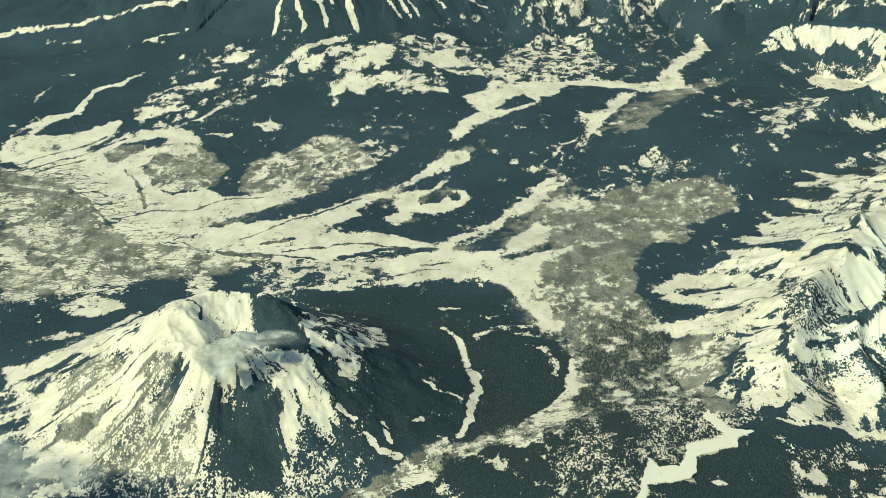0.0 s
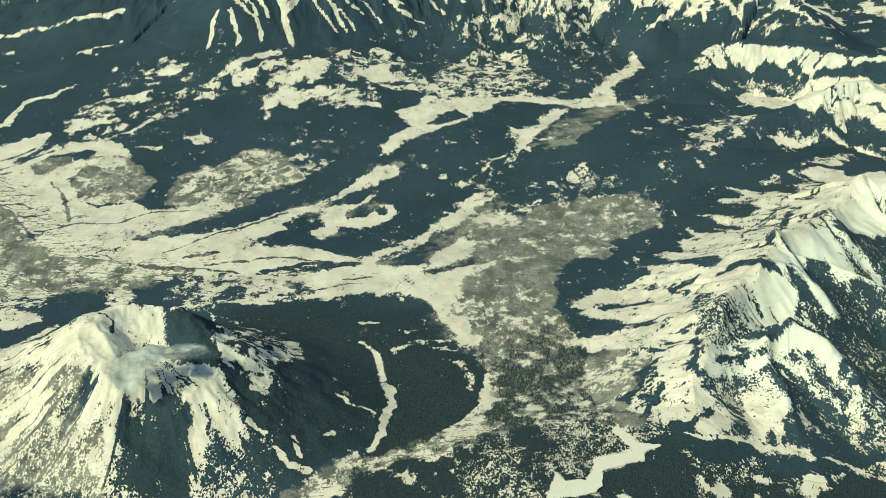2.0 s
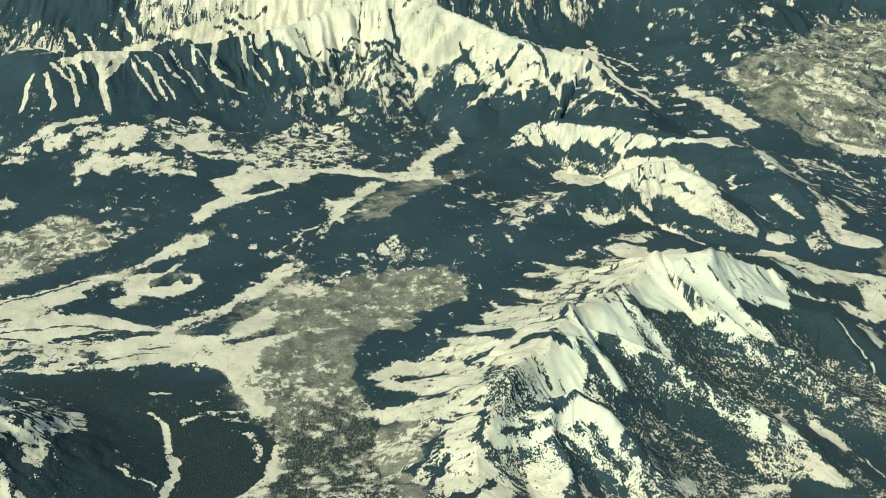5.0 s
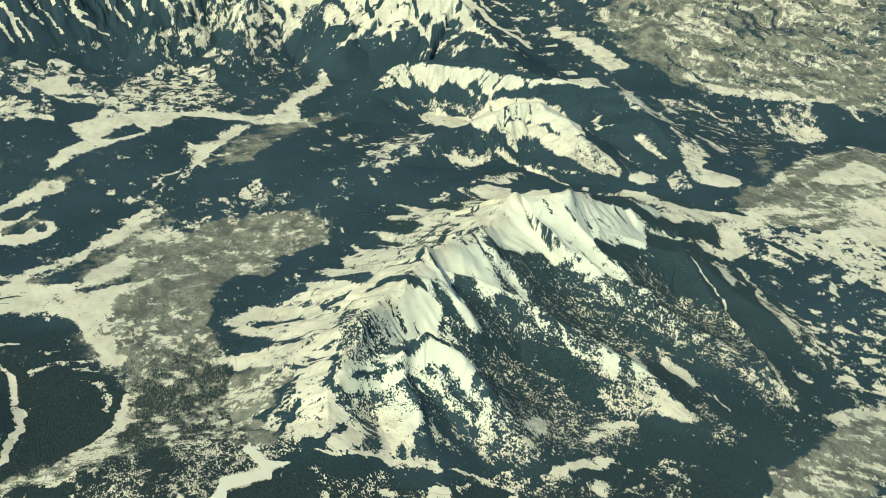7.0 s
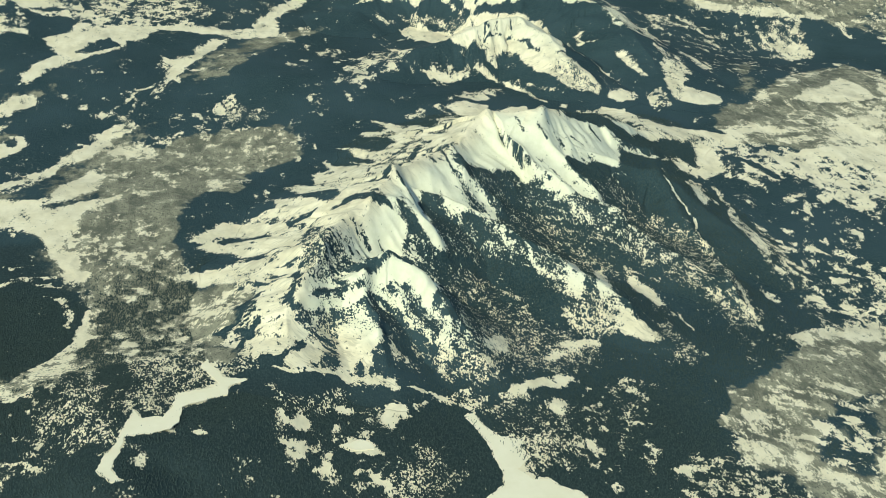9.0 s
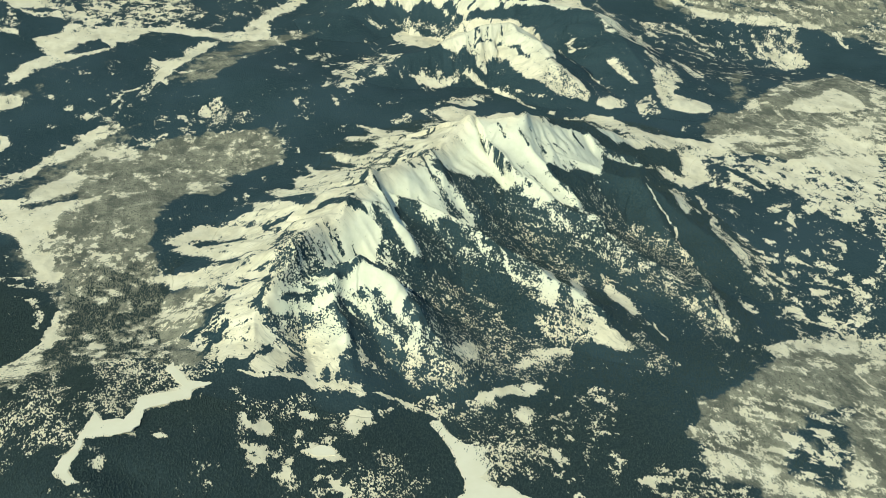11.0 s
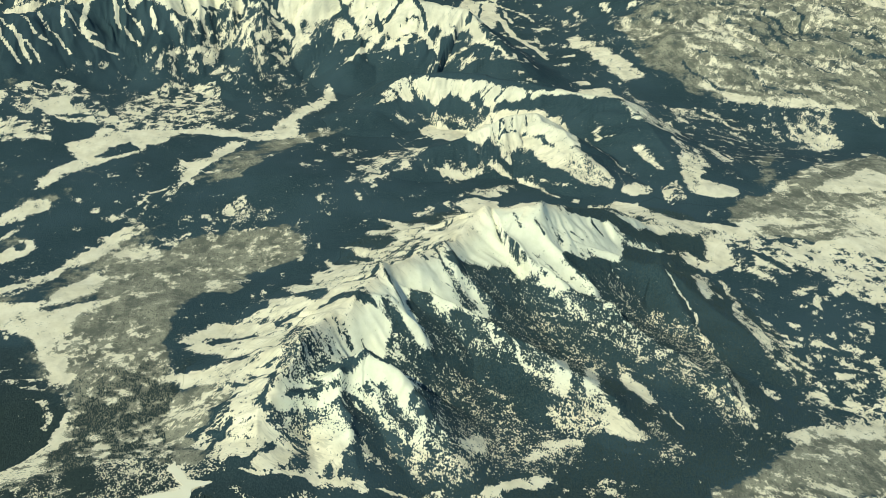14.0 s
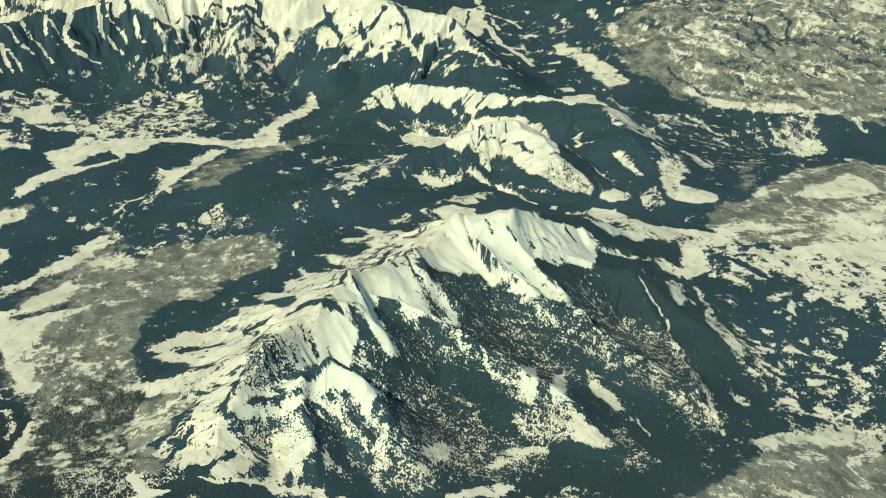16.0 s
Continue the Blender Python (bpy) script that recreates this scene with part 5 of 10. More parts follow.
    c.patch([(392, 1328), (412, 1347), (435, 1360), (426, 1344), (401, 1327)], value=-0.6, ragged=0.25, soft_edge=4)  # hollow's shade, painted as dark snowless cover
    c.patch([(452, 1383), (475, 1362), (505, 1381), (554, 1478), (580, 1448), (601, 1439), (570, 1436), (524, 1367), (504, 1377), (483, 1372)], value=-0.45, ragged=0.25, soft_edge=4)  # hollow's shade, painted as dark snowless cover
    c.patch([(442, 1372), (474, 1357), (497, 1370), (504, 1375), (520, 1365), (540, 1356), (580, 1421), (556, 1336), (536, 1348), (518, 1359), (503, 1363), (474, 1353)], value=0.65, ragged=0.25, soft_edge=4)  # shelf
    c.patch([(515, 1360), (536, 1348), (549, 1333), (555, 1314), (564, 1290), (564, 1271), (554, 1272), (551, 1291), (543, 1314), (532, 1330), (520, 1346)], value=0.65, ragged=0.25, soft_edge=4)  # chute
    c.patch([(375, 1346), (382, 1321), (410, 1328), (439, 1343), (466, 1344), (484, 1362), (473, 1356), (453, 1354), (432, 1347), (399, 1326), (386, 1330)], value=0.55, ragged=0.25, soft_edge=4)  # ledge
    c.patch([(374, 1342), (393, 1374), (403, 1355), (410, 1354), (397, 1335), (382, 1321)], value=0.6, ragged=0.25, soft_edge=4)  # snow patch
    c.mixed([(466, 1348), (503, 1362), (522, 1346), (541, 1315), (548, 1277), (527, 1286), (500, 1292), (473, 1301)], value=-0.1, size=6, stretch=5, turn=-1.0, swing=0.9, seed=380)  # streaked face
    c.patch([(460, 1337), (466, 1322), (473, 1292), (482, 1271), (478, 1259), (468, 1266), (464, 1292)], value=0.65, ragged=0.25, soft_edge=4)  # chute
    c.patch([(435, 1319), (450, 1320), (461, 1300), (466, 1272), (458, 1240), (487, 1213), (488, 1203), (429, 1220), (419, 1243), (427, 1292)], value=0.75, ragged=0.25, soft_edge=4)  # foot field
    c.mixed([(394, 1310), (438, 1338), (463, 1322), (449, 1317), (434, 1316), (426, 1292), (391, 1278)], value=0.05, size=5, seed=304)  # foot stipple
    c.patch([(467, 1258), (490, 1273), (538, 1277), (541, 1255), (512, 1209), (489, 1206), (466, 1228)], value=-0.8, ragged=0.25, soft_edge=4)  # foot wood
    c.patch([(757, 1446), (785, 1503), (764, 1406), (764, 1385), (746, 1381), (747, 1412)], value=0.5, ragged=0.25, soft_edge=4)  # avalanche track
    c.patch([(818, 1483), (828, 1495), (799, 1384), (796, 1364), (784, 1372), (785, 1394)], value=0.65, ragged=0.25, soft_edge=4)  # avalanche track
    c.patch([(791, 1339), (803, 1356), (815, 1348), (816, 1322), (832, 1316), (840, 1289), (806, 1303), (785, 1318)], value=0.65, ragged=0.25, soft_edge=4)  # avalanche fan
    c.patch([(864, 1471), (875, 1463), (883, 1399), (872, 1388), (866, 1427)], value=0.65, ragged=0.25, soft_edge=4)  # avalanche track
    c.strip([(862, 1488), (887, 1464), (905, 1440)], 3.6, value=0.45, ragged=0.2)  # snow line
    c.strip([(684, 1506), (693, 1492), (703, 1479)], 3.7, value=0.4, ragged=0.2)  # snow line
    c.strip([(709, 1476), (719, 1451), (734, 1426)], 3.6, value=0.3, ragged=0.2)  # snow line
    c.patch([(715, 1306), (765, 1310), (766, 1297), (718, 1281)], value=0.65, ragged=0.25, soft_edge=4)  # clearing
    c.patch([(807, 1611), (822, 1595), (834, 1572), (822, 1575), (807, 1597)], value=0.35, ragged=0.25, soft_edge=4)  # snow patch
    c.patch([(563, 2821), (574, 2797), (550, 2710), (496, 2632), (477, 2580), (479, 2520), (427, 2475), (373, 2499), (326, 2551), (358, 2537), (428, 2538), (456, 2619), (491, 2700), (546, 2755)], layer="scrub", value=0.3, soft_edge=22.0)  # bank
    c.patch([(563, 2821), (574, 2797), (550, 2710), (496, 2632), (477, 2580), (479, 2520), (427, 2475), (373, 2499), (326, 2551), (358, 2537), (428, 2538), (456, 2619), (491, 2700), (546, 2755)], value=0.62, soft_edge=8, ragged=1.7)  # frozen arm
    c.patch([(247, 2371), (270, 2345), (327, 2466), (373, 2476), (342, 2429), (299, 2353), (271, 2297), (257, 2277)], layer="scrub", value=0.3, soft_edge=22.0)  # bank
    c.patch([(247, 2371), (270, 2345), (327, 2466), (373, 2476), (342, 2429), (299, 2353), (271, 2297), (257, 2277)], value=0.62, soft_edge=8, ragged=1.7)  # frozen arm
    c.patch([(-3, 2302), (36, 2344), (68, 2372), (153, 2391), (141, 2355), (98, 2359), (68, 2308), (18, 2264)], layer="scrub", value=0.3, soft_edge=22.0)  # bank
    c.patch([(-3, 2302), (36, 2344), (68, 2372), (153, 2391), (141, 2355), (98, 2359), (68, 2308), (18, 2264)], value=0.75, soft_edge=7)  # frozen bog
    c.patch([(25, 2443), (84, 2532), (103, 2562), (129, 2522), (219, 2535), (229, 2484), (194, 2428), (158, 2422), (157, 2442), (126, 2463), (92, 2430), (66, 2393), (30, 2399)], layer="scrub", value=0.3, soft_edge=22.0)  # bank
    c.patch([(25, 2443), (84, 2532), (103, 2562), (129, 2522), (219, 2535), (229, 2484), (194, 2428), (158, 2422), (157, 2442), (126, 2463), (92, 2430), (66, 2393), (30, 2399)], value=0.7, soft_edge=8)  # frozen bog
    c.mixed([(-58, 2656), (15, 2686), (74, 2553), (55, 2510), (-13, 2594)], value=0.05, size=8, stretch=2, turn=0.2, swing=0.9, seed=340)  # bog flecks
    c.mixed([(70, 2776), (231, 2907), (275, 2904), (258, 2767), (342, 2607), (326, 2551), (230, 2551), (107, 2566)], value=-0.12, size=8, stretch=1.8, turn=0.2, swing=0.9, seed=347)  # bog flecks
    c.patch([(275, 2803), (469, 2862), (544, 2846), (460, 2655), (422, 2557), (359, 2563), (283, 2694)], value=-0.6, soft_edge=28)  # shield wood
    c.mixed([(1585, 2665), (1667, 2670), (1683, 2612), (1657, 2506), (1611, 2447), (1577, 2479), (1561, 2568)], value=0.22, size=7, swing=0.9, stretch=2.0, turn=-1.2, seed=361)  # cliff face
    c.patch([(1683, 2636), (1785, 2618), (1709, 2430), (1646, 2469), (1677, 2582)], value=-0.9, soft_edge=8)  # cliff wood
    c.patch([(1546, 2738), (1590, 2750), (1672, 2682), (1773, 2684), (1791, 2648), (1654, 2672), (1576, 2712)], value=0.45, soft_edge=7)  # cliff brow
    c.patch([(1222, 3264), (1255, 3272), (1288, 3145), (1306, 3025), (1331, 2915), (1303, 2866), (1263, 2922), (1248, 3069), (1220, 3190)], value=0.5, soft_edge=8)  # snow bank
    c.mixed([(1514, 3281), (1655, 3372), (1669, 3226), (1652, 2959), (1608, 2941), (1542, 3045), (1507, 3159)], value=0.1, size=9, swing=0.9, stretch=2.2, turn=-0.6, seed=389)  # hill snow
    c.patch([(-239, 1386), (-235, 1612), (-163, 1583), (-115, 1492), (-87, 1340), (-93, 1245), (-100, 1173), (-130, 1171), (-146, 1234), (-145, 1257), (-159, 1294), (-172, 1308), (-193, 1317), (-233, 1329), (-247, 1368)], value=-0.62, soft_edge=9)  # dark flank
    c.patch([(-276, 1223), (-259, 1255), (-230, 1269), (-208, 1258), (-196, 1238), (-194, 1206), (-193, 1163), (-273, 1164)], value=-0.75, soft_edge=8)  # lava tongue
    c.patch([(-253, 1315), (-225, 1315), (-199, 1312), (-188, 1325), (-172, 1305), (-155, 1289), (-145, 1257), (-147, 1237), (-169, 1213), (-178, 1203), (-194, 1204), (-191, 1228), (-201, 1254), (-219, 1271), (-250, 1266), (-257, 1269)], value=0.8, soft_edge=6, ragged=0.5)  # snow chute
    c.patch([(-303, 1194), (-278, 1189), (-273, 1224), (-265, 1258), (-249, 1293), (-263, 1285), (-287, 1235)], value=0.8, soft_edge=7, ragged=0.5)  # snow chute
    c.mixed([(-316, 1245), (-303, 1264), (-276, 1257), (-282, 1247), (-297, 1225), (-319, 1205), (-334, 1188), (-348, 1197), (-328, 1223)], value=-0.1, size=6, seed=327)  # rocky rib
    c.mixed([(-173, 1283), (-161, 1291), (-154, 1262), (-153, 1236), (-162, 1228), (-169, 1249)], value=0.0, size=5, seed=334)  # rocky rib
    c.mixed([(-181, 1205), (-164, 1216), (-144, 1237), (-136, 1204), (-130, 1171), (-182, 1164)], value=-0.1, size=5, seed=341)  # ash flecks
    c.mixed([(-185, 1350), (-174, 1376), (-157, 1366), (-173, 1548), (-156, 1556), (-128, 1446), (-111, 1419), (-106, 1327), (-115, 1294), (-136, 1310), (-160, 1308), (-178, 1329)], value=0.32, size=9, swing=1.1, seed=348)  # snow clumps
    c.patch([(1022, 1285), (1057, 1336), (1091, 1352), (1121, 1328), (1181, 1334), (1230, 1317), (1214, 1289), (1105, 1301), (1044, 1279), (1016, 1267)], value=0.6, soft_edge=5)  # heath edge
    c.patch([(893, 1182), (896, 1175), (870, 1103), (874, 1070), (892, 1060), (875, 1040), (846, 1045), (843, 1063), (855, 1109)], value=0.6, soft_edge=5, ragged=0.6)  # heath edge
    c.mixed([(879, 1081), (919, 1085), (926, 1028), (920, 989), (897, 1011), (876, 1036)], value=0.3, size=7, swing=0.7, seed=369)  # heath snow
    c.mixed([(929, 1128), (982, 1157), (1001, 1108), (1024, 1061), (1048, 1013), (1011, 950), (962, 956), (939, 988), (932, 1027), (932, 1084)], value=-0.05, size=8, stretch=2.2, turn=-0.75, swing=1.0, seed=376)  # heath trees
    c.strip([(1001, 1108), (1010, 1085), (1016, 1046), (1021, 1015)], 3.6, value=0.7, ragged=0.5)  # heath rill
    c.strip([(1052, 1219), (1060, 1189), (1062, 1137), (1069, 1110)], 3.0, value=0.6, ragged=0.5)  # heath rill
    c.strip([(1128, 1289), (1125, 1238), (1133, 1207)], 3.2, value=0.6, ragged=0.5)  # heath rill
    c.strip([(973, 1137), (988, 1118), (1002, 1093)], 3.0, value=-0.9, ragged=0.4)  # heath ridge
    c.strip([(1045, 1161), (1059, 1152), (1065, 1124)], 3.1, value=-0.9, ragged=0.4)  # heath ridge
    c.strip([(1052, 1232), (1055, 1212), (1044, 1174)], 3.2, value=-0.7, ragged=0.4)  # heath ridge
    c.patch([(995, 1049), (1013, 1057), (1023, 1030), (1006, 1013), (992, 1024)], value=0.6, soft_edge=5)  # heath snow
    c.patch([(174, 1593), (189, 1608), (200, 1579), (189, 1566)], value=0.45, soft_edge=5)  # heath snow
    c.mixed([(221, 1775), (274, 1786), (329, 1735), (342, 1686), (301, 1658), (270, 1666), (224, 1687)], value=-0.5, size=7, swing=0.8, seed=342)  # heath wood
    c.patch([(251, 1539), (267, 1587), (300, 1648), (307, 1704), (328, 1725), (365, 1673), (358, 1637), (323, 1641), (305, 1587), (325, 1553), (301, 1526), (265, 1530)], value=-0.6, soft_edge=6)  # heath wood
    c.mixed([(256, 2048), (369, 2069), (466, 1999), (452, 1954), (367, 1917), (321, 1885), (284, 1835), (226, 1912)], value=-0.25, size=8, swing=0.9, stretch=1.6, turn=0.3, seed=356)  # heath snow
    c.mixed([(155, 1631), (245, 1607), (258, 1538), (207, 1498), (150, 1516), (134, 1580)], value=-0.35, size=6, swing=0.8, seed=363)  # heath fleck
    c.mixed([(1295, 2085), (1513, 2304), (1665, 2379), (1623, 2242), (1432, 2000), (1266, 1983)], value=-0.1, size=10, stretch=3, turn=-0.1, swing=0.9, seed=370)  # fan snow
    c.mixed([(91, 1897), (165, 2003), (255, 2038), (347, 2022), (421, 2021), (366, 1906), (315, 1780), (261, 1622), (249, 1493), (259, 1370), (206, 1344), (159, 1412), (122, 1536), (94, 1669)], value=-0.22, size=13, swing=0.85, stretch=1.5, turn=0.25, seed=377)  # heath flecks
    dress_details(c)
    weather(c)


def dress_details(c):
    """Finer features: creeks on the plain, gullies of the range, faces of the long ridge."""
    c.patch([(-764, 2083), (-700, 2061), (-646, 2035), (-596, 1983), (-559, 1919), (-517, 1849), (-470, 1807), (-395, 1768), (-411, 1714), (-493, 1715), (-569, 1696), (-642, 1667)], layer='scrub', value=0.75, soft_edge=12, calm=True)  # braided marsh
    c.mixed([(-764, 2083), (-700, 2061), (-646, 2035), (-596, 1983), (-559, 1919), (-517, 1849), (-470, 1807), (-395, 1768), (-411, 1714), (-493, 1715), (-569, 1696), (-642, 1667)], value=0.02, size=20, stretch=2.6, turn=-0.3, swing=0.85, seed=707)  # braided marsh
    c.patch([(-804, 2221), (-781, 2285), (-757, 2352), (-723, 2390), (-694, 2414), (-702, 2389), (-736, 2353), (-755, 2305), (-760, 2263), (-733, 2260), (-716, 2254), (-730, 2228), (-752, 2218), (-765, 2189), (-775, 2152), (-785, 2152)], value=0.85, ragged=0.5, soft_edge=6)  # snow finger
    c.patch([(-699, 2188), (-695, 2232), (-664, 2272), (-637, 2319), (-617, 2345), (-609, 2318), (-632, 2268), (-664, 2230), (-685, 2191)], value=0.85, ragged=0.5, soft_edge=6)  # snow finger
    c.patch([(-715, 2117), (-665, 2151), (-635, 2194), (-606, 2245), (-574, 2288), (-523, 2297), (-492, 2300), (-461, 2267), (-448, 2226), (-474, 2247), (-516, 2257), (-553, 2235), (-586, 2223), (-610, 2172), (-633, 2139), (-675, 2111)], value=0.85, ragged=0.5, soft_edge=6)  # snow finger
    c.patch([(-676, 2115), (-633, 2139), (-587, 2156), (-552, 2177), (-518, 2163), (-522, 2113), (-507, 2053), (-484, 2025), (-481, 1981), (-435, 2012), (-395, 2021), (-374, 1980), (-406, 1947), (-347, 1977), (-292, 1985), (-279, 2035), (-259, 2030), (-230, 1997), (-245, 1978), (-289, 1955), (-331, 1924), (-361, 1882), (-316, 1876), (-264, 1889), (-214, 1922), (-180, 1958), (-145, 1994), (-99, 2016), (-99, 2001), (-135, 1982), (-151, 1923), (-183, 1864), (-206, 1828), (-138, 1841), (-86, 1829), (-51, 1803), (0, 1801), (-84, 1773), (-200, 1739), (-293, 1758), (-390, 1788), (-444, 1806), (-488, 1816), (-524, 1862), (-554, 1919), (-598, 1989), (-640, 2047), (-776, 2124)], value=1.0, ragged=0.5, soft_edge=6)  # flood plain
    c.patch([(-375, 1860), (-337, 1906), (-296, 1935), (-254, 1971), (-220, 2007), (-193, 2016), (-187, 2073), (-150, 2107), (-123, 2121), (-72, 2101), (-47, 2089), (-90, 2035), (-136, 2006), (-180, 1968), (-222, 1918), (-264, 1891), (-308, 1882), (-334, 1878), (-357, 1857)], value=-0.95, ragged=0.55, soft_edge=6)  # wooded wedge
    c.patch([(-525, 2150), (-517, 2206), (-503, 2238), (-450, 2229), (-416, 2168), (-389, 2120), (-394, 2048), (-437, 2024), (-480, 2051), (-514, 2089)], layer='scrub', value=0.9, soft_edge=6, calm=True)  # grey knoll
    c.mixed([(-525, 2150), (-517, 2206), (-503, 2238), (-450, 2229), (-416, 2168), (-389, 2120), (-394, 2048), (-437, 2024), (-480, 2051), (-514, 2089)], value=-0.25, size=14, swing=0.7, soft_edge=5, seed=756)  # grey knoll
    c.patch([(-515, 2206), (-500, 2221), (-459, 2221), (-442, 2175), (-481, 2170), (-505, 2184)], value=0.85, ragged=0.5, soft_edge=6)  # knoll snow
    c.patch([(-492, 2038), (-471, 2057), (-444, 2066), (-446, 2034), (-474, 2022)], value=0.85, ragged=0.5, soft_edge=6)  # knoll snow
    c.patch([(-651, 2195), (-637, 2223), (-615, 2215), (-628, 2182)], value=-0.95, ragged=0.55, soft_edge=6)  # wooded bank
    c.patch([(-603, 2147), (-586, 2174), (-565, 2165), (-580, 2144)], value=-0.95, ragged=0.55, soft_edge=6)  # wooded bank
    c.patch([(-585, 2204), (-553, 2235), (-517, 2248), (-514, 2215), (-533, 2206), (-544, 2189), (-561, 2197)], value=-0.95, ragged=0.55, soft_edge=6)  # wooded bank
    c.strip([(-533, 1901), (-492, 1919), (-448, 1927), (-408, 1928), (-389, 1952), (-364, 1973), (-319, 1979), (-274, 1991)], 4.5, value=-0.8, ragged=0.4)  # creek
    c.strip([(-322, 1821), (-297, 1832), (-270, 1862), (-246, 1889), (-204, 1918), (-171, 1959), (-145, 1989)], 4.5, value=-0.8, ragged=0.4)  # creek
    c.strip([(-289, 1794), (-264, 1801), (-243, 1808)], 8, value=-0.8, ragged=0.4)  # creek
    c.strip([(-253, 1770), (-203, 1784), (-153, 1796), (-119, 1799), (-76, 1783), (-34, 1771)], 4.2, value=-0.8, ragged=0.4)  # creek
    c.strip([(-163, 1753), (-135, 1761), (-102, 1780), (-68, 1778), (-25, 1768), (34, 1778), (63, 1821)], 11, value=-0.8, ragged=0.4)  # creek
    c.strip([(-337, 1774), (-293, 1761), (-234, 1752), (-200, 1743)], 5, value=-0.8, ragged=0.4)  # creek
    c.strip([(-559, 2113), (-530, 2067), (-507, 1998), (-491, 1937)], 4.2, value=-0.8, ragged=0.4)  # creek
    c.strip([(-469, 1803), (-398, 1787), (-336, 1768), (-267, 1750)], 6, value=-0.8, ragged=0.4)  # creek
    c.strip([(-604, 1940), (-570, 1888), (-562, 1856), (-535, 1831), (-503, 1804), (-468, 1798)], 9, value=-0.8, ragged=0.4)  # creek
    c.strip([(-766, 2091), (-702, 2066), (-635, 2027), (-598, 1989), (-561, 1929), (-524, 1862)], 5, value=-0.8, ragged=0.4)  # creek
    c.strip([(-752, 2042), (-700, 2025), (-647, 2001), (-592, 1966)], 13, value=-0.8, ragged=0.4)  # creek
    c.strip([(-705, 1881), (-672, 1889), (-649, 1937), (-640, 1958)], 9, value=-0.8, ragged=0.4)  # creek
    c.strip([(-666, 1838), (-641, 1796), (-609, 1783), (-579, 1801), (-556, 1811)], 8, value=-0.8, ragged=0.4)  # creek
    c.strip([(-630, 1754), (-621, 1766), (-582, 1745), (-549, 1746), (-521, 1731)], 5, value=-0.8, ragged=0.4)  # creek
    c.strip([(-776, 2124), (-744, 2148), (-702, 2181), (-660, 2214), (-619, 2259)], 5, value=-0.8, ragged=0.4)  # creek
    c.strip([(-753, 2110), (-700, 2134), (-657, 2161), (-619, 2210), (-586, 2249)], 5, value=-0.8, ragged=0.4)  # creek
    c.strip([(-712, 2103), (-660, 2129), (-635, 2149)], 4, value=-0.8, ragged=0.4)  # creek
    c.strip([(-582, 1962), (-558, 1958), (-533, 1968)], 5, value=-0.8, ragged=0.4)  # creek
    c.strip([(-612, 2011), (-585, 2014), (-552, 1989)], 4, value=-0.8, ragged=0.4)  # creek
    c.patch([(-665, 1848), (-651, 1878), (-619, 1889), (-578, 1867), (-564, 1845), (-602, 1824), (-634, 1816), (-656, 1817)], value=0.6, ragged=0.4, soft_edge=5)  # marsh pan
    c.patch([(-680, 1798), (-647, 1785), (-631, 1757), (-632, 1731), (-654, 1707)], value=0.6, ragged=0.4, soft_edge=5)  # marsh pan
    c.patch([(-614, 1739), (-562, 1731), (-528, 1727), (-548, 1709), (-599, 1715), (-619, 1700)], value=0.6, ragged=0.4, soft_edge=5)  # marsh pan
    c.patch([(-561, 1760), (-531, 1758), (-519, 1741), (-536, 1727), (-552, 1734)], value=0.6, ragged=0.4, soft_edge=5)  # marsh pan
    c.patch([(-733, 1979), (-698, 1985), (-657, 1968), (-659, 1942), (-695, 1941), (-723, 1945)], value=0.6, ragged=0.4, soft_edge=5)  # marsh pan
    c.mixed([(-466, 1790), (-396, 1774), (-318, 1756), (-249, 1734), (-166, 1732), (-83, 1719), (-90, 1666), (-161, 1638), (-239, 1632), (-298, 1665), (-330, 1720), (-390, 1736), (-436, 1719)], value=0.12, size=15, stretch=2.2, swing=0.9, soft_edge=6, seed=966)  # patchy bank
    c.patch([(-361, 1711), (-348, 1729), (-305, 1719), (-290, 1665), (-276, 1406), (-297, 1409)], value=-0.95, ragged=0.55, soft_edge=6)  # rock knoll
    c.patch([(-382, 1692), (-361, 1711), (-344, 1681), (-347, 1645), (-367, 1646)], value=0.85, ragged=0.5, soft_edge=6)  # knoll snow
    c.patch([(-366, 2020), (-340, 2118), (-311, 2164), (-264, 2199), (-227, 2245), (-203, 2266), (-175, 2233), (-142, 2163), (-121, 2119), (-150, 2107), (-187, 2085), (-202, 2010), (-230, 1997), (-278, 2030), (-321, 1992)], layer='scrub', value=0.75, soft_edge=6, calm=True)  # hamlet plain
    c.mixed([(-366, 2020), (-340, 2118), (-311, 2164), (-264, 2199), (-227, 2245), (-203, 2266), (-175, 2233), (-142, 2163), (-121, 2119), (-150, 2107), (-187, 2085), (-202, 2010), (-230, 1997), (-278, 2030), (-321, 1992)], value=-0.12, size=9, swing=0.85, soft_edge=4, seed=994)  # hamlet plain
    c.patch([(-289, 2044), (-260, 2035), (-230, 1997), (-273, 1980), (-301, 1980)], value=0.85, ragged=0.5, soft_edge=6)  # hamlet snow
    c.patch([(-242, 2237), (-203, 2263), (-170, 2227), (-188, 2186), (-214, 2197)], value=0.45, ragged=0.8, soft_edge=6)  # hamlet snow
    c.strip([(-318, 2139), (-282, 2171), (-244, 2197), (-200, 2137), (-152, 2176)], 3.2, value=0.4, ragged=0.3)  # snowy track
    c.strip([(-285, 2104), (-229, 2136), (-192, 2173)], 3.2, value=0.4, ragged=0.3)  # snowy track
    c.strip([(-239, 2070), (-229, 2125), (-216, 2161), (-183, 2186)], 3.2, value=0.4, ragged=0.3)  # snowy track
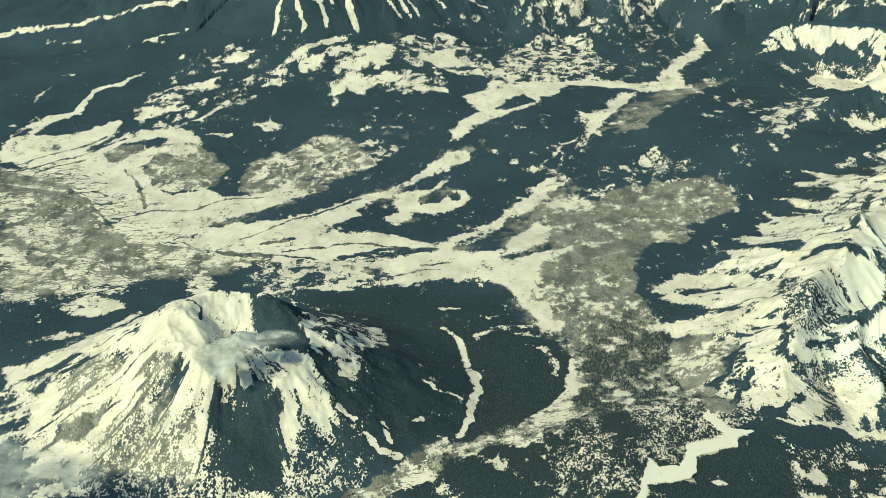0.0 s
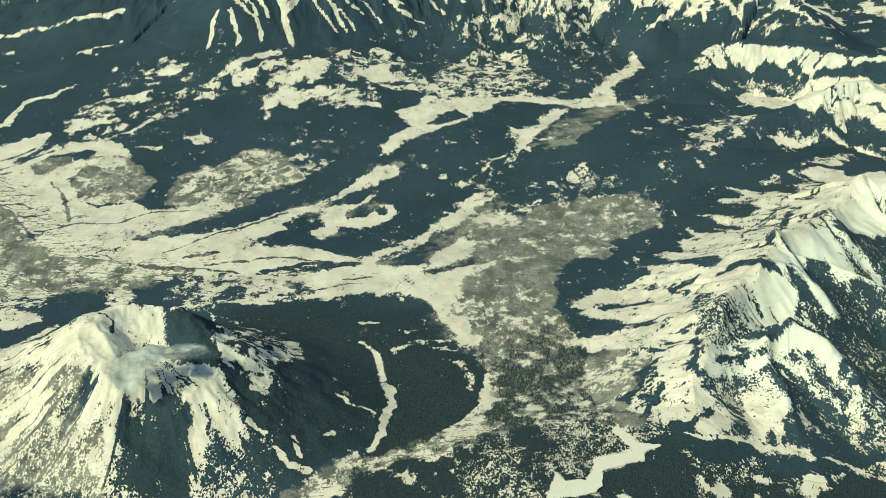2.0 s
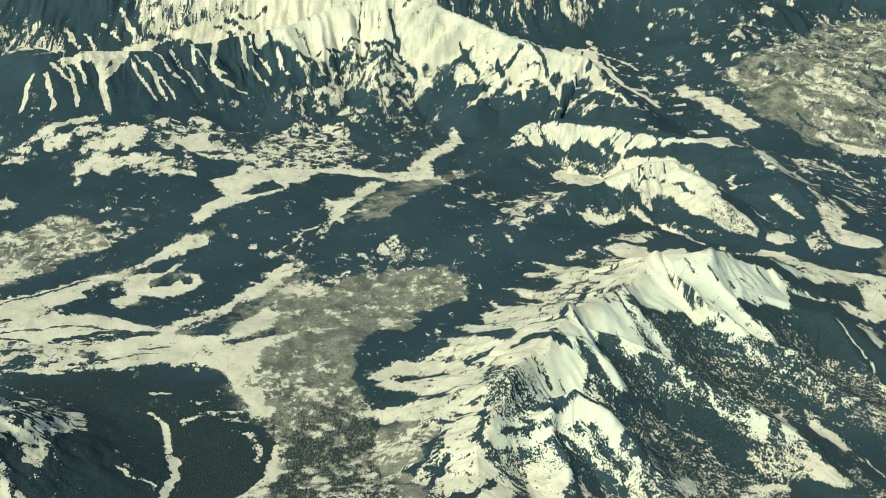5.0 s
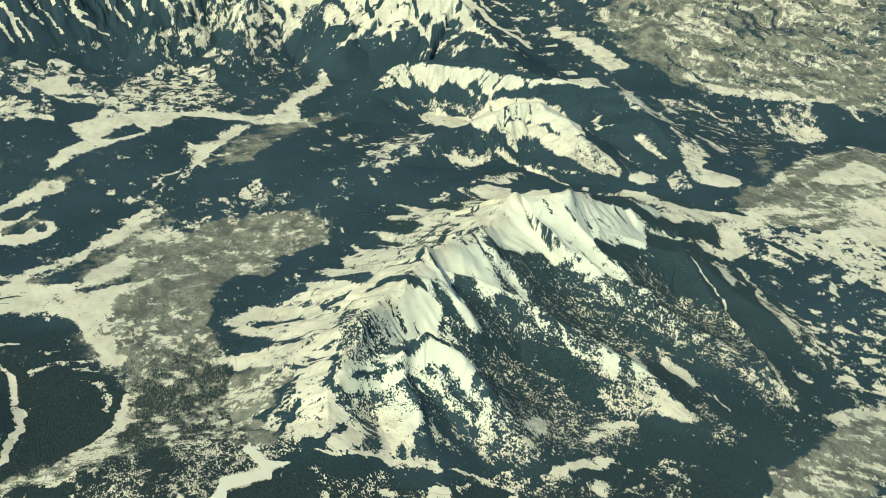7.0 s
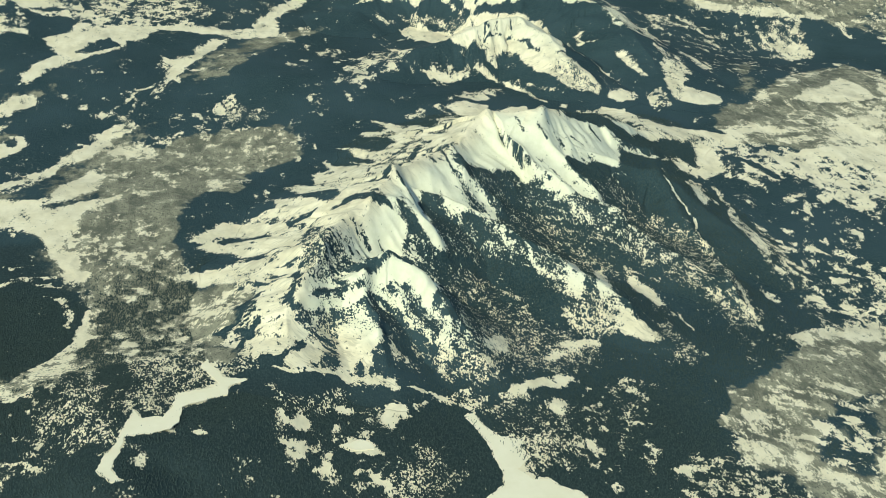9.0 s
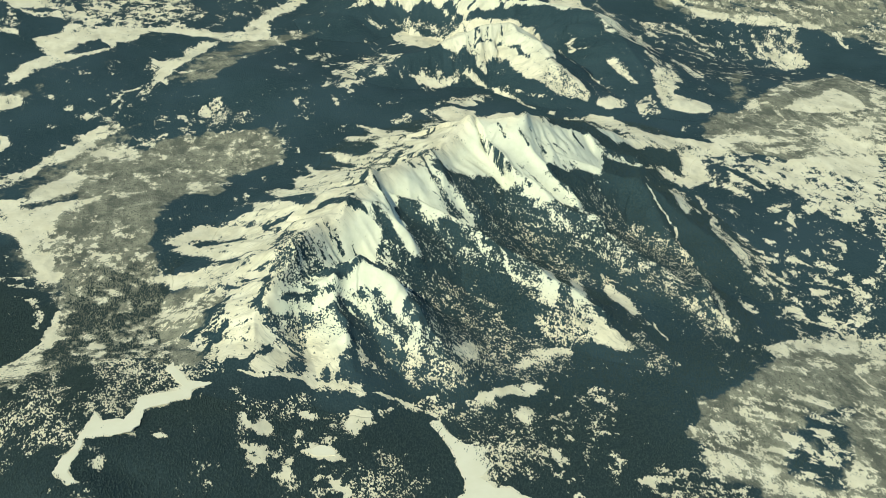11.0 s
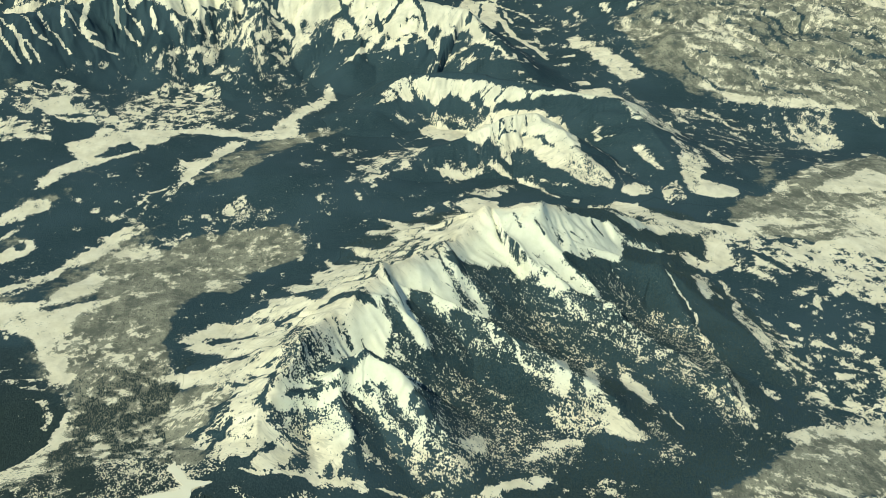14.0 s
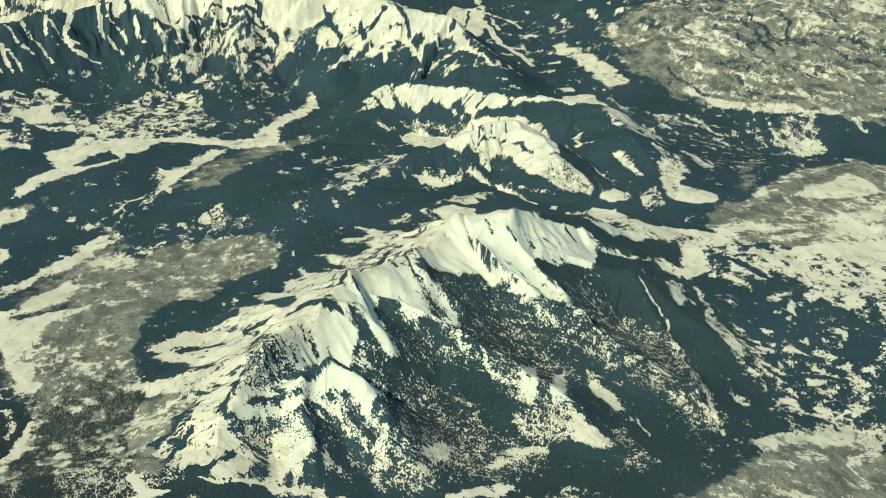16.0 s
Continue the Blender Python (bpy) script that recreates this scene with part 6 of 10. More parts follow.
    c.strip([(-188, 2095), (-150, 2111), (-123, 2121), (-142, 2163)], 3.2, value=0.4, ragged=0.3)  # snowy track
    c.strip([(-339, 2062), (-315, 2106), (-285, 2104)], 3.2, value=0.4, ragged=0.3)  # snowy track
    c.patch([(-121, 1841), (-139, 1868), (-119, 1923), (-88, 1941), (-98, 1973), (-85, 2006), (-33, 2058), (6, 2087), (48, 2040), (49, 1945), (20, 1889), (-34, 1827), (-86, 1843)], value=-0.95, ragged=0.55, soft_edge=6)  # oxbow wood
    c.patch([(-110, 1912), (-88, 1938), (-98, 1973), (-85, 2006), (-61, 2015), (-33, 2027), (-4, 2066), (6, 2082), (-4, 2050), (-29, 2004), (-52, 1983), (-47, 1967), (-15, 1970), (4, 2014), (24, 2025), (32, 2001), (24, 1964), (3, 1943), (-24, 1931), (-52, 1937), (-70, 1914), (-82, 1873), (-96, 1877)], value=0.85, ragged=0.5, soft_edge=6)  # oxbow
    c.patch([(-1, 2001), (12, 2014), (21, 1997), (11, 1976), (0, 1984)], value=-0.8, ragged=0.2, soft_edge=3)  # oxbow isle
    c.patch([(-99, 2006), (-71, 2040), (-33, 2102), (-3, 2134), (18, 2167), (43, 2179), (27, 2147), (-4, 2103), (-42, 2068), (-89, 2016)], value=0.85, ragged=0.5, soft_edge=6)  # river arm
    c.patch([(4, 2238), (10, 2287), (27, 2331), (65, 2371), (77, 2346), (41, 2292), (25, 2262)], value=0.85, ragged=0.5, soft_edge=6)  # clearing
    c.patch([(0, 1801), (44, 1811), (72, 1865), (102, 1925), (134, 1984), (155, 2021), (168, 1998), (141, 1962), (111, 1913), (91, 1879), (61, 1811), (26, 1783)], value=0.85, ragged=0.5, soft_edge=6)  # river arm
    c.patch([(-355, 2339), (-333, 2323), (-307, 2335), (-288, 2300), (-324, 2291)], value=0.7, ragged=0.7, soft_edge=5)  # clearing
    c.patch([(-163, 2304), (-147, 2293), (-151, 2278), (-162, 2287)], value=0.7, ragged=0.7, soft_edge=5)  # clearing
    c.patch([(-131, 2300), (-105, 2303), (-84, 2297), (-105, 2288)], value=0.7, ragged=0.7, soft_edge=5)  # clearing
    c.patch([(0, 1787), (50, 1772), (82, 1740), (113, 1710), (139, 1681), (125, 1657), (132, 1593), (137, 1528), (118, 1517), (100, 1579), (80, 1632), (54, 1668), (-2, 1685), (-66, 1664), (-91, 1705), (-133, 1723), (-84, 1747)], value=0.85, ragged=0.5, soft_edge=6)  # flood plain
    c.strip([(-46, 1720), (-9, 1734), (24, 1737), (64, 1711), (94, 1667)], 4, value=-0.75, ragged=0.4)  # creek
    c.strip([(-1, 1748), (41, 1748), (73, 1727)], 5, value=-0.75, ragged=0.4)  # creek
    c.strip([(-132, 1704), (-91, 1686), (-50, 1700), (-18, 1706)], 4, value=-0.75, ragged=0.4)  # creek
    c.patch([(70, 1747), (95, 1804), (130, 1876), (156, 1872), (159, 1805), (126, 1770), (100, 1756)], value=0.85, ragged=0.5, soft_edge=6)  # meadow
    c.patch([(66, 1752), (87, 1817), (108, 1878), (146, 1911), (131, 1881), (100, 1816), (79, 1759)], value=-0.95, ragged=0.55, soft_edge=6)  # wooded bank
    c.patch([(-448, 2997), (-312, 2825), (-235, 2876), (-200, 3429), (-102, 3478), (15, 3507), (145, 3061), (237, 3038), (209, 2938), (106, 2900), (8, 2827), (-171, 2674), (-280, 2646), (-385, 2605)], value=-1.1, ragged=0.4, soft_edge=8)  # range woods
    c.patch([(-454, 3037), (-438, 3403), (-303, 2852), (-299, 3418), (-203, 3463), (-103, 3498), (-118, 3513), (-189, 3594), (-544, 3568)], value=-0.9, ragged=0.4, soft_edge=8)  # range woods
    c.mixed([(-451, 3019), (-363, 2931), (-369, 3414), (-332, 3460), (-389, 3473), (-527, 3449)], value=0.1, size=8, swing=0.9, stretch=4, turn=1.4, soft_edge=6, seed=1169)  # gullied slope
    c.patch([(-312, 2830), (-247, 2876), (-214, 3416), (-102, 3481), (-117, 3496), (-59, 3506), (15, 3539), (74, 3574), (135, 3625), (291, 3663), (522, 3749), (488, 3165), (442, 3096), (396, 3112), (376, 3115), (333, 3082), (277, 3038), (237, 3038), (211, 3052), (159, 3104), (145, 3063), (132, 3048), (106, 3058), (67, 3510), (45, 3508), (35, 3016), (15, 3040), (-43, 3463), (-101, 3468), (-143, 3425), (-154, 2908), (-209, 2851), (-266, 2831)], value=0.85, ragged=0.3, soft_edge=7)  # summit snow
    c.patch([(505, 3737), (640, 3761), (589, 3184), (613, 3151), (792, 3738), (721, 3110), (758, 3042), (788, 3023), (1026, 3704), (1080, 3682), (1111, 3665), (1104, 3568), (924, 2936), (871, 2944), (829, 2941), (795, 2933), (777, 2947), (716, 2938), (669, 2938), (644, 2948), (642, 3012), (628, 3039), (614, 3085), (587, 3030), (547, 3037), (511, 3025), (500, 2996), (492, 3031), (452, 3048), (412, 3050), (389, 3107), (405, 3146), (450, 3196)], value=0.85, ragged=0.3, soft_edge=7)  # summit snow
    c.patch([(-189, 3594), (-120, 3560), (-31, 3553), (7, 3542), (-103, 3501), (-145, 3476), (-176, 3499)], value=0.1, ragged=0.6, soft_edge=8)  # crest snow
    c.strip([(-206, 2879), (-206, 2817), (-203, 2778), (-187, 2731), (-179, 2698), (-160, 2677)], 15, value=0.8, ragged=0.45)  # snow gully
    c.strip([(-306, 2823), (-286, 2796), (-265, 2770), (-250, 2735), (-247, 2701)], 9, value=0.8, ragged=0.45)  # snow gully
    c.strip([(-319, 2784), (-308, 2742), (-293, 2712), (-293, 2683), (-304, 2654)], 9, value=0.8, ragged=0.45)  # snow gully
    c.strip([(-342, 2785), (-350, 2755), (-350, 2712), (-356, 2671)], 8, value=0.8, ragged=0.45)  # snow gully
    c.strip([(-153, 2897), (-125, 2833), (-105, 2801), (-92, 2782)], 8, value=0.8, ragged=0.45)  # snow gully
    c.strip([(-122, 2894), (-88, 2829), (-69, 2794)], 8, value=0.8, ragged=0.45)  # snow gully
    c.strip([(-71, 2966), (-44, 2918), (-12, 2887), (7, 2853)], 10, value=0.8, ragged=0.45)  # snow gully
    c.strip([(-16, 2995), (17, 2944), (56, 2911), (100, 2907)], 8, value=0.8, ragged=0.45)  # snow gully
    c.strip([(45, 3511), (93, 3020), (119, 2979), (151, 2940)], 10, value=0.8, ragged=0.45)  # snow gully
    c.strip([(106, 3050), (145, 3013), (158, 2978)], 8, value=0.8, ragged=0.45)  # snow gully
    c.strip([(171, 3055), (184, 2998), (199, 2967)], 8, value=0.8, ragged=0.45)  # snow gully
    c.strip([(28, 3028), (23, 2954), (36, 2937), (55, 2940)], 11, value=0.8, ragged=0.45)  # snow gully
    c.strip([(-267, 2844), (-247, 2813), (-238, 2781)], 8, value=0.8, ragged=0.45)  # snow gully
    c.strip([(-233, 2861), (-213, 2824)], 9, value=0.8, ragged=0.45)  # snow gully
    c.strip([(-166, 2908), (-185, 2843), (-199, 2801)], 10, value=0.8, ragged=0.45)  # snow gully
    c.strip([(-288, 2823), (-269, 2807), (-263, 2784)], 7, value=0.8, ragged=0.45)  # snow gully
    c.strip([(-100, 2929), (-67, 2881), (-30, 2863)], 7, value=0.8, ragged=0.45)  # snow gully
    c.strip([(-71, 3451), (-14, 2943), (12, 2916)], 7, value=0.8, ragged=0.45)  # snow gully
    c.strip([(-182, 2879), (-194, 2818)], 8, value=0.8, ragged=0.45)  # snow gully
    c.strip([(-142, 2912), (-102, 2860), (-65, 2832), (-51, 2801)], 6, value=0.8, ragged=0.45)  # snow gully
    c.strip([(211, 3045), (223, 3017), (242, 2985)], 8, value=0.8, ragged=0.45)  # snow gully
    c.strip([(-317, 3458), (-293, 3424), (-219, 2896)], 7, value=0.8, ragged=0.45)  # snow gully
    c.strip([(-359, 3453), (-327, 3409)], 7, value=0.8, ragged=0.45)  # snow gully
    c.strip([(-277, 3497), (-247, 3474), (-227, 3437)], 7, value=0.8, ragged=0.45)  # snow gully
    c.strip([(-237, 3543), (-213, 3512), (-192, 3471)], 9, value=0.8, ragged=0.45)  # snow gully
    c.strip([(387, 3080), (420, 2990), (475, 2990), (494, 2977)], 9, value=0.8, ragged=0.45)  # snow gully
    c.strip([(452, 3041), (489, 2996), (528, 2982)], 9, value=0.8, ragged=0.45)  # snow gully
    c.strip([(509, 3063), (506, 2999), (522, 2987)], 10, value=0.8, ragged=0.45)  # snow gully
    c.strip([(374, 3084), (405, 2968), (445, 2956), (487, 2962)], 8, value=0.8, ragged=0.45)  # snow gully
    c.strip([(345, 3046), (302, 2992), (273, 2937)], 9, value=0.8, ragged=0.45)  # snow gully
    c.strip([(373, 3065), (337, 3022), (315, 2981)], 8, value=0.8, ragged=0.45)  # snow gully
    c.strip([(1095, 3567), (1089, 3300), (1126, 3154), (1135, 3096)], 15, value=0.8, ragged=0.45)  # snow gully
    c.strip([(717, 2945), (668, 2928), (625, 2901)], 12, value=0.8, ragged=0.45)  # snow gully
    c.strip([(762, 2936), (707, 2920)], 12, value=0.8, ragged=0.45)  # snow gully
    c.strip([(789, 2938), (815, 2888)], 11, value=0.8, ragged=0.45)  # snow gully
    c.strip([(901, 2956), (943, 2893), (972, 2867)], 11, value=0.8, ragged=0.45)  # snow gully
    c.strip([(644, 2948), (617, 2945), (603, 2932)], 12, value=0.8, ragged=0.45)  # snow gully
    c.strip([(741, 2930), (742, 2890)], 10, value=0.8, ragged=0.45)  # snow gully
    c.strip([(843, 2939), (882, 2918)], 8, value=0.8, ragged=0.45)  # snow gully
    c.strip([(1116, 3653), (1167, 3587), (1184, 3470)], 10, value=0.8, ragged=0.45)  # snow gully
    c.strip([(1121, 3603), (1115, 3456)], 10, value=0.8, ragged=0.45)  # snow gully
    c.patch([(593, 3027), (635, 3034), (644, 2948), (607, 2969), (586, 2992)], value=0.5, ragged=0.6, soft_edge=6)  # snow chute
    c.patch([(525, 3025), (588, 3043), (583, 2999), (543, 2992), (516, 2997)], value=-0.15, ragged=0.8, soft_edge=8)  # rocky spur
    c.strip([(402, 3100), (438, 3039), (479, 3036), (496, 2997)], 9, value=-0.8, ragged=0.45)  # rock rib
    c.strip([(389, 3103), (398, 3049), (419, 2972)], 9, value=-0.8, ragged=0.45)  # rock rib
    c.strip([(449, 3188), (456, 3099), (461, 3073)], 7.5, value=-0.8, ragged=0.45)  # rock rib
    c.strip([(614, 3091), (621, 3038), (644, 2998)], 10.5, value=-0.8, ragged=0.45)  # rock rib
    c.strip([(782, 3027), (800, 2968), (799, 2937)], 9, value=-0.8, ragged=0.45)  # rock rib
    c.strip([(44, 3555), (105, 3516), (158, 3060), (211, 3031), (248, 3038)], 9, value=-0.8, ragged=0.45)  # rock rib
    c.strip([(7, 3533), (60, 3507), (119, 3046)], 9, value=-0.8, ragged=0.45)  # rock rib
    c.strip([(376, 3115), (319, 3077), (264, 3047)], 7.5, value=-0.8, ragged=0.45)  # rock rib
    c.strip([(756, 3034), (725, 3004), (701, 2975)], 7.5, value=-0.8, ragged=0.45)  # rock rib
    c.strip([(1067, 3663), (908, 2960)], 7.5, value=-0.8, ragged=0.45)  # rock rib
    c.strip([(479, 3036), (454, 3071), (413, 3075)], 7.5, value=-0.8, ragged=0.45)  # rock rib
    c.strip([(693, 3015), (697, 2954)], 10.5, value=-0.8, ragged=0.45)  # rock rib
    c.strip([(151, 3595), (105, 3565), (44, 3550)], 9, value=-0.8, ragged=0.45)  # rock rib
    c.mixed([(260, 2927), (318, 3048), (386, 3064), (448, 2998), (508, 2985), (473, 2965), (391, 2944), (342, 2977), (285, 2911)], value=-0.05, size=9, swing=0.9, stretch=3, turn=0.9, soft_edge=6, seed=1589)  # gullied spur
    c.patch([(264, 1484), (303, 1575), (362, 1690), (411, 1793), (483, 1879), (523, 1942), (567, 2036), (608, 2066), (704, 2017), (636, 1812), (571, 1675), (501, 1586), (455, 1571), (408, 1428), (380, 1363), (335, 1284), (305, 1385)], value=-0.9, ragged=0.3, soft_edge=5)  # apron woods
    c.patch([(592, 2052), (625, 2042), (661, 2015), (686, 1869), (640, 1842), (616, 1864), (595, 1925), (564, 1998), (574, 2010), (602, 2002), (619, 2012), (605, 2037)], value=0.7, ragged=0.4, soft_edge=5, vein=0.3)  # snow apron
    c.patch([(510, 1952), (556, 1900), (580, 1862), (595, 1884), (633, 1858), (640, 1842), (590, 1788), (553, 1610), (556, 1836), (538, 1891), (522, 1925)], value=0.7, ragged=0.4, soft_edge=5, vein=0.3)  # snow apron
    c.patch([(492, 1882), (517, 1851), (541, 1820), (528, 1880), (550, 1814), (571, 1758), (527, 1617), (505, 1639), (480, 1813), (468, 1836), (499, 1841)], value=0.7, ragged=0.4, soft_edge=5, vein=0.3)  # snow apron
    c.patch([(468, 1831), (504, 1775), (531, 1683), (491, 1610), (468, 1614), (450, 1655), (420, 1781), (437, 1787), (461, 1753)], value=0.7, ragged=0.4, soft_edge=5, vein=0.3)  # snow apron
    c.patch([(398, 1721), (419, 1703), (449, 1610), (463, 1582), (440, 1585), (410, 1594), (378, 1641), (350, 1673), (374, 1681), (394, 1686)], value=0.7, ragged=0.4, soft_edge=5, vein=0.3)  # snow apron
    c.patch([(304, 1640), (339, 1648), (378, 1637), (410, 1600), (402, 1562), (356, 1594), (324, 1624)], value=0.7, ragged=0.4, soft_edge=5, vein=0.3)  # snow apron
    c.patch([(274, 1589), (302, 1604), (340, 1589), (379, 1573), (409, 1554), (401, 1440), (350, 1510), (311, 1568)], value=0.7, ragged=0.4, soft_edge=5, vein=0.3)  # snow apron
    c.patch([(256, 1502), (291, 1516), (328, 1507), (380, 1472), (405, 1436), (391, 1387), (377, 1343), (338, 1417), (301, 1463)], value=0.7, ragged=0.4, soft_edge=5, vein=0.3)  # snow apron
    c.patch([(639, 1834), (571, 1675), (534, 1607), (501, 1586), (469, 1548), (446, 1520), (420, 1488), (408, 1428), (391, 1397), (381, 1342), (359, 1416), (372, 1493), (402, 1562), (440, 1585), (472, 1607), (505, 1642), (556, 1786), (601, 1804)], value=0.7, ragged=0.4, soft_edge=5, vein=0.3)  # snow apron
    c.patch([(377, 1368), (374, 1312), (361, 1296), (412, 1300), (431, 1298), (424, 1268), (405, 1270), (392, 1243), (383, 1222), (367, 1233), (345, 1259), (322, 1291), (335, 1316), (344, 1332), (320, 1356), (332, 1401)], value=0.7, ragged=0.4, soft_edge=5, vein=0.3)  # snow apron
    c.strip([(526, 1611), (496, 1626), (472, 1601), (456, 1590)], 3.5, value=-0.25, ragged=0.5)  # drift edge
    c.strip([(641, 1851), (602, 1816), (566, 1797), (534, 1724)], 4, value=-0.25, ragged=0.5)  # drift edge
    c.strip([(440, 1589), (410, 1597), (378, 1631), (351, 1653)], 5, value=-0.25, ragged=0.5)  # drift edge
    c.strip([(424, 1552), (394, 1557), (364, 1555), (333, 1582)], 4, value=-0.25, ragged=0.5)  # drift edge
    c.strip([(409, 1464), (380, 1497), (350, 1500), (328, 1519)], 4.5, value=-0.25, ragged=0.5)  # drift edge
    c.strip([(401, 1427), (373, 1443), (344, 1460)], 4, value=-0.25, ragged=0.5)  # drift edge
    c.strip([(391, 1387), (366, 1401), (338, 1434)], 4, value=-0.25, ragged=0.5)  # drift edge
    c.strip([(377, 1331), (361, 1328), (348, 1329)], 5, value=-0.25, ragged=0.5)  # drift edge
    c.strip([(625, 1793), (571, 1675), (541, 1600)], 3.5, value=-0.25, ragged=0.5)  # drift edge
    c.strip([(367, 1300), (354, 1289), (342, 1287)], 4, value=-0.25, ragged=0.5)  # drift edge
    c.patch([(633, 1785), (670, 1683), (747, 1692), (794, 1632), (860, 1632), (934, 1724), (884, 1529), (834, 1513), (740, 1445), (672, 1482), (611, 1474), (599, 1562), (571, 1592)], value=-0.55, ragged=0.3, soft_edge=6)  # wooded flank
    c.patch([(625, 1793), (662, 1749), (696, 1864), (720, 1799), (732, 1796), (737, 1768), (752, 1727), (770, 1687), (783, 1668), (799, 1642), (788, 1643), (775, 1664), (756, 1695), (741, 1707), (708, 1717), (686, 1682), (670, 1687), (653, 1682)], value=0.85, ragged=0.3, soft_edge=4.5)  # summit slab
    c.patch([(732, 1796), (764, 1800), (861, 2093), (802, 1776), (800, 1741), (820, 1726), (831, 1716), (808, 1707), (792, 1693), (811, 1677), (829, 1661), (833, 1647), (814, 1614), (794, 1635), (782, 1661), (764, 1701), (749, 1735), (737, 1768)], value=0.85, ragged=0.3, soft_edge=4.5)  # summit slab
    c.patch([(803, 1779), (857, 1822), (906, 1833), (930, 1833), (938, 1810), (943, 1784), (925, 1724), (900, 1728), (875, 1735), (858, 1739), (866, 1714), (847, 1708), (828, 1724), (817, 1734), (802, 1749)], value=0.85, ragged=0.3, soft_edge=4.5)  # summit slab
    c.patch([(929, 1831), (949, 1835), (966, 1808), (995, 1809), (969, 1801), (946, 1804)], value=0.5, ragged=0.4, soft_edge=4)  # summit slab
    c.strip([(792, 1691), (827, 1674), (861, 1635), (868, 1568), (874, 1541), (875, 1518)], 9, value=0.6, ragged=0.4)  # snow chute
    c.patch([(810, 1611), (825, 1606), (838, 1588), (845, 1566), (818, 1589)], value=0.5, ragged=0.5, soft_edge=3)  # snow patch
    c.patch([(536, 1590), (552, 1598), (615, 1779), (631, 1766), (650, 1628), (670, 1521), (657, 1537), (639, 1549), (627, 1539), (618, 1560), (601, 1579), (586, 1586), (583, 1573), (565, 1535), (553, 1566)], value=0.85, ragged=0.3, soft_edge=4.5)  # ridge snow
    c.patch([(631, 1733), (656, 1648), (675, 1635), (692, 1611), (699, 1594), (677, 1516), (671, 1527), (678, 1600), (661, 1619), (641, 1653)], value=0.85, ragged=0.3, soft_edge=4.5)  # ridge snow
    c.patch([(559, 1552), (580, 1545), (589, 1512), (597, 1481), (600, 1472), (590, 1469), (579, 1488), (566, 1508)], value=0.85, ragged=0.3, soft_edge=4.5)  # snow finger
    c.strip([(732, 1792), (739, 1766), (753, 1723), (773, 1681), (793, 1652)], 3.84, value=-0.15, ragged=0.45)  # rock rib
    c.strip([(805, 1769), (818, 1765), (827, 1742), (837, 1725)], 4.2, value=-0.15, ragged=0.45)  # rock rib
    c.strip([(630, 1746), (647, 1636), (664, 1615), (677, 1593)], 4.8, value=-0.15, ragged=0.45)  # rock rib
    c.strip([(552, 1595), (561, 1564), (569, 1538)], 4.2, value=-0.15, ragged=0.45)  # rock rib
    c.strip([(905, 1827), (916, 1794)], 4.2, value=-0.15, ragged=0.45)  # rock rib
    c.strip([(650, 1633), (655, 1607), (662, 1595)], 3.6, value=-0.15, ragged=0.45)  # rock rib
    c.strip([(793, 1751), (803, 1731)], 4.8, value=-0.15, ragged=0.45)  # rock rib
    c.strip([(830, 1754), (835, 1736)], 4.8, value=-0.15, ragged=0.45)  # rock rib
    c.strip([(768, 1779), (773, 1752)], 4.8, value=-0.15, ragged=0.45)  # rock rib
    c.strip([(649, 1714), (681, 1649), (689, 1618)], 3.6, value=-0.15, ragged=0.45)  # rock rib
    c.strip([(860, 1770), (874, 1754)], 3.84, value=-0.15, ragged=0.45)  # rock rib
    c.strip([(570, 1666), (613, 1762), (660, 1767)], 3.84, value=-0.15, ragged=0.45)  # rock rib
    c.strip([(536, 1590), (511, 1618)], 3.6, value=-0.15, ragged=0.45)  # rock rib
    c.patch([(580, 1568), (602, 1595), (621, 1558), (630, 1536), (600, 1506), (592, 1532)], value=-0.7, ragged=0.6, soft_edge=4)  # rocky wood
    c.patch([(631, 1540), (642, 1549), (660, 1533), (669, 1514), (647, 1512)], value=-0.6, ragged=0.6, soft_edge=4)  # rocky wood
    c.patch([(401, 1427), (432, 1548), (486, 1577), (527, 1522), (562, 1501), (595, 1465), (590, 1417), (566, 1267), (478, 1211), (392, 1224), (374, 1312), (380, 1363)], value=-0.55, ragged=0.3, soft_edge=5)  # rocky face
    c.mixed([(401, 1427), (431, 1537), (451, 1446), (470, 1421), (451, 1374), (437, 1358), (417, 1358), (408, 1395)], value=0.0, size=5, stretch=5, turn=-1.0, swing=0.9, soft_edge=4, seed=1925)  # cirque cliff
    c.patch([(431, 1531), (455, 1560), (484, 1549), (505, 1520), (527, 1517), (544, 1503), (550, 1490), (531, 1481), (509, 1384), (497, 1456), (490, 1469), (482, 1443), (474, 1423), (460, 1423), (450, 1436), (444, 1449)], value=0.85, ragged=0.3, soft_edge=4.5)  # cirque snow
    c.mixed([(509, 1378), (550, 1489), (568, 1490), (595, 1465), (571, 1445), (536, 1453)], value=-0.05, size=5, stretch=4, turn=-1.0, swing=0.8, soft_edge=4, seed=1939)  # streaked rock
    c.patch([(381, 1324), (391, 1342), (401, 1398), (414, 1361), (435, 1358), (414, 1350), (404, 1341), (397, 1324)], value=0.85, ragged=0.3, soft_edge=4.5)  # cirque snow
    c.patch([(448, 1382), (474, 1358), (498, 1368), (509, 1373), (522, 1365), (535, 1360), (548, 1351), (570, 1429), (584, 1424), (564, 1348), (550, 1339), (547, 1344), (534, 1351), (518, 1359), (498, 1362), (474, 1354), (450, 1360)], value=0.85, ragged=0.3, soft_edge=4.5)  # snow shelf
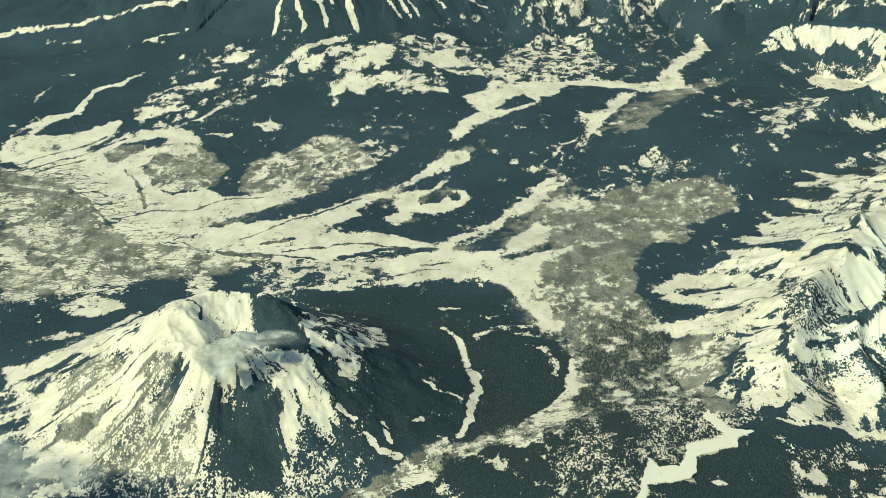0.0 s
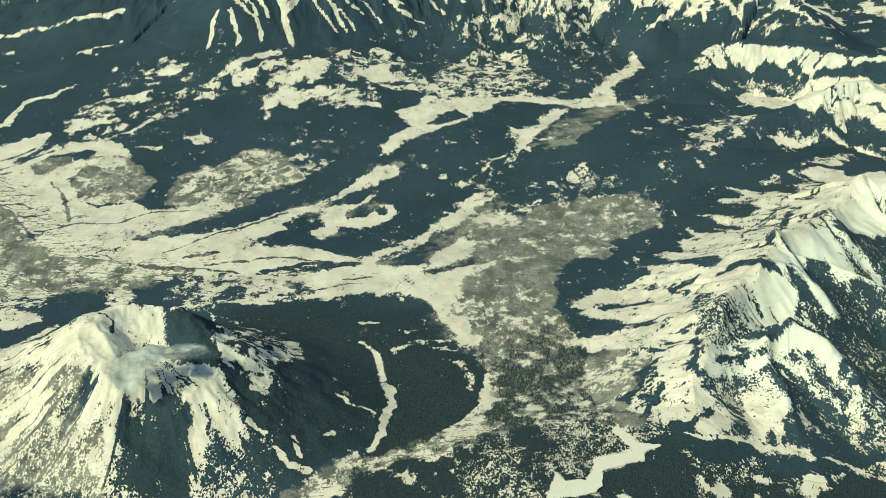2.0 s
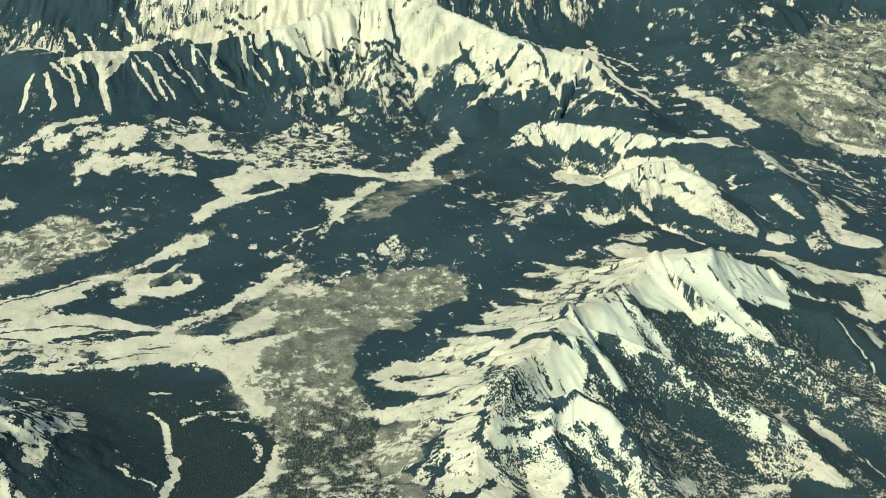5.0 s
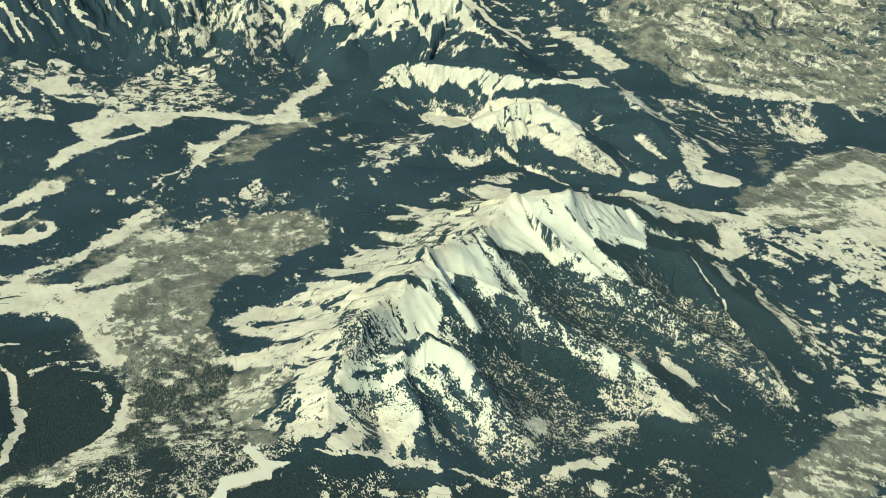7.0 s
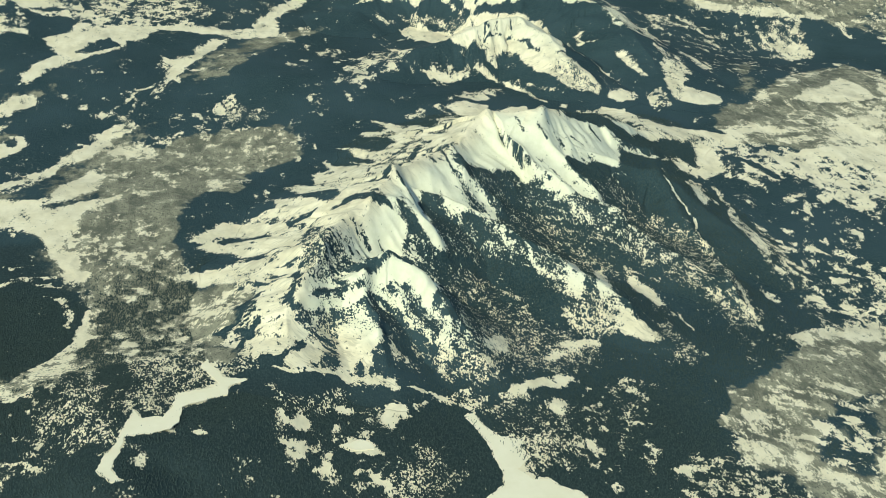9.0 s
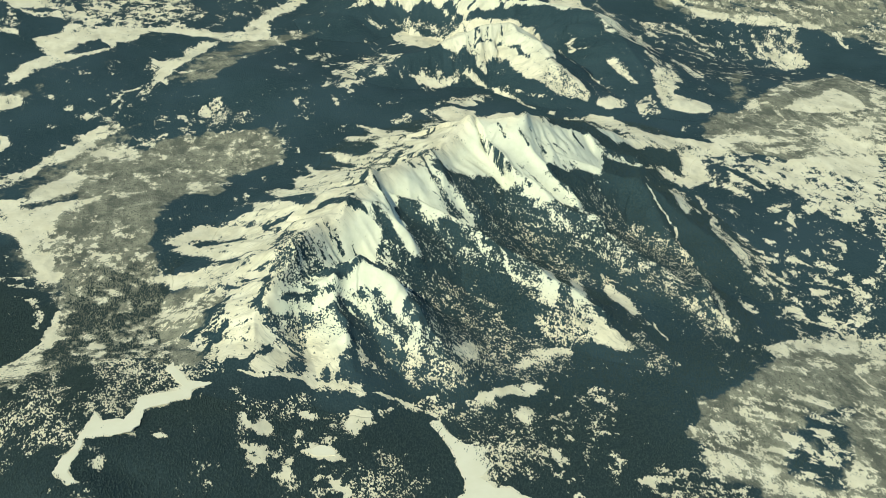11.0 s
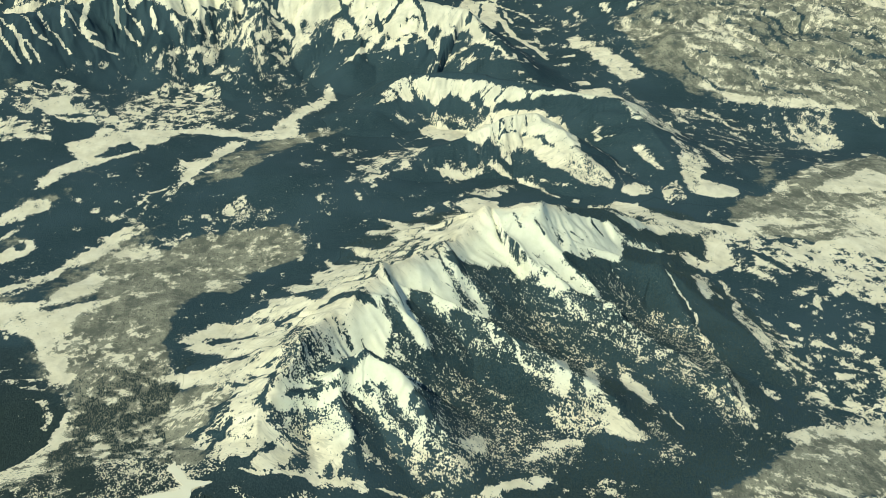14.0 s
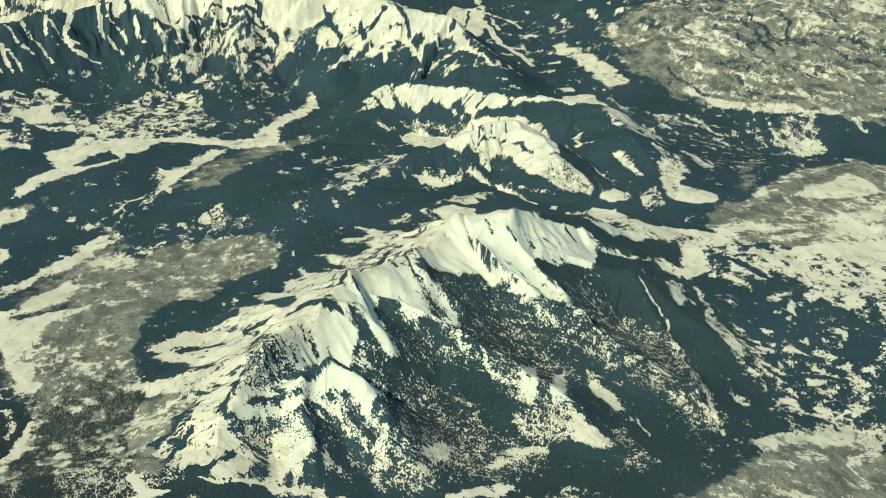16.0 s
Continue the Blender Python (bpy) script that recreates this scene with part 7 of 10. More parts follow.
    c.patch([(514, 1360), (534, 1352), (540, 1339), (549, 1327), (563, 1302), (568, 1279), (560, 1271), (550, 1276), (558, 1290), (554, 1313), (539, 1334), (527, 1347)], value=0.85, ragged=0.3, soft_edge=4.5)  # snow chute
    c.patch([(392, 1322), (419, 1335), (446, 1347), (470, 1344), (463, 1340), (439, 1340), (413, 1327)], value=0.85, ragged=0.3, soft_edge=4.5)  # snow shelf
    c.strip([(484, 1360), (500, 1345), (518, 1316), (541, 1279)], 4, value=0.5, ragged=0.4)  # snow rill
    c.strip([(507, 1357), (520, 1326), (538, 1303)], 4.5, value=0.5, ragged=0.4)  # snow rill
    c.strip([(497, 1358), (511, 1330)], 4, value=0.5, ragged=0.4)  # snow rill
    c.strip([(474, 1353), (486, 1340), (505, 1328)], 3.5, value=0.5, ragged=0.4)  # snow rill
    c.strip([(460, 1348), (475, 1325)], 4, value=0.5, ragged=0.4)  # snow rill
    c.strip([(422, 1392), (434, 1372), (447, 1362)], 3, value=0.5, ragged=0.4)  # snow rill
    c.strip([(447, 1362), (473, 1351), (497, 1360)], 3.5, value=0.5, ragged=0.4)  # snow rill
    c.strip([(551, 1459), (564, 1447), (579, 1445)], 3, value=0.5, ragged=0.4)  # snow rill
    c.strip([(526, 1463), (550, 1449), (575, 1446)], 3, value=0.5, ragged=0.4)  # snow rill
    c.patch([(456, 1339), (465, 1314), (473, 1285), (482, 1273), (480, 1261), (472, 1270), (464, 1296), (453, 1324)], value=0.85, ragged=0.3, soft_edge=4.5)  # snow chute
    c.patch([(432, 1311), (445, 1323), (461, 1302), (466, 1274), (480, 1263), (462, 1255), (461, 1236), (454, 1226), (452, 1245), (445, 1232), (435, 1233), (430, 1264), (423, 1283)], value=0.85, ragged=0.3, soft_edge=4.5)  # foot field
    c.patch([(423, 1227), (454, 1223), (484, 1212), (487, 1202), (459, 1206), (428, 1217)], value=0.85, ragged=0.3, soft_edge=4.5)  # foot field
    c.mixed([(406, 1321), (446, 1332), (451, 1313), (432, 1311), (421, 1283), (399, 1284), (380, 1301)], value=0.1, size=5, swing=0.8, soft_edge=4, seed=2058)  # stippled rock
    c.strip([(485, 1488), (490, 1454)], 6, value=-0.3, ragged=0.5)  # rock streak
    c.strip([(451, 1450), (464, 1430)], 4, value=-0.3, ragged=0.5)  # rock streak
    c.strip([(534, 1515), (546, 1497), (542, 1485)], 4, value=-0.3, ragged=0.5)  # rock streak
    c.strip([(503, 1491), (505, 1467)], 3, value=-0.3, ragged=0.5)  # rock streak
    c.mixed([(600, 1506), (677, 1517), (807, 1572), (740, 1445), (706, 1461), (672, 1482), (611, 1474)], value=-0.42, size=4, stretch=2.2, turn=-0.8, swing=0.8, seed=2093)  # speckled wood
    c.mixed([(760, 1622), (817, 1584), (838, 1532), (821, 1508), (768, 1363), (733, 1385), (721, 1461)], value=-0.22, size=4, stretch=2.4, turn=-0.8, swing=0.85, seed=2100)  # speckled wood
    c.mixed([(819, 1593), (895, 1598), (967, 1581), (1005, 1574), (1014, 1486), (994, 1338), (965, 1331), (952, 1408), (927, 1455), (878, 1502), (842, 1551)], value=-0.12, size=4, stretch=2, turn=-0.8, swing=0.85, seed=2107)  # speckled spur
    c.mixed([(895, 1598), (909, 1574), (905, 1482), (889, 1485), (877, 1517)], value=0.15, size=4, swing=0.9, soft_edge=4, seed=2114)  # speckled spur
    c.mixed([(566, 1275), (620, 1322), (722, 1346), (780, 1287), (809, 1267), (736, 1246), (667, 1234), (566, 1214), (537, 1237), (547, 1273)], value=-0.08, size=5, swing=0.9, stretch=1.5, seed=2121)  # speckled foot
    c.mixed([(566, 1426), (640, 1467), (693, 1380), (672, 1342), (622, 1336), (576, 1299)], value=-0.28, size=5, swing=0.85, seed=2128)  # speckled spur
    c.patch([(600, 1470), (642, 1478), (672, 1480), (705, 1452), (727, 1409), (726, 1368), (757, 1344), (786, 1315), (816, 1295), (848, 1281), (829, 1215), (770, 1247), (757, 1307), (723, 1349), (699, 1372), (686, 1425), (654, 1455), (610, 1460)], value=-1.1, ragged=0.4, soft_edge=5)  # dark hollow
    c.patch([(846, 1535), (868, 1495), (900, 1465), (927, 1424), (953, 1386), (944, 1293), (903, 1278), (887, 1366), (883, 1424), (852, 1491), (827, 1535)], value=-1.0, ragged=0.4, soft_edge=5)  # dark hollow
    c.patch([(754, 1433), (790, 1510), (768, 1397), (761, 1377), (750, 1380), (747, 1408)], value=0.7, ragged=0.35, soft_edge=3)  # avalanche track
    c.patch([(817, 1498), (815, 1452), (800, 1378), (794, 1363), (784, 1372), (783, 1390)], value=0.7, ragged=0.35, soft_edge=3)  # avalanche track
    c.patch([(794, 1351), (809, 1357), (818, 1336), (831, 1318), (845, 1290), (835, 1286), (818, 1300), (791, 1312), (789, 1329)], value=0.7, ragged=0.35, soft_edge=3)  # avalanche track
    c.patch([(858, 1483), (869, 1466), (876, 1428), (878, 1397), (868, 1389), (857, 1421), (855, 1459)], value=0.7, ragged=0.35, soft_edge=3)  # avalanche track
    c.patch([(598, 1270), (640, 1315), (646, 1297), (632, 1266), (611, 1259)], value=0.7, ragged=0.35, soft_edge=3)  # clearing
    c.patch([(709, 1303), (758, 1313), (765, 1301), (753, 1292), (711, 1289)], value=0.7, ragged=0.35, soft_edge=3)  # clearing
    c.patch([(675, 1266), (701, 1290), (711, 1284), (693, 1265)], value=0.7, ragged=0.35, soft_edge=3)  # clearing
    c.patch([(638, 1210), (666, 1228), (698, 1233), (690, 1217), (649, 1206)], value=0.7, ragged=0.35, soft_edge=3)  # clearing
    c.mixed([(731, 1371), (766, 1351), (778, 1325), (769, 1317), (748, 1333), (727, 1354)], value=0.15, size=5, swing=0.9, soft_edge=4, seed=2205)  # avalanche fan
    c.mixed([(780, 1371), (797, 1366), (799, 1341), (785, 1309), (776, 1315), (775, 1343)], value=0.2, size=5, swing=0.8, soft_edge=4, seed=2212)  # avalanche fan
    c.strip([(856, 1490), (872, 1476), (895, 1448)], 4, value=0.45, ragged=0.45)  # gully snow
    c.strip([(713, 1480), (720, 1455), (734, 1431)], 4, value=0.45, ragged=0.45)  # gully snow
    c.strip([(677, 1517), (696, 1491)], 5, value=0.45, ragged=0.45)  # gully snow
    c.strip([(728, 1359), (749, 1338)], 4, value=0.45, ragged=0.45)  # gully snow
    c.strip([(987, 1693), (994, 1655), (1000, 1608), (1003, 1538)], 4, value=0.45, ragged=0.45)  # gully snow
    c.strip([(1054, 1754), (1047, 1664)], 10, value=0.45, ragged=0.45)  # gully snow
    c.strip([(1097, 1743), (1091, 1675), (1090, 1599), (1091, 1531), (1091, 1480)], 7, value=0.45, ragged=0.45)  # gully snow
    c.strip([(1048, 1841), (1067, 1822), (1081, 1808)], 8, value=0.45, ragged=0.45)  # gully snow
    c.strip([(1054, 1754), (1067, 1658)], 6, value=0.45, ragged=0.45)  # gully snow
    c.strip([(994, 1489), (998, 1418), (994, 1349)], 5, value=0.45, ragged=0.45)  # gully snow
    c.strip([(895, 1369), (896, 1278)], 4, value=0.45, ragged=0.45)  # gully snow
    c.patch([(624, 2620), (681, 2843), (783, 2835), (969, 2598), (1229, 2865), (1259, 2682), (1228, 2235), (1290, 2092), (1067, 2054), (985, 2136), (896, 2218), (852, 2271), (717, 2312), (700, 2550), (633, 2586)], value=-0.95, ragged=0.4, soft_edge=6)  # mesa woods
    c.patch([(663, 2658), (696, 2686), (726, 2682), (785, 2665), (854, 2640), (911, 2614), (955, 2590), (962, 2560), (955, 2551), (914, 2561), (890, 2558), (874, 2570), (867, 2599), (850, 2608), (854, 2592), (873, 2558), (862, 2562), (842, 2589), (820, 2608), (803, 2618), (784, 2607), (771, 2600), (755, 2616), (737, 2639), (726, 2619), (708, 2625), (683, 2616), (665, 2610), (647, 2613), (670, 2630)], value=0.85, ragged=0.3, soft_edge=4)  # mesa top
    c.patch([(962, 2575), (1021, 2559), (1153, 2830), (1224, 2844), (1218, 2786), (1122, 2479), (1071, 2514), (1019, 2547), (966, 2547)], value=0.85, ragged=0.25, soft_edge=4)  # mesa top
    c.patch([(1209, 2815), (1231, 2747), (1188, 2497), (1193, 2460), (1153, 2386), (1146, 2411), (1141, 2453)], value=0.7, ragged=0.4, soft_edge=4)  # mesa brow
    c.mixed([(1168, 2469), (1300, 2642), (1238, 2267), (1218, 2159), (1200, 2245), (1195, 2349), (1156, 2384)], value=0.12, size=7, stretch=5, turn=-1.15, swing=0.9, soft_edge=5, seed=2324)  # mesa flank
    c.patch([(1192, 2253), (1233, 2286), (1231, 2235), (1214, 2164), (1268, 2146), (1274, 2099), (1222, 2083), (1184, 2097), (1170, 2125), (1177, 2185)], value=0.7, ragged=0.5, soft_edge=4)  # clearing
    c.patch([(1045, 2136), (1082, 2165), (1108, 2154), (1111, 2129), (1087, 2106), (1058, 2114)], value=0.7, ragged=0.5, soft_edge=4)  # clearing
    c.patch([(1117, 2307), (1145, 2299), (1146, 2252), (1157, 2209), (1140, 2199), (1130, 2243)], value=0.4, ragged=0.5, soft_edge=4)  # clearing
    c.patch([(1057, 2404), (1077, 2408), (1075, 2367), (1058, 2353)], value=0.7, ragged=0.5, soft_edge=4)  # clearing
    c.patch([(1077, 2385), (1096, 2361), (1088, 2352)], value=0.6, ragged=0.5, soft_edge=4)  # clearing
    c.patch([(728, 2268), (753, 2255), (785, 2256), (808, 2263), (783, 2243), (755, 2232), (735, 2243)], value=0.75, ragged=0.5, soft_edge=4)  # clearing
    c.patch([(767, 2154), (815, 2177), (833, 2150), (798, 2138)], value=0.7, ragged=0.5, soft_edge=4)  # clearing
    c.patch([(680, 2584), (715, 2575), (735, 2564), (707, 2554)], value=0.5, ragged=0.5, soft_edge=4)  # clearing
    c.patch([(1147, 2890), (1183, 2897), (1190, 2872), (1160, 2861)], value=0.6, ragged=0.5, soft_edge=4)  # clearing
    c.mixed([(1129, 2159), (1163, 2166), (1161, 2116), (1159, 2076), (1120, 2057), (1111, 2097)], value=0.25, size=8, swing=0.9, soft_edge=5, seed=2394)  # mesa foot
    c.patch([(730, 2544), (773, 2564), (793, 2539), (839, 2527), (870, 2536), (880, 2549), (886, 2527), (844, 2329), (826, 2318), (796, 2336), (785, 2481), (756, 2482), (737, 2511)], value=0.85, ragged=0.3, soft_edge=4)  # hill bench
    c.patch([(880, 2549), (922, 2531), (956, 2527), (987, 2504), (1016, 2472), (1025, 2431), (1004, 2276), (1013, 2240), (1025, 2220), (1041, 2196), (1047, 2169), (1035, 2143), (1009, 2152), (981, 2168), (965, 2195), (945, 2221), (928, 2247), (912, 2275), (901, 2304), (884, 2302), (866, 2290), (877, 2276), (854, 2282), (852, 2308), (841, 2315), (841, 2344)], value=0.8, ragged=0.35, soft_edge=4)  # hill top
    c.strip([(859, 2331), (895, 2337), (917, 2331), (937, 2297), (954, 2273)], 6, value=-0.4, ragged=0.6)  # rock band
    c.strip([(870, 2294), (896, 2304), (909, 2277)], 6, value=-0.4, ragged=0.6)  # rock band
    c.strip([(885, 2539), (863, 2342)], 4, value=-0.4, ragged=0.6)  # rock band
    c.strip([(840, 2534), (871, 2547)], 6, value=-0.4, ragged=0.6)  # rock band
    c.mixed([(968, 2258), (1014, 2222), (1044, 2165), (1028, 2143), (989, 2157), (956, 2203)], value=0.4, size=6, swing=0.8, soft_edge=4, seed=2443)  # hill foot
    c.mixed([(729, 2592), (775, 2581), (832, 2558), (868, 2551), (840, 2532), (772, 2555)], value=-0.1, size=6, stretch=3, turn=-1.2, swing=0.9, soft_edge=4, seed=2450)  # hill gullies
    c.mixed([(586, 2281), (649, 2385), (714, 2466), (719, 2341), (682, 2283), (635, 2241), (584, 2191)], value=0.02, size=10, stretch=2, turn=0.5, swing=0.9, soft_edge=6, seed=2457)  # thin wood
    c.strip([(828, 2269), (860, 2253), (884, 2209), (909, 2164), (932, 2135)], 6, value=0.4, ragged=0.5)  # snow line
    c.strip([(1045, 2393), (1059, 2311), (1079, 2255), (1095, 2210)], 5, value=0.4, ragged=0.5)  # snow line
    c.strip([(702, 2463), (741, 2498), (766, 2513)], 7, value=0.4, ragged=0.5)  # snow line
    c.patch([(954, 1833), (1008, 1854), (1073, 1876), (1044, 1842), (985, 1807), (957, 1811)], value=-0.95, ragged=0.55, soft_edge=6)  # dark slope
    c.patch([(1023, 2089), (1065, 2082), (1073, 2032), (1036, 2016), (971, 1901)], value=0.7, ragged=0.55, soft_edge=5)  # meadow
    c.patch([(958, 1871), (1050, 1995), (1106, 1980), (1165, 1974), (1195, 1945), (1232, 1929), (1201, 1904), (1170, 1929), (1132, 1938), (1110, 1900), (1082, 1906), (1030, 1894), (994, 1876)], value=0.65, ragged=0.55, soft_edge=5)  # meadow
    c.patch([(1118, 1885), (1156, 1918), (1150, 1866), (1134, 1804), (1102, 1771), (1090, 1796), (1112, 1845)], value=0.7, ragged=0.55, soft_edge=5)  # meadow
    c.patch([(1052, 1842), (1067, 1838), (1073, 1806), (1084, 1797), (1087, 1827), (1076, 1852)], value=0.6, ragged=0.55, soft_edge=5)  # meadow
    c.patch([(732, 2106), (776, 2131), (814, 2110), (733, 1798), (755, 2060)], value=0.7, ragged=0.55, soft_edge=5)  # meadow
    c.patch([(1221, 2047), (1307, 2108), (1387, 2144), (1500, 2251), (1658, 2382), (1661, 2247), (1597, 2118), (1510, 2094), (1390, 2071), (1319, 1925), (1219, 1900), (1203, 1967)], layer='scrub', value=0.9, soft_edge=8, calm=True)  # grey canyon slope
    c.patch([(1221, 2047), (1307, 2108), (1387, 2144), (1500, 2251), (1658, 2382), (1661, 2247), (1597, 2118), (1510, 2094), (1390, 2071), (1346, 2017), (1258, 2006)], value=-0.5, ragged=0.4, soft_edge=5)  # grey canyon slope
    c.patch([(1443, 2151), (1507, 2189), (1589, 2265), (1606, 2203), (1598, 2134), (1526, 2106), (1462, 2112), (1412, 2124)], value=0.85, ragged=0.3, soft_edge=5)  # snow slope
    c.mixed([(1198, 1981), (1371, 2025), (1572, 2068), (1481, 1880), (1385, 1867), (1325, 1914), (1207, 1868)], value=0.15, size=13, stretch=4.5, turn=0.1, swing=0.95, soft_edge=6, seed=2548)  # east meadow
    c.patch([(1454, 2019), (1575, 2073), (1502, 1924), (1428, 1915), (1379, 1922)], value=0.6, ragged=0.8, soft_edge=8)  # east meadow
    c.patch([(1122, 1763), (1207, 1790), (1258, 1752), (1279, 1669), (1323, 1628), (1373, 1659), (1291, 1490), (1156, 1500), (1109, 1510), (1112, 1608)], value=-0.85, ragged=0.5, soft_edge=8)  # east wood
    c.patch([(1254, 1843), (1309, 1876), (1367, 1895), (1491, 1901), (1422, 1760), (1388, 1744), (1341, 1661), (1308, 1654), (1294, 1684), (1280, 1716), (1276, 1749), (1262, 1790)], value=0.8, ragged=0.5, soft_edge=5)  # east snowfield
    c.mixed([(1254, 1843), (1303, 1860), (1349, 1854), (1419, 1809), (1341, 1661), (1308, 1654), (1294, 1684), (1280, 1716), (1276, 1749), (1262, 1790)], value=0.42, size=9, swing=0.85, soft_edge=4, seed=2576)  # scattered trees
    c.mixed([(1155, 1885), (1215, 1890), (1234, 1787), (1181, 1747), (1128, 1779)], value=0.0, size=9, swing=0.9, soft_edge=5, seed=2583)  # wood edge
    c.strip([(1164, 1852), (1194, 1832), (1222, 1781)], 14, value=-0.7, ragged=0.4)  # grey bank
    c.mixed([(1203, 1754), (1259, 1710), (1280, 1631), (1357, 1626), (1304, 1519), (1183, 1569)], value=-0.8, size=12, swing=0.9, soft_edge=6, seed=2597)  # wood flecks
    c.mixed([(1159, 1573), (1257, 1580), (1230, 1444), (1168, 1377), (1092, 1346), (1106, 1448)], value=-0.2, size=9, stretch=1.6, turn=-0.7, swing=0.95, soft_edge=6, seed=2604)  # thin wood
    c.patch([(1487, 3277), (1593, 3372), (1849, 3620), (2352, 3677), (1854, 2642), (1711, 2680), (1555, 2731), (1466, 2750), (1426, 2882), (1387, 3037)], layer='scrub', value=0.6, soft_edge=20, calm=True)  # hill country
    c.mixed([(1487, 3277), (1593, 3372), (1849, 3620), (2352, 3677), (1854, 2642), (1711, 2680), (1555, 2731), (1466, 2750), (1426, 2882), (1387, 3037)], value=-0.28, size=22, stretch=3.2, turn=-0.5, swing=0.75, soft_edge=14, seed=2618)  # hill country
    c.patch([(1374, 3146), (1461, 3049), (1439, 2879), (1462, 2778), (1430, 2681), (1314, 2689), (1283, 2811), (1359, 2936)], value=-0.95, ragged=0.55, soft_edge=6)  # dark valley
    c.patch([(1443, 2719), (1531, 2703), (1569, 2659), (1561, 2564), (1438, 2329), (1360, 2278), (1309, 2334), (1357, 2618)], value=-0.7, ragged=0.5, soft_edge=6)  # canyon wood
    c.mixed([(1443, 2719), (1531, 2703), (1569, 2659), (1561, 2564), (1438, 2329), (1360, 2278), (1309, 2334), (1337, 2637)], value=-0.5, size=14, stretch=2, turn=-0.4, swing=0.9, soft_edge=6, seed=2639)  # canyon wood
    c.patch([(1694, 2655), (1779, 2649), (1759, 2538), (1683, 2447), (1664, 2502), (1657, 2562)], value=-0.95, ragged=0.55, soft_edge=6)  # dark face
    c.patch([(1521, 3165), (1610, 3224), (1635, 3121), (1629, 2976), (1593, 2963), (1554, 3019), (1508, 3058)], value=0.5, ragged=0.9, soft_edge=7)  # hill snow
    c.patch([(1427, 2849), (1469, 2801), (1494, 2753), (1561, 2748), (1620, 2725), (1701, 2687), (1783, 2674), (1741, 2654), (1642, 2675), (1567, 2691), (1531, 2703), (1472, 2728), (1436, 2801)], value=0.65, ragged=0.9, soft_edge=7)  # hill snow
    c.patch([(1582, 2676), (1689, 2658), (1676, 2607), (1622, 2553), (1574, 2565), (1567, 2615)], value=0.05, ragged=0.9, soft_edge=7)  # hill snow
    c.patch([(2195, 3607), (2348, 3666), (2230, 3426), (2155, 3443)], value=0.5, ragged=0.9, soft_edge=7)  # hill snow
    c.patch([(1294, 3127), (1314, 3053), (1326, 2967), (1324, 2891), (1275, 2885), (1256, 2944)], value=0.7, ragged=0.9, soft_edge=7)  # hill snow
    c.patch([(1764, 2644), (1796, 2641), (1770, 2553), (1759, 2557)], value=0.3, ragged=0.9, soft_edge=7)  # hill snow
    c.patch([(1731, 2974), (1831, 2969), (1869, 2888), (1870, 2793), (1810, 2816), (1738, 2884)], value=0.1, ragged=0.9, soft_edge=7)  # hill snow
    c.patch([(1889, 3304), (1952, 3227), (1889, 3111), (1852, 3172)], value=0.15, ragged=0.9, soft_edge=7)  # hill snow
    c.patch([(1538, 2309), (1642, 2375), (1550, 2282)], value=0.2, ragged=0.9, soft_edge=7)  # hill snow
    c.strip([(1738, 3283), (1743, 3166), (1731, 3024)], 9, value=-0.6, ragged=0.9)  # dark seam
    c.strip([(1738, 3283), (1743, 3166), (1731, 3024)], 9, layer='scrub', value=-0.3, ragged=0.9)  # dark seam
    c.strip([(1772, 3309), (1774, 3186), (1761, 3058)], 9, value=-0.6, ragged=0.9)  # dark seam
    c.strip([(1772, 3309), (1774, 3186), (1761, 3058)], 9, layer='scrub', value=-0.3, ragged=0.9)  # dark seam
    c.strip([(1660, 2928), (1739, 2922), (1781, 2850)], 9, value=-0.6, ragged=0.9)  # dark seam
    c.strip([(1660, 2928), (1739, 2922), (1781, 2850)], 9, layer='scrub', value=-0.3, ragged=0.9)  # dark seam
    c.strip([(1484, 2981), (1535, 2921), (1628, 2899)], 9, value=-0.6, ragged=0.9)  # dark seam
    c.strip([(1484, 2981), (1535, 2921), (1628, 2899)], 9, layer='scrub', value=-0.3, ragged=0.9)  # dark seam
    c.strip([(1760, 3211), (1833, 3086), (1900, 2961), (1950, 2877)], 9, value=-0.6, ragged=0.9)  # dark seam
    c.strip([(1760, 3211), (1833, 3086), (1900, 2961), (1950, 2877)], 9, layer='scrub', value=-0.3, ragged=0.9)  # dark seam
    c.strip([(1889, 3111), (1968, 3047), (1998, 2955)], 9, value=-0.6, ragged=0.9)  # dark seam
    c.strip([(1889, 3111), (1968, 3047), (1998, 2955)], 9, layer='scrub', value=-0.3, ragged=0.9)  # dark seam
    c.strip([(1576, 2873), (1601, 2783), (1665, 2734)], 9, value=-0.6, ragged=0.9)  # dark seam
    c.strip([(1576, 2873), (1601, 2783), (1665, 2734)], 9, layer='scrub', value=-0.3, ragged=0.9)  # dark seam
    c.strip([(1861, 3314), (1843, 3189), (1775, 3055)], 9, value=-0.6, ragged=0.9)  # dark seam
    c.strip([(1861, 3314), (1843, 3189), (1775, 3055)], 9, layer='scrub', value=-0.3, ragged=0.9)  # dark seam
    c.strip([(1430, 2942), (1455, 2843), (1476, 2781)], 9, value=-0.6, ragged=0.9)  # dark seam
    c.strip([(1430, 2942), (1455, 2843), (1476, 2781)], 9, layer='scrub', value=-0.3, ragged=0.9)  # dark seam
    c.strip([(1651, 3255), (1679, 3201), (1697, 3078)], 9, value=-0.6, ragged=0.9)  # dark seam
    c.strip([(1651, 3255), (1679, 3201), (1697, 3078)], 9, layer='scrub', value=-0.3, ragged=0.9)  # dark seam
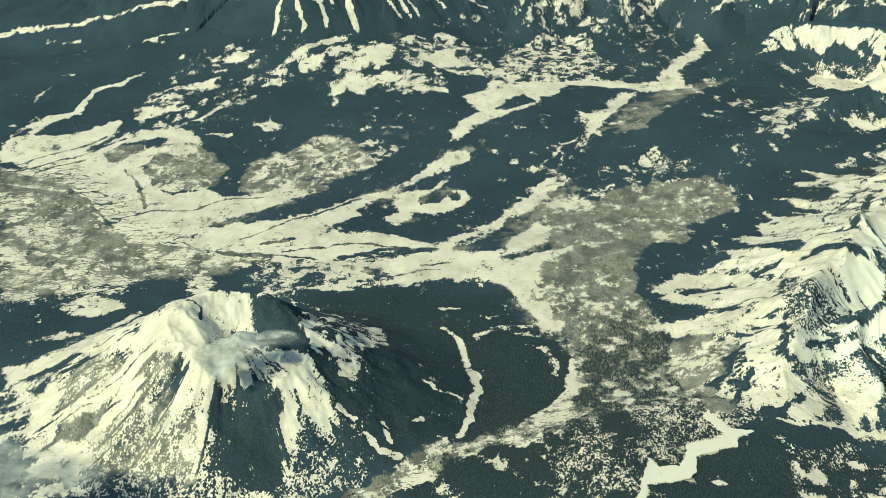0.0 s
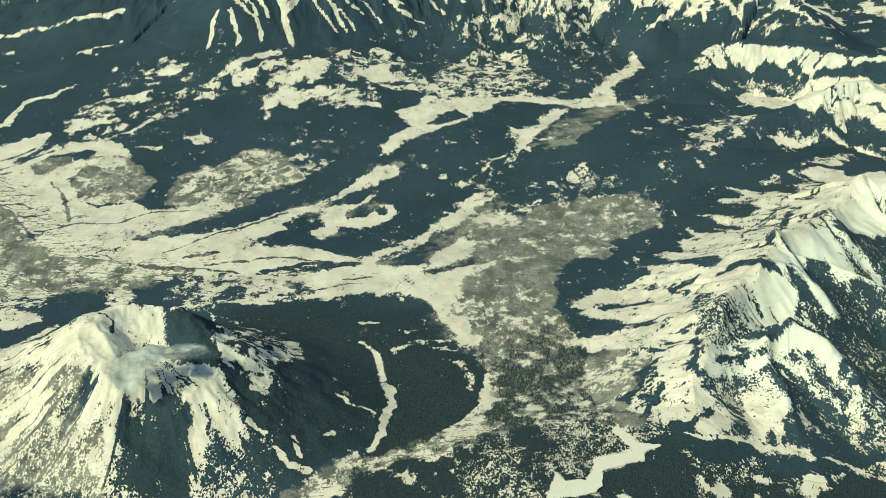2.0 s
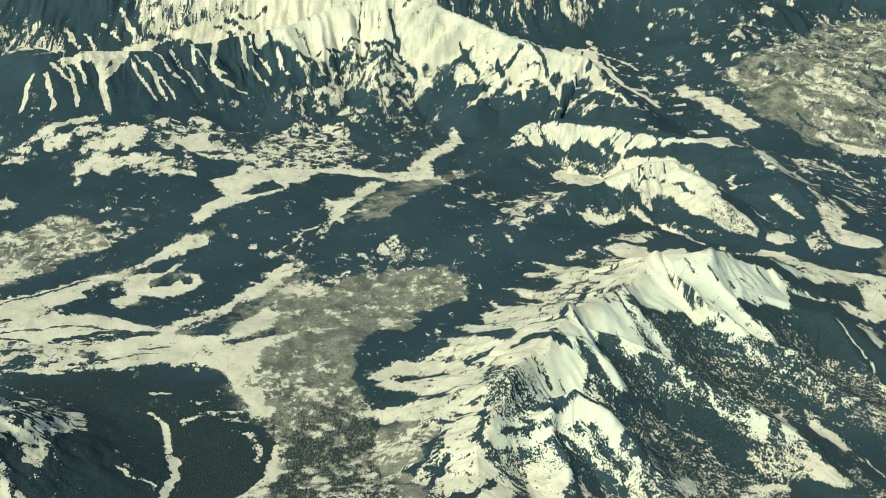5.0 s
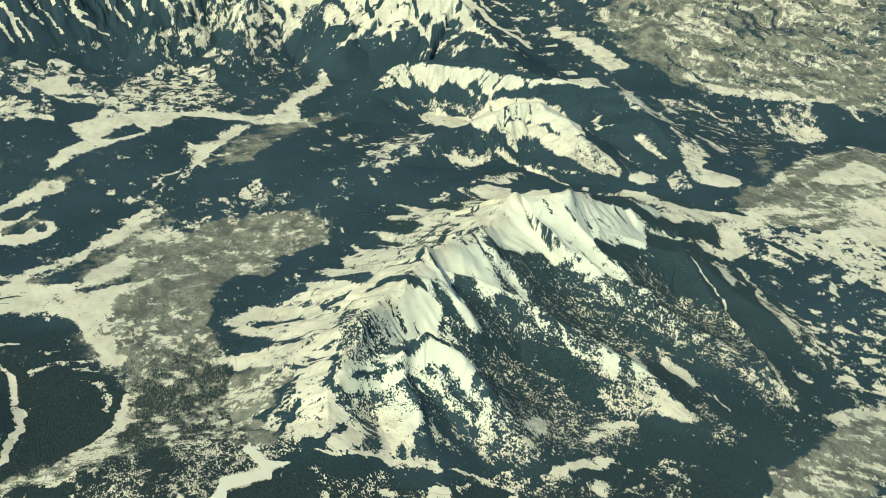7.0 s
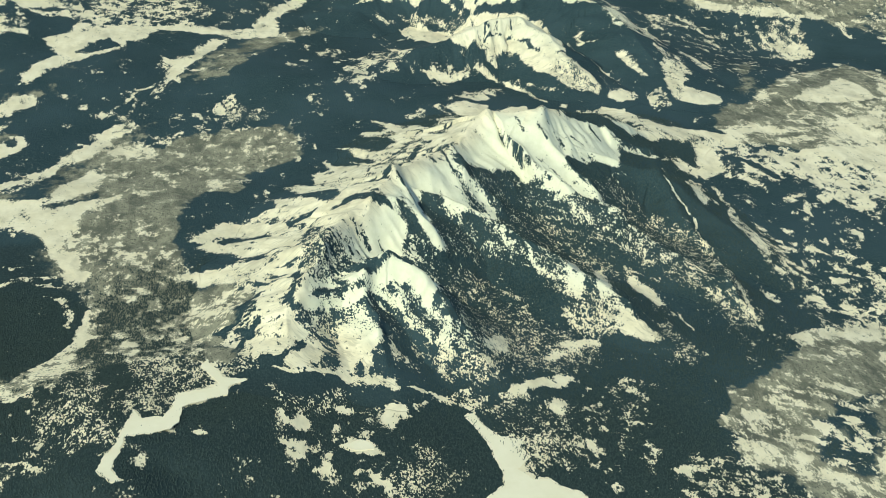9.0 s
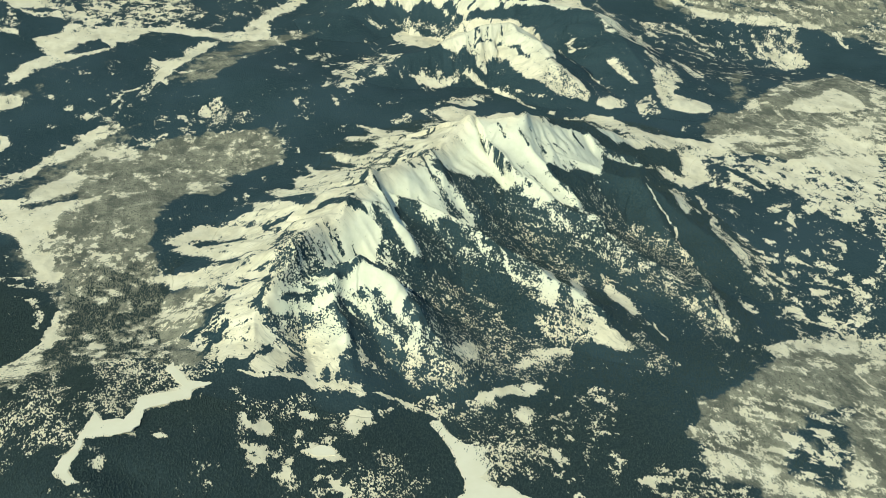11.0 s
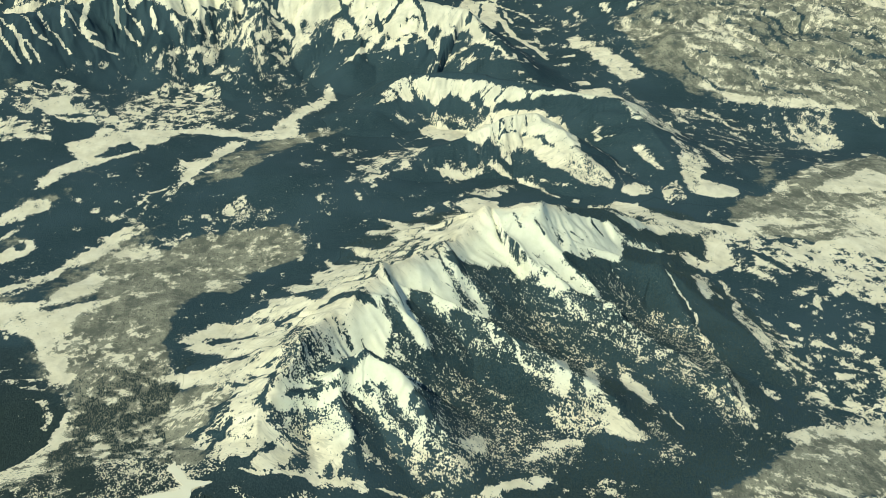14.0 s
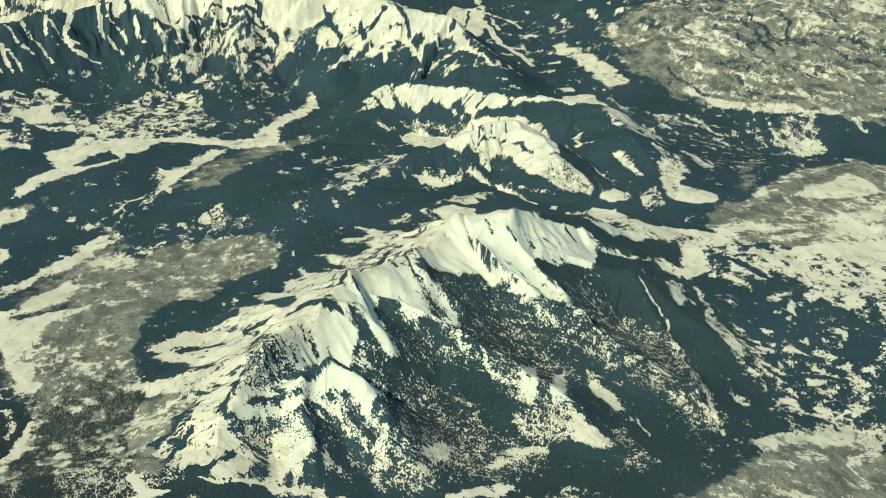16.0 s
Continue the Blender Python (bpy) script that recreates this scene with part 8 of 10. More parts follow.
    c.patch([(132, 1363), (150, 1417), (177, 1428), (244, 1393), (283, 1354), (292, 1292), (303, 1265), (228, 1289), (165, 1303), (161, 1340)], layer='scrub', value=0.95, soft_edge=6, calm=True)  # valley heath
    c.mixed([(132, 1363), (150, 1417), (177, 1428), (244, 1393), (283, 1354), (292, 1292), (303, 1265), (228, 1289), (165, 1303), (161, 1340)], value=-0.3, size=9, stretch=1.8, swing=0.9, soft_edge=5, seed=2863)  # valley heath
    c.patch([(44, 1269), (68, 1268), (79, 1292), (97, 1298), (114, 1318), (133, 1319), (137, 1285), (166, 1273), (163, 1261), (129, 1271), (105, 1264), (75, 1254), (71, 1237), (48, 1231)], layer='scrub', value=0.9, soft_edge=5, calm=True)  # river bank
    c.patch([(44, 1269), (68, 1268), (79, 1292), (97, 1298), (114, 1318), (133, 1319), (137, 1285), (166, 1273), (163, 1261), (129, 1271), (105, 1264), (75, 1254), (71, 1237), (48, 1231)], value=-0.3, ragged=0.4, soft_edge=4)  # river bank
    c.patch([(75, 1289), (100, 1297), (115, 1313), (131, 1313), (125, 1285), (98, 1269)], value=0.7, ragged=0.5, soft_edge=4)  # river snow
    c.patch([(45, 1257), (69, 1259), (74, 1243), (48, 1230)], value=0.7, ragged=0.5, soft_edge=4)  # river snow
    c.patch([(139, 1321), (153, 1351), (162, 1320), (163, 1297), (140, 1299)], value=-0.95, ragged=0.55, soft_edge=6)  # wooded knoll
    c.patch([(134, 1393), (141, 1405), (148, 1378), (142, 1333), (133, 1328), (132, 1351)], value=0.6, ragged=0.5, soft_edge=4)  # valley snow
    c.strip([(165, 1325), (174, 1305), (184, 1321), (190, 1339)], 6, value=0.5, ragged=0.5)  # valley snow
    c.mixed([(193, 1212), (232, 1206), (244, 1189), (227, 1155), (207, 1154), (195, 1176)], value=0.0, size=4, swing=0.9, soft_edge=4, seed=2919)  # speckled wood
    c.mixed([(106, 1206), (133, 1192), (140, 1150), (116, 1152), (105, 1170)], value=-0.05, size=4, swing=0.9, soft_edge=4, seed=2926)  # speckled wood
    c.mixed([(115, 1247), (146, 1252), (137, 1211), (121, 1210)], value=-0.2, size=4, swing=0.9, soft_edge=4, seed=2933)  # speckled wood
    c.mixed([(167, 1135), (184, 1157), (187, 1130), (172, 1086), (161, 1105), (117, 1120), (144, 1139)], value=-0.15, size=4, swing=0.9, soft_edge=4, seed=2940)  # speckled wood
    c.mixed([(184, 1294), (241, 1291), (240, 1223), (208, 1220), (190, 1247)], value=0.1, size=5, swing=0.9, soft_edge=4, seed=2947)  # speckled wood
    c.mixed([(450, 1063), (490, 1081), (512, 1069), (526, 1049), (517, 1038), (453, 1043)], value=-0.08, size=5, swing=0.9, soft_edge=4, seed=2954)  # speckled wood
    c.mixed([(346, 1184), (422, 1195), (473, 1173), (454, 1155), (404, 1154), (355, 1159)], value=-0.38, size=5, swing=0.9, soft_edge=4, seed=2961)  # speckled wood
    c.mixed([(594, 1149), (629, 1155), (648, 1105), (633, 1057), (597, 1043), (598, 1089)], value=0.15, size=6, swing=0.9, soft_edge=4, seed=2968)  # speckled wood
    c.mixed([(52, 1179), (69, 1168), (74, 1144), (54, 1154)], value=-0.1, size=5, swing=0.9, soft_edge=4, seed=2975)  # speckled wood
    c.mixed([(544, 1218), (579, 1193), (601, 1177), (579, 1168), (551, 1187)], value=0.1, size=5, swing=0.9, soft_edge=4, seed=2982)  # speckled wood
    c.mixed([(572, 1163), (613, 1171), (668, 1173), (699, 1143), (663, 1114), (615, 1128)], value=-0.32, size=6, swing=0.9, soft_edge=4, seed=2989)  # speckled wood
    c.mixed([(68, 1115), (101, 1109), (129, 1083), (113, 1075), (80, 1090)], value=-0.28, size=5, swing=0.9, soft_edge=4, seed=2996)  # speckled wood
    c.strip([(350, 1230), (374, 1218), (413, 1224), (445, 1217), (489, 1204)], 4, value=0.5, ragged=0.3)  # snow line
    c.strip([(495, 1207), (528, 1202), (568, 1177)], 4, value=0.5, ragged=0.3)  # snow line
    c.strip([(68, 1112), (90, 1108), (107, 1090)], 5, value=0.5, ragged=0.3)  # snow line
    c.patch([(351, 1156), (363, 1144), (382, 1145), (384, 1136), (365, 1136), (354, 1145)], value=0.75, ragged=0.35, soft_edge=3)  # clearing
    c.patch([(402, 1172), (422, 1173), (441, 1167), (424, 1162)], value=0.75, ragged=0.35, soft_edge=3)  # clearing
    c.patch([(349, 1114), (369, 1118), (384, 1107), (369, 1110), (378, 1099), (367, 1102)], value=0.75, ragged=0.35, soft_edge=3)  # clearing
    c.patch([(351, 1103), (373, 1092), (365, 1089)], value=0.75, ragged=0.35, soft_edge=3)  # clearing
    c.patch([(412, 1110), (441, 1117), (447, 1104), (450, 1090), (432, 1094)], value=0.75, ragged=0.35, soft_edge=3)  # clearing
    c.patch([(641, 1214), (684, 1224), (704, 1227), (690, 1209), (644, 1208)], value=0.75, ragged=0.35, soft_edge=3)  # clearing
    c.patch([(660, 1174), (676, 1177), (670, 1150), (660, 1159)], value=0.75, ragged=0.35, soft_edge=3)  # clearing
    c.patch([(678, 1157), (695, 1149), (684, 1137)], value=0.75, ragged=0.35, soft_edge=3)  # clearing
    c.patch([(255, 1128), (265, 1129), (273, 1121), (264, 1119)], value=0.75, ragged=0.35, soft_edge=3)  # clearing
    c.patch([(754, 1042), (785, 1053), (787, 1038), (768, 1027)], value=0.75, ragged=0.35, soft_edge=3)  # clearing
    c.patch([(749, 1094), (763, 1098), (762, 1082)], value=0.75, ragged=0.35, soft_edge=3)  # clearing
    c.patch([(812, 1219), (833, 1232), (834, 1221)], value=0.75, ragged=0.35, soft_edge=3)  # clearing
    c.patch([(769, 1266), (945, 1326), (912, 1202), (854, 1102), (828, 1043), (743, 1095), (715, 1213)], value=-0.95, ragged=0.4, soft_edge=8)  # dark wood
    c.mixed([(876, 1371), (879, 1255), (858, 1238), (849, 1293)], value=-0.1, size=4, swing=0.9, soft_edge=4, seed=3115)  # speckled spur
    c.mixed([(726, 1225), (804, 1202), (773, 1089), (711, 1100), (673, 1145)], value=-0.6, size=8, swing=0.9, soft_edge=6, seed=3122)  # wood flecks
    c.patch([(889, 1174), (917, 1196), (958, 1221), (984, 1242), (1016, 1267), (1063, 1333), (1183, 1352), (973, 987), (898, 995), (882, 1030), (849, 1061), (856, 1091), (849, 1108), (870, 1139)], layer='scrub', value=1.0, soft_edge=5, calm=True)  # stony heath
    c.mixed([(889, 1174), (917, 1196), (958, 1221), (984, 1242), (1016, 1267), (1063, 1333), (1183, 1352), (973, 987), (898, 995), (882, 1030), (849, 1061), (856, 1091), (849, 1108), (870, 1139)], value=-0.12, size=13, stretch=3.6, turn=-0.55, swing=0.8, soft_edge=4, seed=3136)  # stony heath
    c.patch([(958, 1115), (1021, 1152), (1073, 1165), (984, 1008), (933, 1023)], layer='scrub', value=-0.35, soft_edge=10)  # heath trees
    c.mixed([(958, 1115), (1021, 1152), (1073, 1165), (984, 1008), (933, 1023)], value=-0.12, size=9, stretch=2.8, turn=-0.6, swing=1.0, soft_edge=8, seed=3150)  # heath trees
    c.patch([(849, 1108), (864, 1118), (863, 1092), (871, 1079), (898, 1064), (918, 1048), (935, 1024), (904, 1006), (884, 1033), (848, 1045), (844, 1065), (856, 1085)], value=0.6, ragged=0.7, soft_edge=5)  # heath edge
    c.patch([(1059, 1325), (1184, 1355), (1150, 1295), (1097, 1303), (1039, 1287), (1032, 1306)], value=0.6, ragged=0.7, soft_edge=5)  # heath edge
    c.patch([(976, 1226), (1020, 1237), (1056, 1229), (1036, 1208), (991, 1194)], value=-0.6, ragged=0.7, soft_edge=5)  # bare top
    c.patch([(1079, 1270), (1126, 1256), (1091, 1196), (1051, 1206)], value=-0.6, ragged=0.7, soft_edge=5)  # bare top
    c.patch([(781, 1058), (806, 1071), (827, 1053), (807, 1042)], value=0.2, ragged=0.7, soft_edge=5)  # heath edge
    c.patch([(126, 1586), (109, 1658), (145, 1732), (159, 1876), (141, 1952), (229, 1975), (276, 2024), (341, 2039), (406, 2028), (437, 2055), (428, 1967), (397, 1928), (347, 1865), (349, 1783), (319, 1701), (283, 1626), (243, 1559), (255, 1497), (300, 1408), (333, 1398), (314, 1328), (164, 1389), (157, 1446)], layer='scrub', value=1.0, soft_edge=8, calm=True)  # heath
    c.mixed([(126, 1586), (109, 1658), (145, 1732), (159, 1876), (141, 1952), (229, 1975), (276, 2024), (341, 2039), (406, 2028), (437, 2055), (428, 1967), (397, 1928), (347, 1865), (349, 1783), (319, 1701), (283, 1626), (243, 1559), (255, 1497), (300, 1408), (333, 1398), (314, 1328), (164, 1389), (157, 1446)], value=-0.42, size=16, stretch=1.4, turn=0.2, swing=0.75, soft_edge=6, seed=3199)  # heath
    c.patch([(3, 1775), (51, 1756), (83, 1738), (121, 1758), (170, 1767), (153, 1718), (107, 1710), (126, 1641), (120, 1587), (128, 1540), (143, 1523), (121, 1491), (98, 1555), (81, 1622), (48, 1679), (6, 1730)], value=0.85, ragged=0.5, soft_edge=6)  # flood plain
    c.patch([(117, 1882), (142, 1890), (153, 1837), (120, 1792), (81, 1773), (65, 1758), (88, 1795)], value=0.85, ragged=0.5, soft_edge=6)  # meadow
    c.patch([(65, 1744), (105, 1767), (144, 1803), (178, 1840), (174, 1785), (137, 1763), (90, 1737)], value=-0.95, ragged=0.55, soft_edge=6)  # wooded bank
    c.patch([(2, 1784), (47, 1814), (84, 1886), (124, 1931), (169, 1954), (143, 1923), (102, 1837), (65, 1775), (35, 1765)], value=-0.95, ragged=0.55, soft_edge=6)  # wooded bank
    c.patch([(-1, 1826), (37, 1846), (75, 1907), (115, 1972), (158, 2043), (176, 2084), (196, 2072), (185, 2040), (158, 2009), (133, 1948), (83, 1903), (38, 1828), (1, 1799)], value=0.75, ragged=0.45, soft_edge=4)  # river arm
    c.patch([(149, 1976), (229, 1980), (204, 1953), (167, 1952)], value=0.6, ragged=0.5, soft_edge=4)  # meadow
    c.patch([(302, 1828), (328, 1842), (335, 1796), (307, 1780)], value=0.4, ragged=0.8, soft_edge=5)  # heath snow
    c.mixed([(162, 1596), (184, 1621), (206, 1580), (199, 1557), (173, 1562)], value=0.05, size=7, swing=0.9, soft_edge=4, seed=3255)  # heath snow
    c.patch([(254, 1677), (299, 1784), (349, 1778), (353, 1699), (314, 1623), (281, 1588), (250, 1572), (260, 1624)], value=-0.85, ragged=0.7, soft_edge=6)  # heath wood
    c.patch([(254, 1677), (299, 1784), (349, 1778), (353, 1699), (314, 1623), (281, 1588), (250, 1572), (260, 1624)], layer='scrub', value=-0.9, ragged=0.7, soft_edge=6)  # heath wood
    c.mixed([(124, 1656), (161, 1670), (163, 1535), (135, 1510), (119, 1587)], value=-0.1, size=10, swing=0.8, soft_edge=6, seed=3276)  # heath snow
    c.patch([(277, 1609), (317, 1666), (348, 1662), (373, 1654), (370, 1629), (330, 1635), (305, 1610), (289, 1599)], value=0.85, ragged=0.5, soft_edge=6)  # snow finger
    c.patch([(255, 1507), (306, 1508), (347, 1479), (375, 1465), (371, 1435), (330, 1439), (269, 1495)], value=0.5, ragged=0.5, soft_edge=5)  # snow finger
    c.mixed([(266, 1435), (314, 1412), (333, 1398), (314, 1328), (250, 1376)], value=0.2, size=8, swing=0.9, soft_edge=5, seed=3297)  # apron foot
    c.patch([(-515, 2677), (-342, 2667), (-174, 2701), (0, 2780), (135, 2808), (315, 2869), (370, 2676), (304, 2378), (173, 2337), (10, 2166), (-134, 2239), (-237, 2270), (-423, 2208)], value=-0.95, ragged=0.5, soft_edge=14)  # north woods
    c.patch([(-515, 2677), (-342, 2667), (-174, 2701), (0, 2780), (135, 2808), (315, 2869), (370, 2676), (304, 2378), (173, 2337), (10, 2166), (-134, 2239), (-237, 2270), (-423, 2208)], layer='scrub', value=-0.7, soft_edge=14)  # north woods
    c.mixed([(98, 2579), (134, 2697), (237, 2842), (312, 2824), (363, 2644), (293, 2533), (235, 2526), (132, 2520)], value=-0.08, size=8, stretch=1.5, turn=0.25, swing=0.95, soft_edge=8, seed=3318)  # bog wood
    c.mixed([(-103, 2690), (25, 2769), (89, 2647), (115, 2552), (30, 2559), (-73, 2567)], value=0.0, size=11, stretch=2, turn=0.25, swing=0.95, soft_edge=8, seed=3325)  # bog wood
    c.mixed([(-237, 2638), (-103, 2696), (-93, 2576), (-215, 2533)], value=0.0, size=11, stretch=2.2, turn=0.25, swing=0.95, soft_edge=8, seed=3332)  # bog wood
    c.mixed([(-160, 2535), (-4, 2552), (5, 2448), (-108, 2432)], value=-0.05, size=10, stretch=2.4, turn=0.25, swing=0.95, soft_edge=8, seed=3339)  # bog wood
    c.mixed([(-311, 2602), (-245, 2610), (-231, 2535), (-290, 2519), (-358, 2471), (-369, 2503)], value=0.0, size=12, stretch=2, turn=0.25, swing=0.95, soft_edge=8, seed=3346)  # bog wood
    c.mixed([(-512, 2661), (-393, 2627), (-386, 2579), (-486, 2530)], value=-0.45, size=14, stretch=2, turn=0.25, swing=0.95, soft_edge=8, seed=3353)  # bog wood
    c.mixed([(-479, 2492), (-377, 2519), (-359, 2407), (-457, 2379)], value=-0.35, size=12, stretch=3, turn=0.25, swing=0.95, soft_edge=8, seed=3360)  # bog wood
    c.patch([(-311, 2602), (-282, 2641), (-240, 2671), (-188, 2691), (-206, 2669), (-258, 2628), (-294, 2595)], value=0.7, ragged=0.55, soft_edge=6)  # frozen bog
    c.patch([(-220, 2561), (-205, 2604), (-168, 2638), (-125, 2668), (-99, 2658), (-109, 2603), (-141, 2575), (-183, 2553), (-216, 2546)], value=0.7, ragged=0.55, soft_edge=6)  # frozen bog
    c.patch([(-236, 2487), (-202, 2513), (-199, 2541), (-172, 2553), (-158, 2518), (-115, 2536), (-79, 2523), (-101, 2492), (-154, 2472), (-156, 2431), (-190, 2454), (-213, 2432), (-207, 2377), (-219, 2390), (-220, 2429), (-235, 2424), (-222, 2453)], value=0.8, ragged=0.55, soft_edge=6)  # frozen bog
    c.patch([(-56, 2645), (-19, 2650), (3, 2692), (28, 2640), (65, 2621), (29, 2593), (-5, 2585), (-41, 2608)], value=0.6, ragged=0.55, soft_edge=6)  # frozen bog
    c.patch([(-296, 2549), (-263, 2569), (-244, 2605), (-234, 2582), (-254, 2540), (-280, 2529)], value=0.7, ragged=0.55, soft_edge=6)  # frozen bog
    c.patch([(-365, 2503), (-331, 2505), (-295, 2490), (-326, 2471)], value=0.5, ragged=0.55, soft_edge=6)  # frozen bog
    c.patch([(-446, 2595), (-425, 2614), (-402, 2612), (-414, 2583), (-429, 2574)], value=0.7, ragged=0.55, soft_edge=6)  # frozen bog
    c.patch([(-360, 2309), (-336, 2327), (-302, 2304), (-292, 2281), (-324, 2286), (-332, 2272)], value=0.5, ragged=0.55, soft_edge=6)  # frozen bog
    c.patch([(-111, 2447), (-78, 2474), (-44, 2457), (-12, 2457), (1, 2478), (-46, 2487), (-90, 2484)], value=0.3, ragged=0.55, soft_edge=6)  # frozen bog
    c.patch([(4, 2210), (6, 2265), (20, 2307), (45, 2343), (66, 2364), (44, 2416), (32, 2444), (65, 2465), (87, 2501), (98, 2550), (121, 2524), (143, 2513), (201, 2544), (238, 2534), (227, 2471), (186, 2436), (174, 2403), (130, 2360), (98, 2330), (67, 2296), (37, 2247), (23, 2223)], value=0.8, ragged=0.55, soft_edge=6)  # frozen bog
    c.patch([(-164, 2290), (-149, 2299), (-143, 2284), (-157, 2273)], value=0.6, ragged=0.55, soft_edge=6)  # frozen bog
    c.patch([(-128, 2294), (-88, 2296), (-85, 2286), (-123, 2284)], value=0.5, ragged=0.55, soft_edge=6)  # frozen bog
    c.patch([(514, 2900), (541, 2906), (546, 2895), (526, 2890)], value=0.5, ragged=0.55, soft_edge=6)  # frozen bog
    c.patch([(416, 2652), (435, 2663), (435, 2639), (420, 2631)], value=0.5, ragged=0.55, soft_edge=6)  # frozen bog
    c.patch([(549, 2385), (574, 2430), (559, 2368), (545, 2348)], value=0.6, ragged=0.55, soft_edge=6)  # frozen bog
    c.patch([(96, 2377), (120, 2426), (154, 2458), (175, 2421), (142, 2390), (114, 2366)], value=-0.8, ragged=0.4, soft_edge=4)  # wooded isle
    c.patch([(224, 2534), (295, 2565), (340, 2542), (397, 2531), (434, 2548), (452, 2600), (484, 2661), (496, 2708), (545, 2741), (562, 2815), (556, 2843), (578, 2833), (580, 2789), (553, 2713), (509, 2664), (489, 2630), (483, 2544), (499, 2489), (439, 2486), (393, 2485), (348, 2499), (292, 2516)], value=0.75, ragged=0.6, soft_edge=6)  # frozen arm
    c.patch([(248, 2380), (270, 2349), (291, 2343), (319, 2418), (356, 2463), (396, 2493), (353, 2425), (319, 2351), (289, 2311), (275, 2266), (256, 2250), (268, 2314)], value=0.75, ragged=0.6, soft_edge=6)  # frozen arm
    c.patch([(263, 2240), (323, 2338), (398, 2428), (461, 2477), (526, 2528), (574, 2537), (494, 2470), (391, 2362), (318, 2282)], layer='scrub', value=0.35, soft_edge=10)  # bog edge
    c.strip([(259, 2256), (231, 2215), (199, 2189), (167, 2118), (181, 2091), (204, 2069)], 8, value=0.1, ragged=0.9)  # stream
    c.patch([(173, 2070), (195, 2093), (206, 2057), (179, 2035)], value=0.4, ragged=0.9, soft_edge=6)  # clearing
    c.mixed([(332, 2144), (369, 2163), (368, 2079), (340, 2072)], value=0.3, size=9, swing=0.9, soft_edge=5, seed=3514)  # clearing
    c.patch([(-1128, 3350), (-471, 3017), (-430, 2720), (-563, 2604), (-766, 2571), (-904, 2567)], value=-1.1, ragged=0.4, soft_edge=10)  # far woods
    c.strip([(-1002, 2902), (-964, 2910), (-897, 2904), (-818, 2897), (-740, 2898), (-671, 2885), (-608, 2891), (-572, 2905)], 17, value=0.5, ragged=0.7)  # snow streak
    c.strip([(-781, 2324), (-740, 2370), (-704, 2401), (-697, 2442), (-700, 2505), (-679, 2512), (-646, 2517), (-634, 2543), (-605, 2561)], 11, value=0.5, ragged=0.7)  # snow streak
    c.strip([(-610, 2773), (-555, 2777)], 6, value=0.4, ragged=0.7)  # snow streak
    c.strip([(-570, 2443), (-552, 2466), (-521, 2480), (-478, 2493), (-449, 2514)], 13, value=0.3, ragged=0.7)  # snow streak
    c.strip([(-581, 2379), (-539, 2387), (-490, 2390)], 11, value=0.6, ragged=0.7)  # snow streak
    c.strip([(-466, 2411), (-436, 2433), (-412, 2458)], 12, value=0.0, ragged=0.7)  # snow streak
    c.strip([(-410, 2395), (-370, 2426)], 11, value=-0.05, ragged=0.7)  # snow streak
    c.strip([(-503, 2303), (-466, 2333), (-448, 2361), (-430, 2384)], 8, value=0.1, ragged=0.7)  # snow streak
    c.strip([(-876, 2840), (-830, 2829), (-796, 2822)], 8, value=0.0, ragged=0.7)  # snow streak
    c.strip([(-786, 2593), (-757, 2591)], 9, value=0.5, ragged=0.7)  # snow streak
    c.strip([(-595, 2399), (-580, 2366), (-574, 2317)], 14, value=0.35, ragged=0.7)  # snow streak
    c.strip([(-790, 2527), (-806, 2459)], 6, value=0.1, ragged=0.7)  # snow streak
    c.strip([(-441, 2270), (-398, 2260)], 9, value=0.6, ragged=0.7)  # snow streak
    c.patch([(-649, 2765), (-617, 2773), (-592, 2718), (-626, 2741)], value=0.6, ragged=0.7, soft_edge=6)  # clearing
    c.patch([(-443, 2606), (-412, 2609), (-399, 2614), (-415, 2580), (-434, 2580)], value=0.6, ragged=0.7, soft_edge=6)  # clearing
    c.patch([(-491, 2470), (-462, 2500), (-452, 2484), (-485, 2462)], value=0.6, ragged=0.7, soft_edge=6)  # clearing
    c.patch([(-407, 2567), (-374, 2574), (-367, 2560), (-395, 2551)], value=0.6, ragged=0.7, soft_edge=6)  # clearing
    c.patch([(-573, 1434), (-530, 1436), (-473, 1469), (-456, 1549), (-427, 1590), (-313, 1385), (-276, 1406), (-249, 1401), (-239, 1378), (-253, 1357), (-262, 1284), (-268, 1248), (-274, 1223), (-274, 1191), (-281, 1155), (-342, 1163), (-406, 1177), (-466, 1195), (-493, 1277), (-497, 1317), (-545, 1387)], value=0.75, ragged=0.4, soft_edge=6)  # cone snow
    c.patch([(-497, 1317), (-475, 1343), (-412, 1352), (-316, 1316), (-303, 1251), (-275, 1218), (-281, 1155), (-406, 1177), (-466, 1195)], layer='scrub', value=0.55, soft_edge=12)  # cone ash
    c.mixed([(-488, 1361), (-462, 1377), (-412, 1352), (-374, 1340), (-385, 1319), (-409, 1299), (-446, 1283), (-466, 1286), (-460, 1312)], value=0.2, size=5, stretch=3, turn=0.9, swing=0.8, soft_edge=5, seed=3661)  # ash flecks
    c.mixed([(-404, 1235), (-356, 1262), (-352, 1289), (-321, 1303), (-308, 1282), (-316, 1254), (-300, 1239), (-311, 1208), (-294, 1161), (-374, 1171), (-410, 1200)], value=0.12, size=5, stretch=2, turn=1.1, swing=0.9, soft_edge=6, seed=3668)  # ash flecks
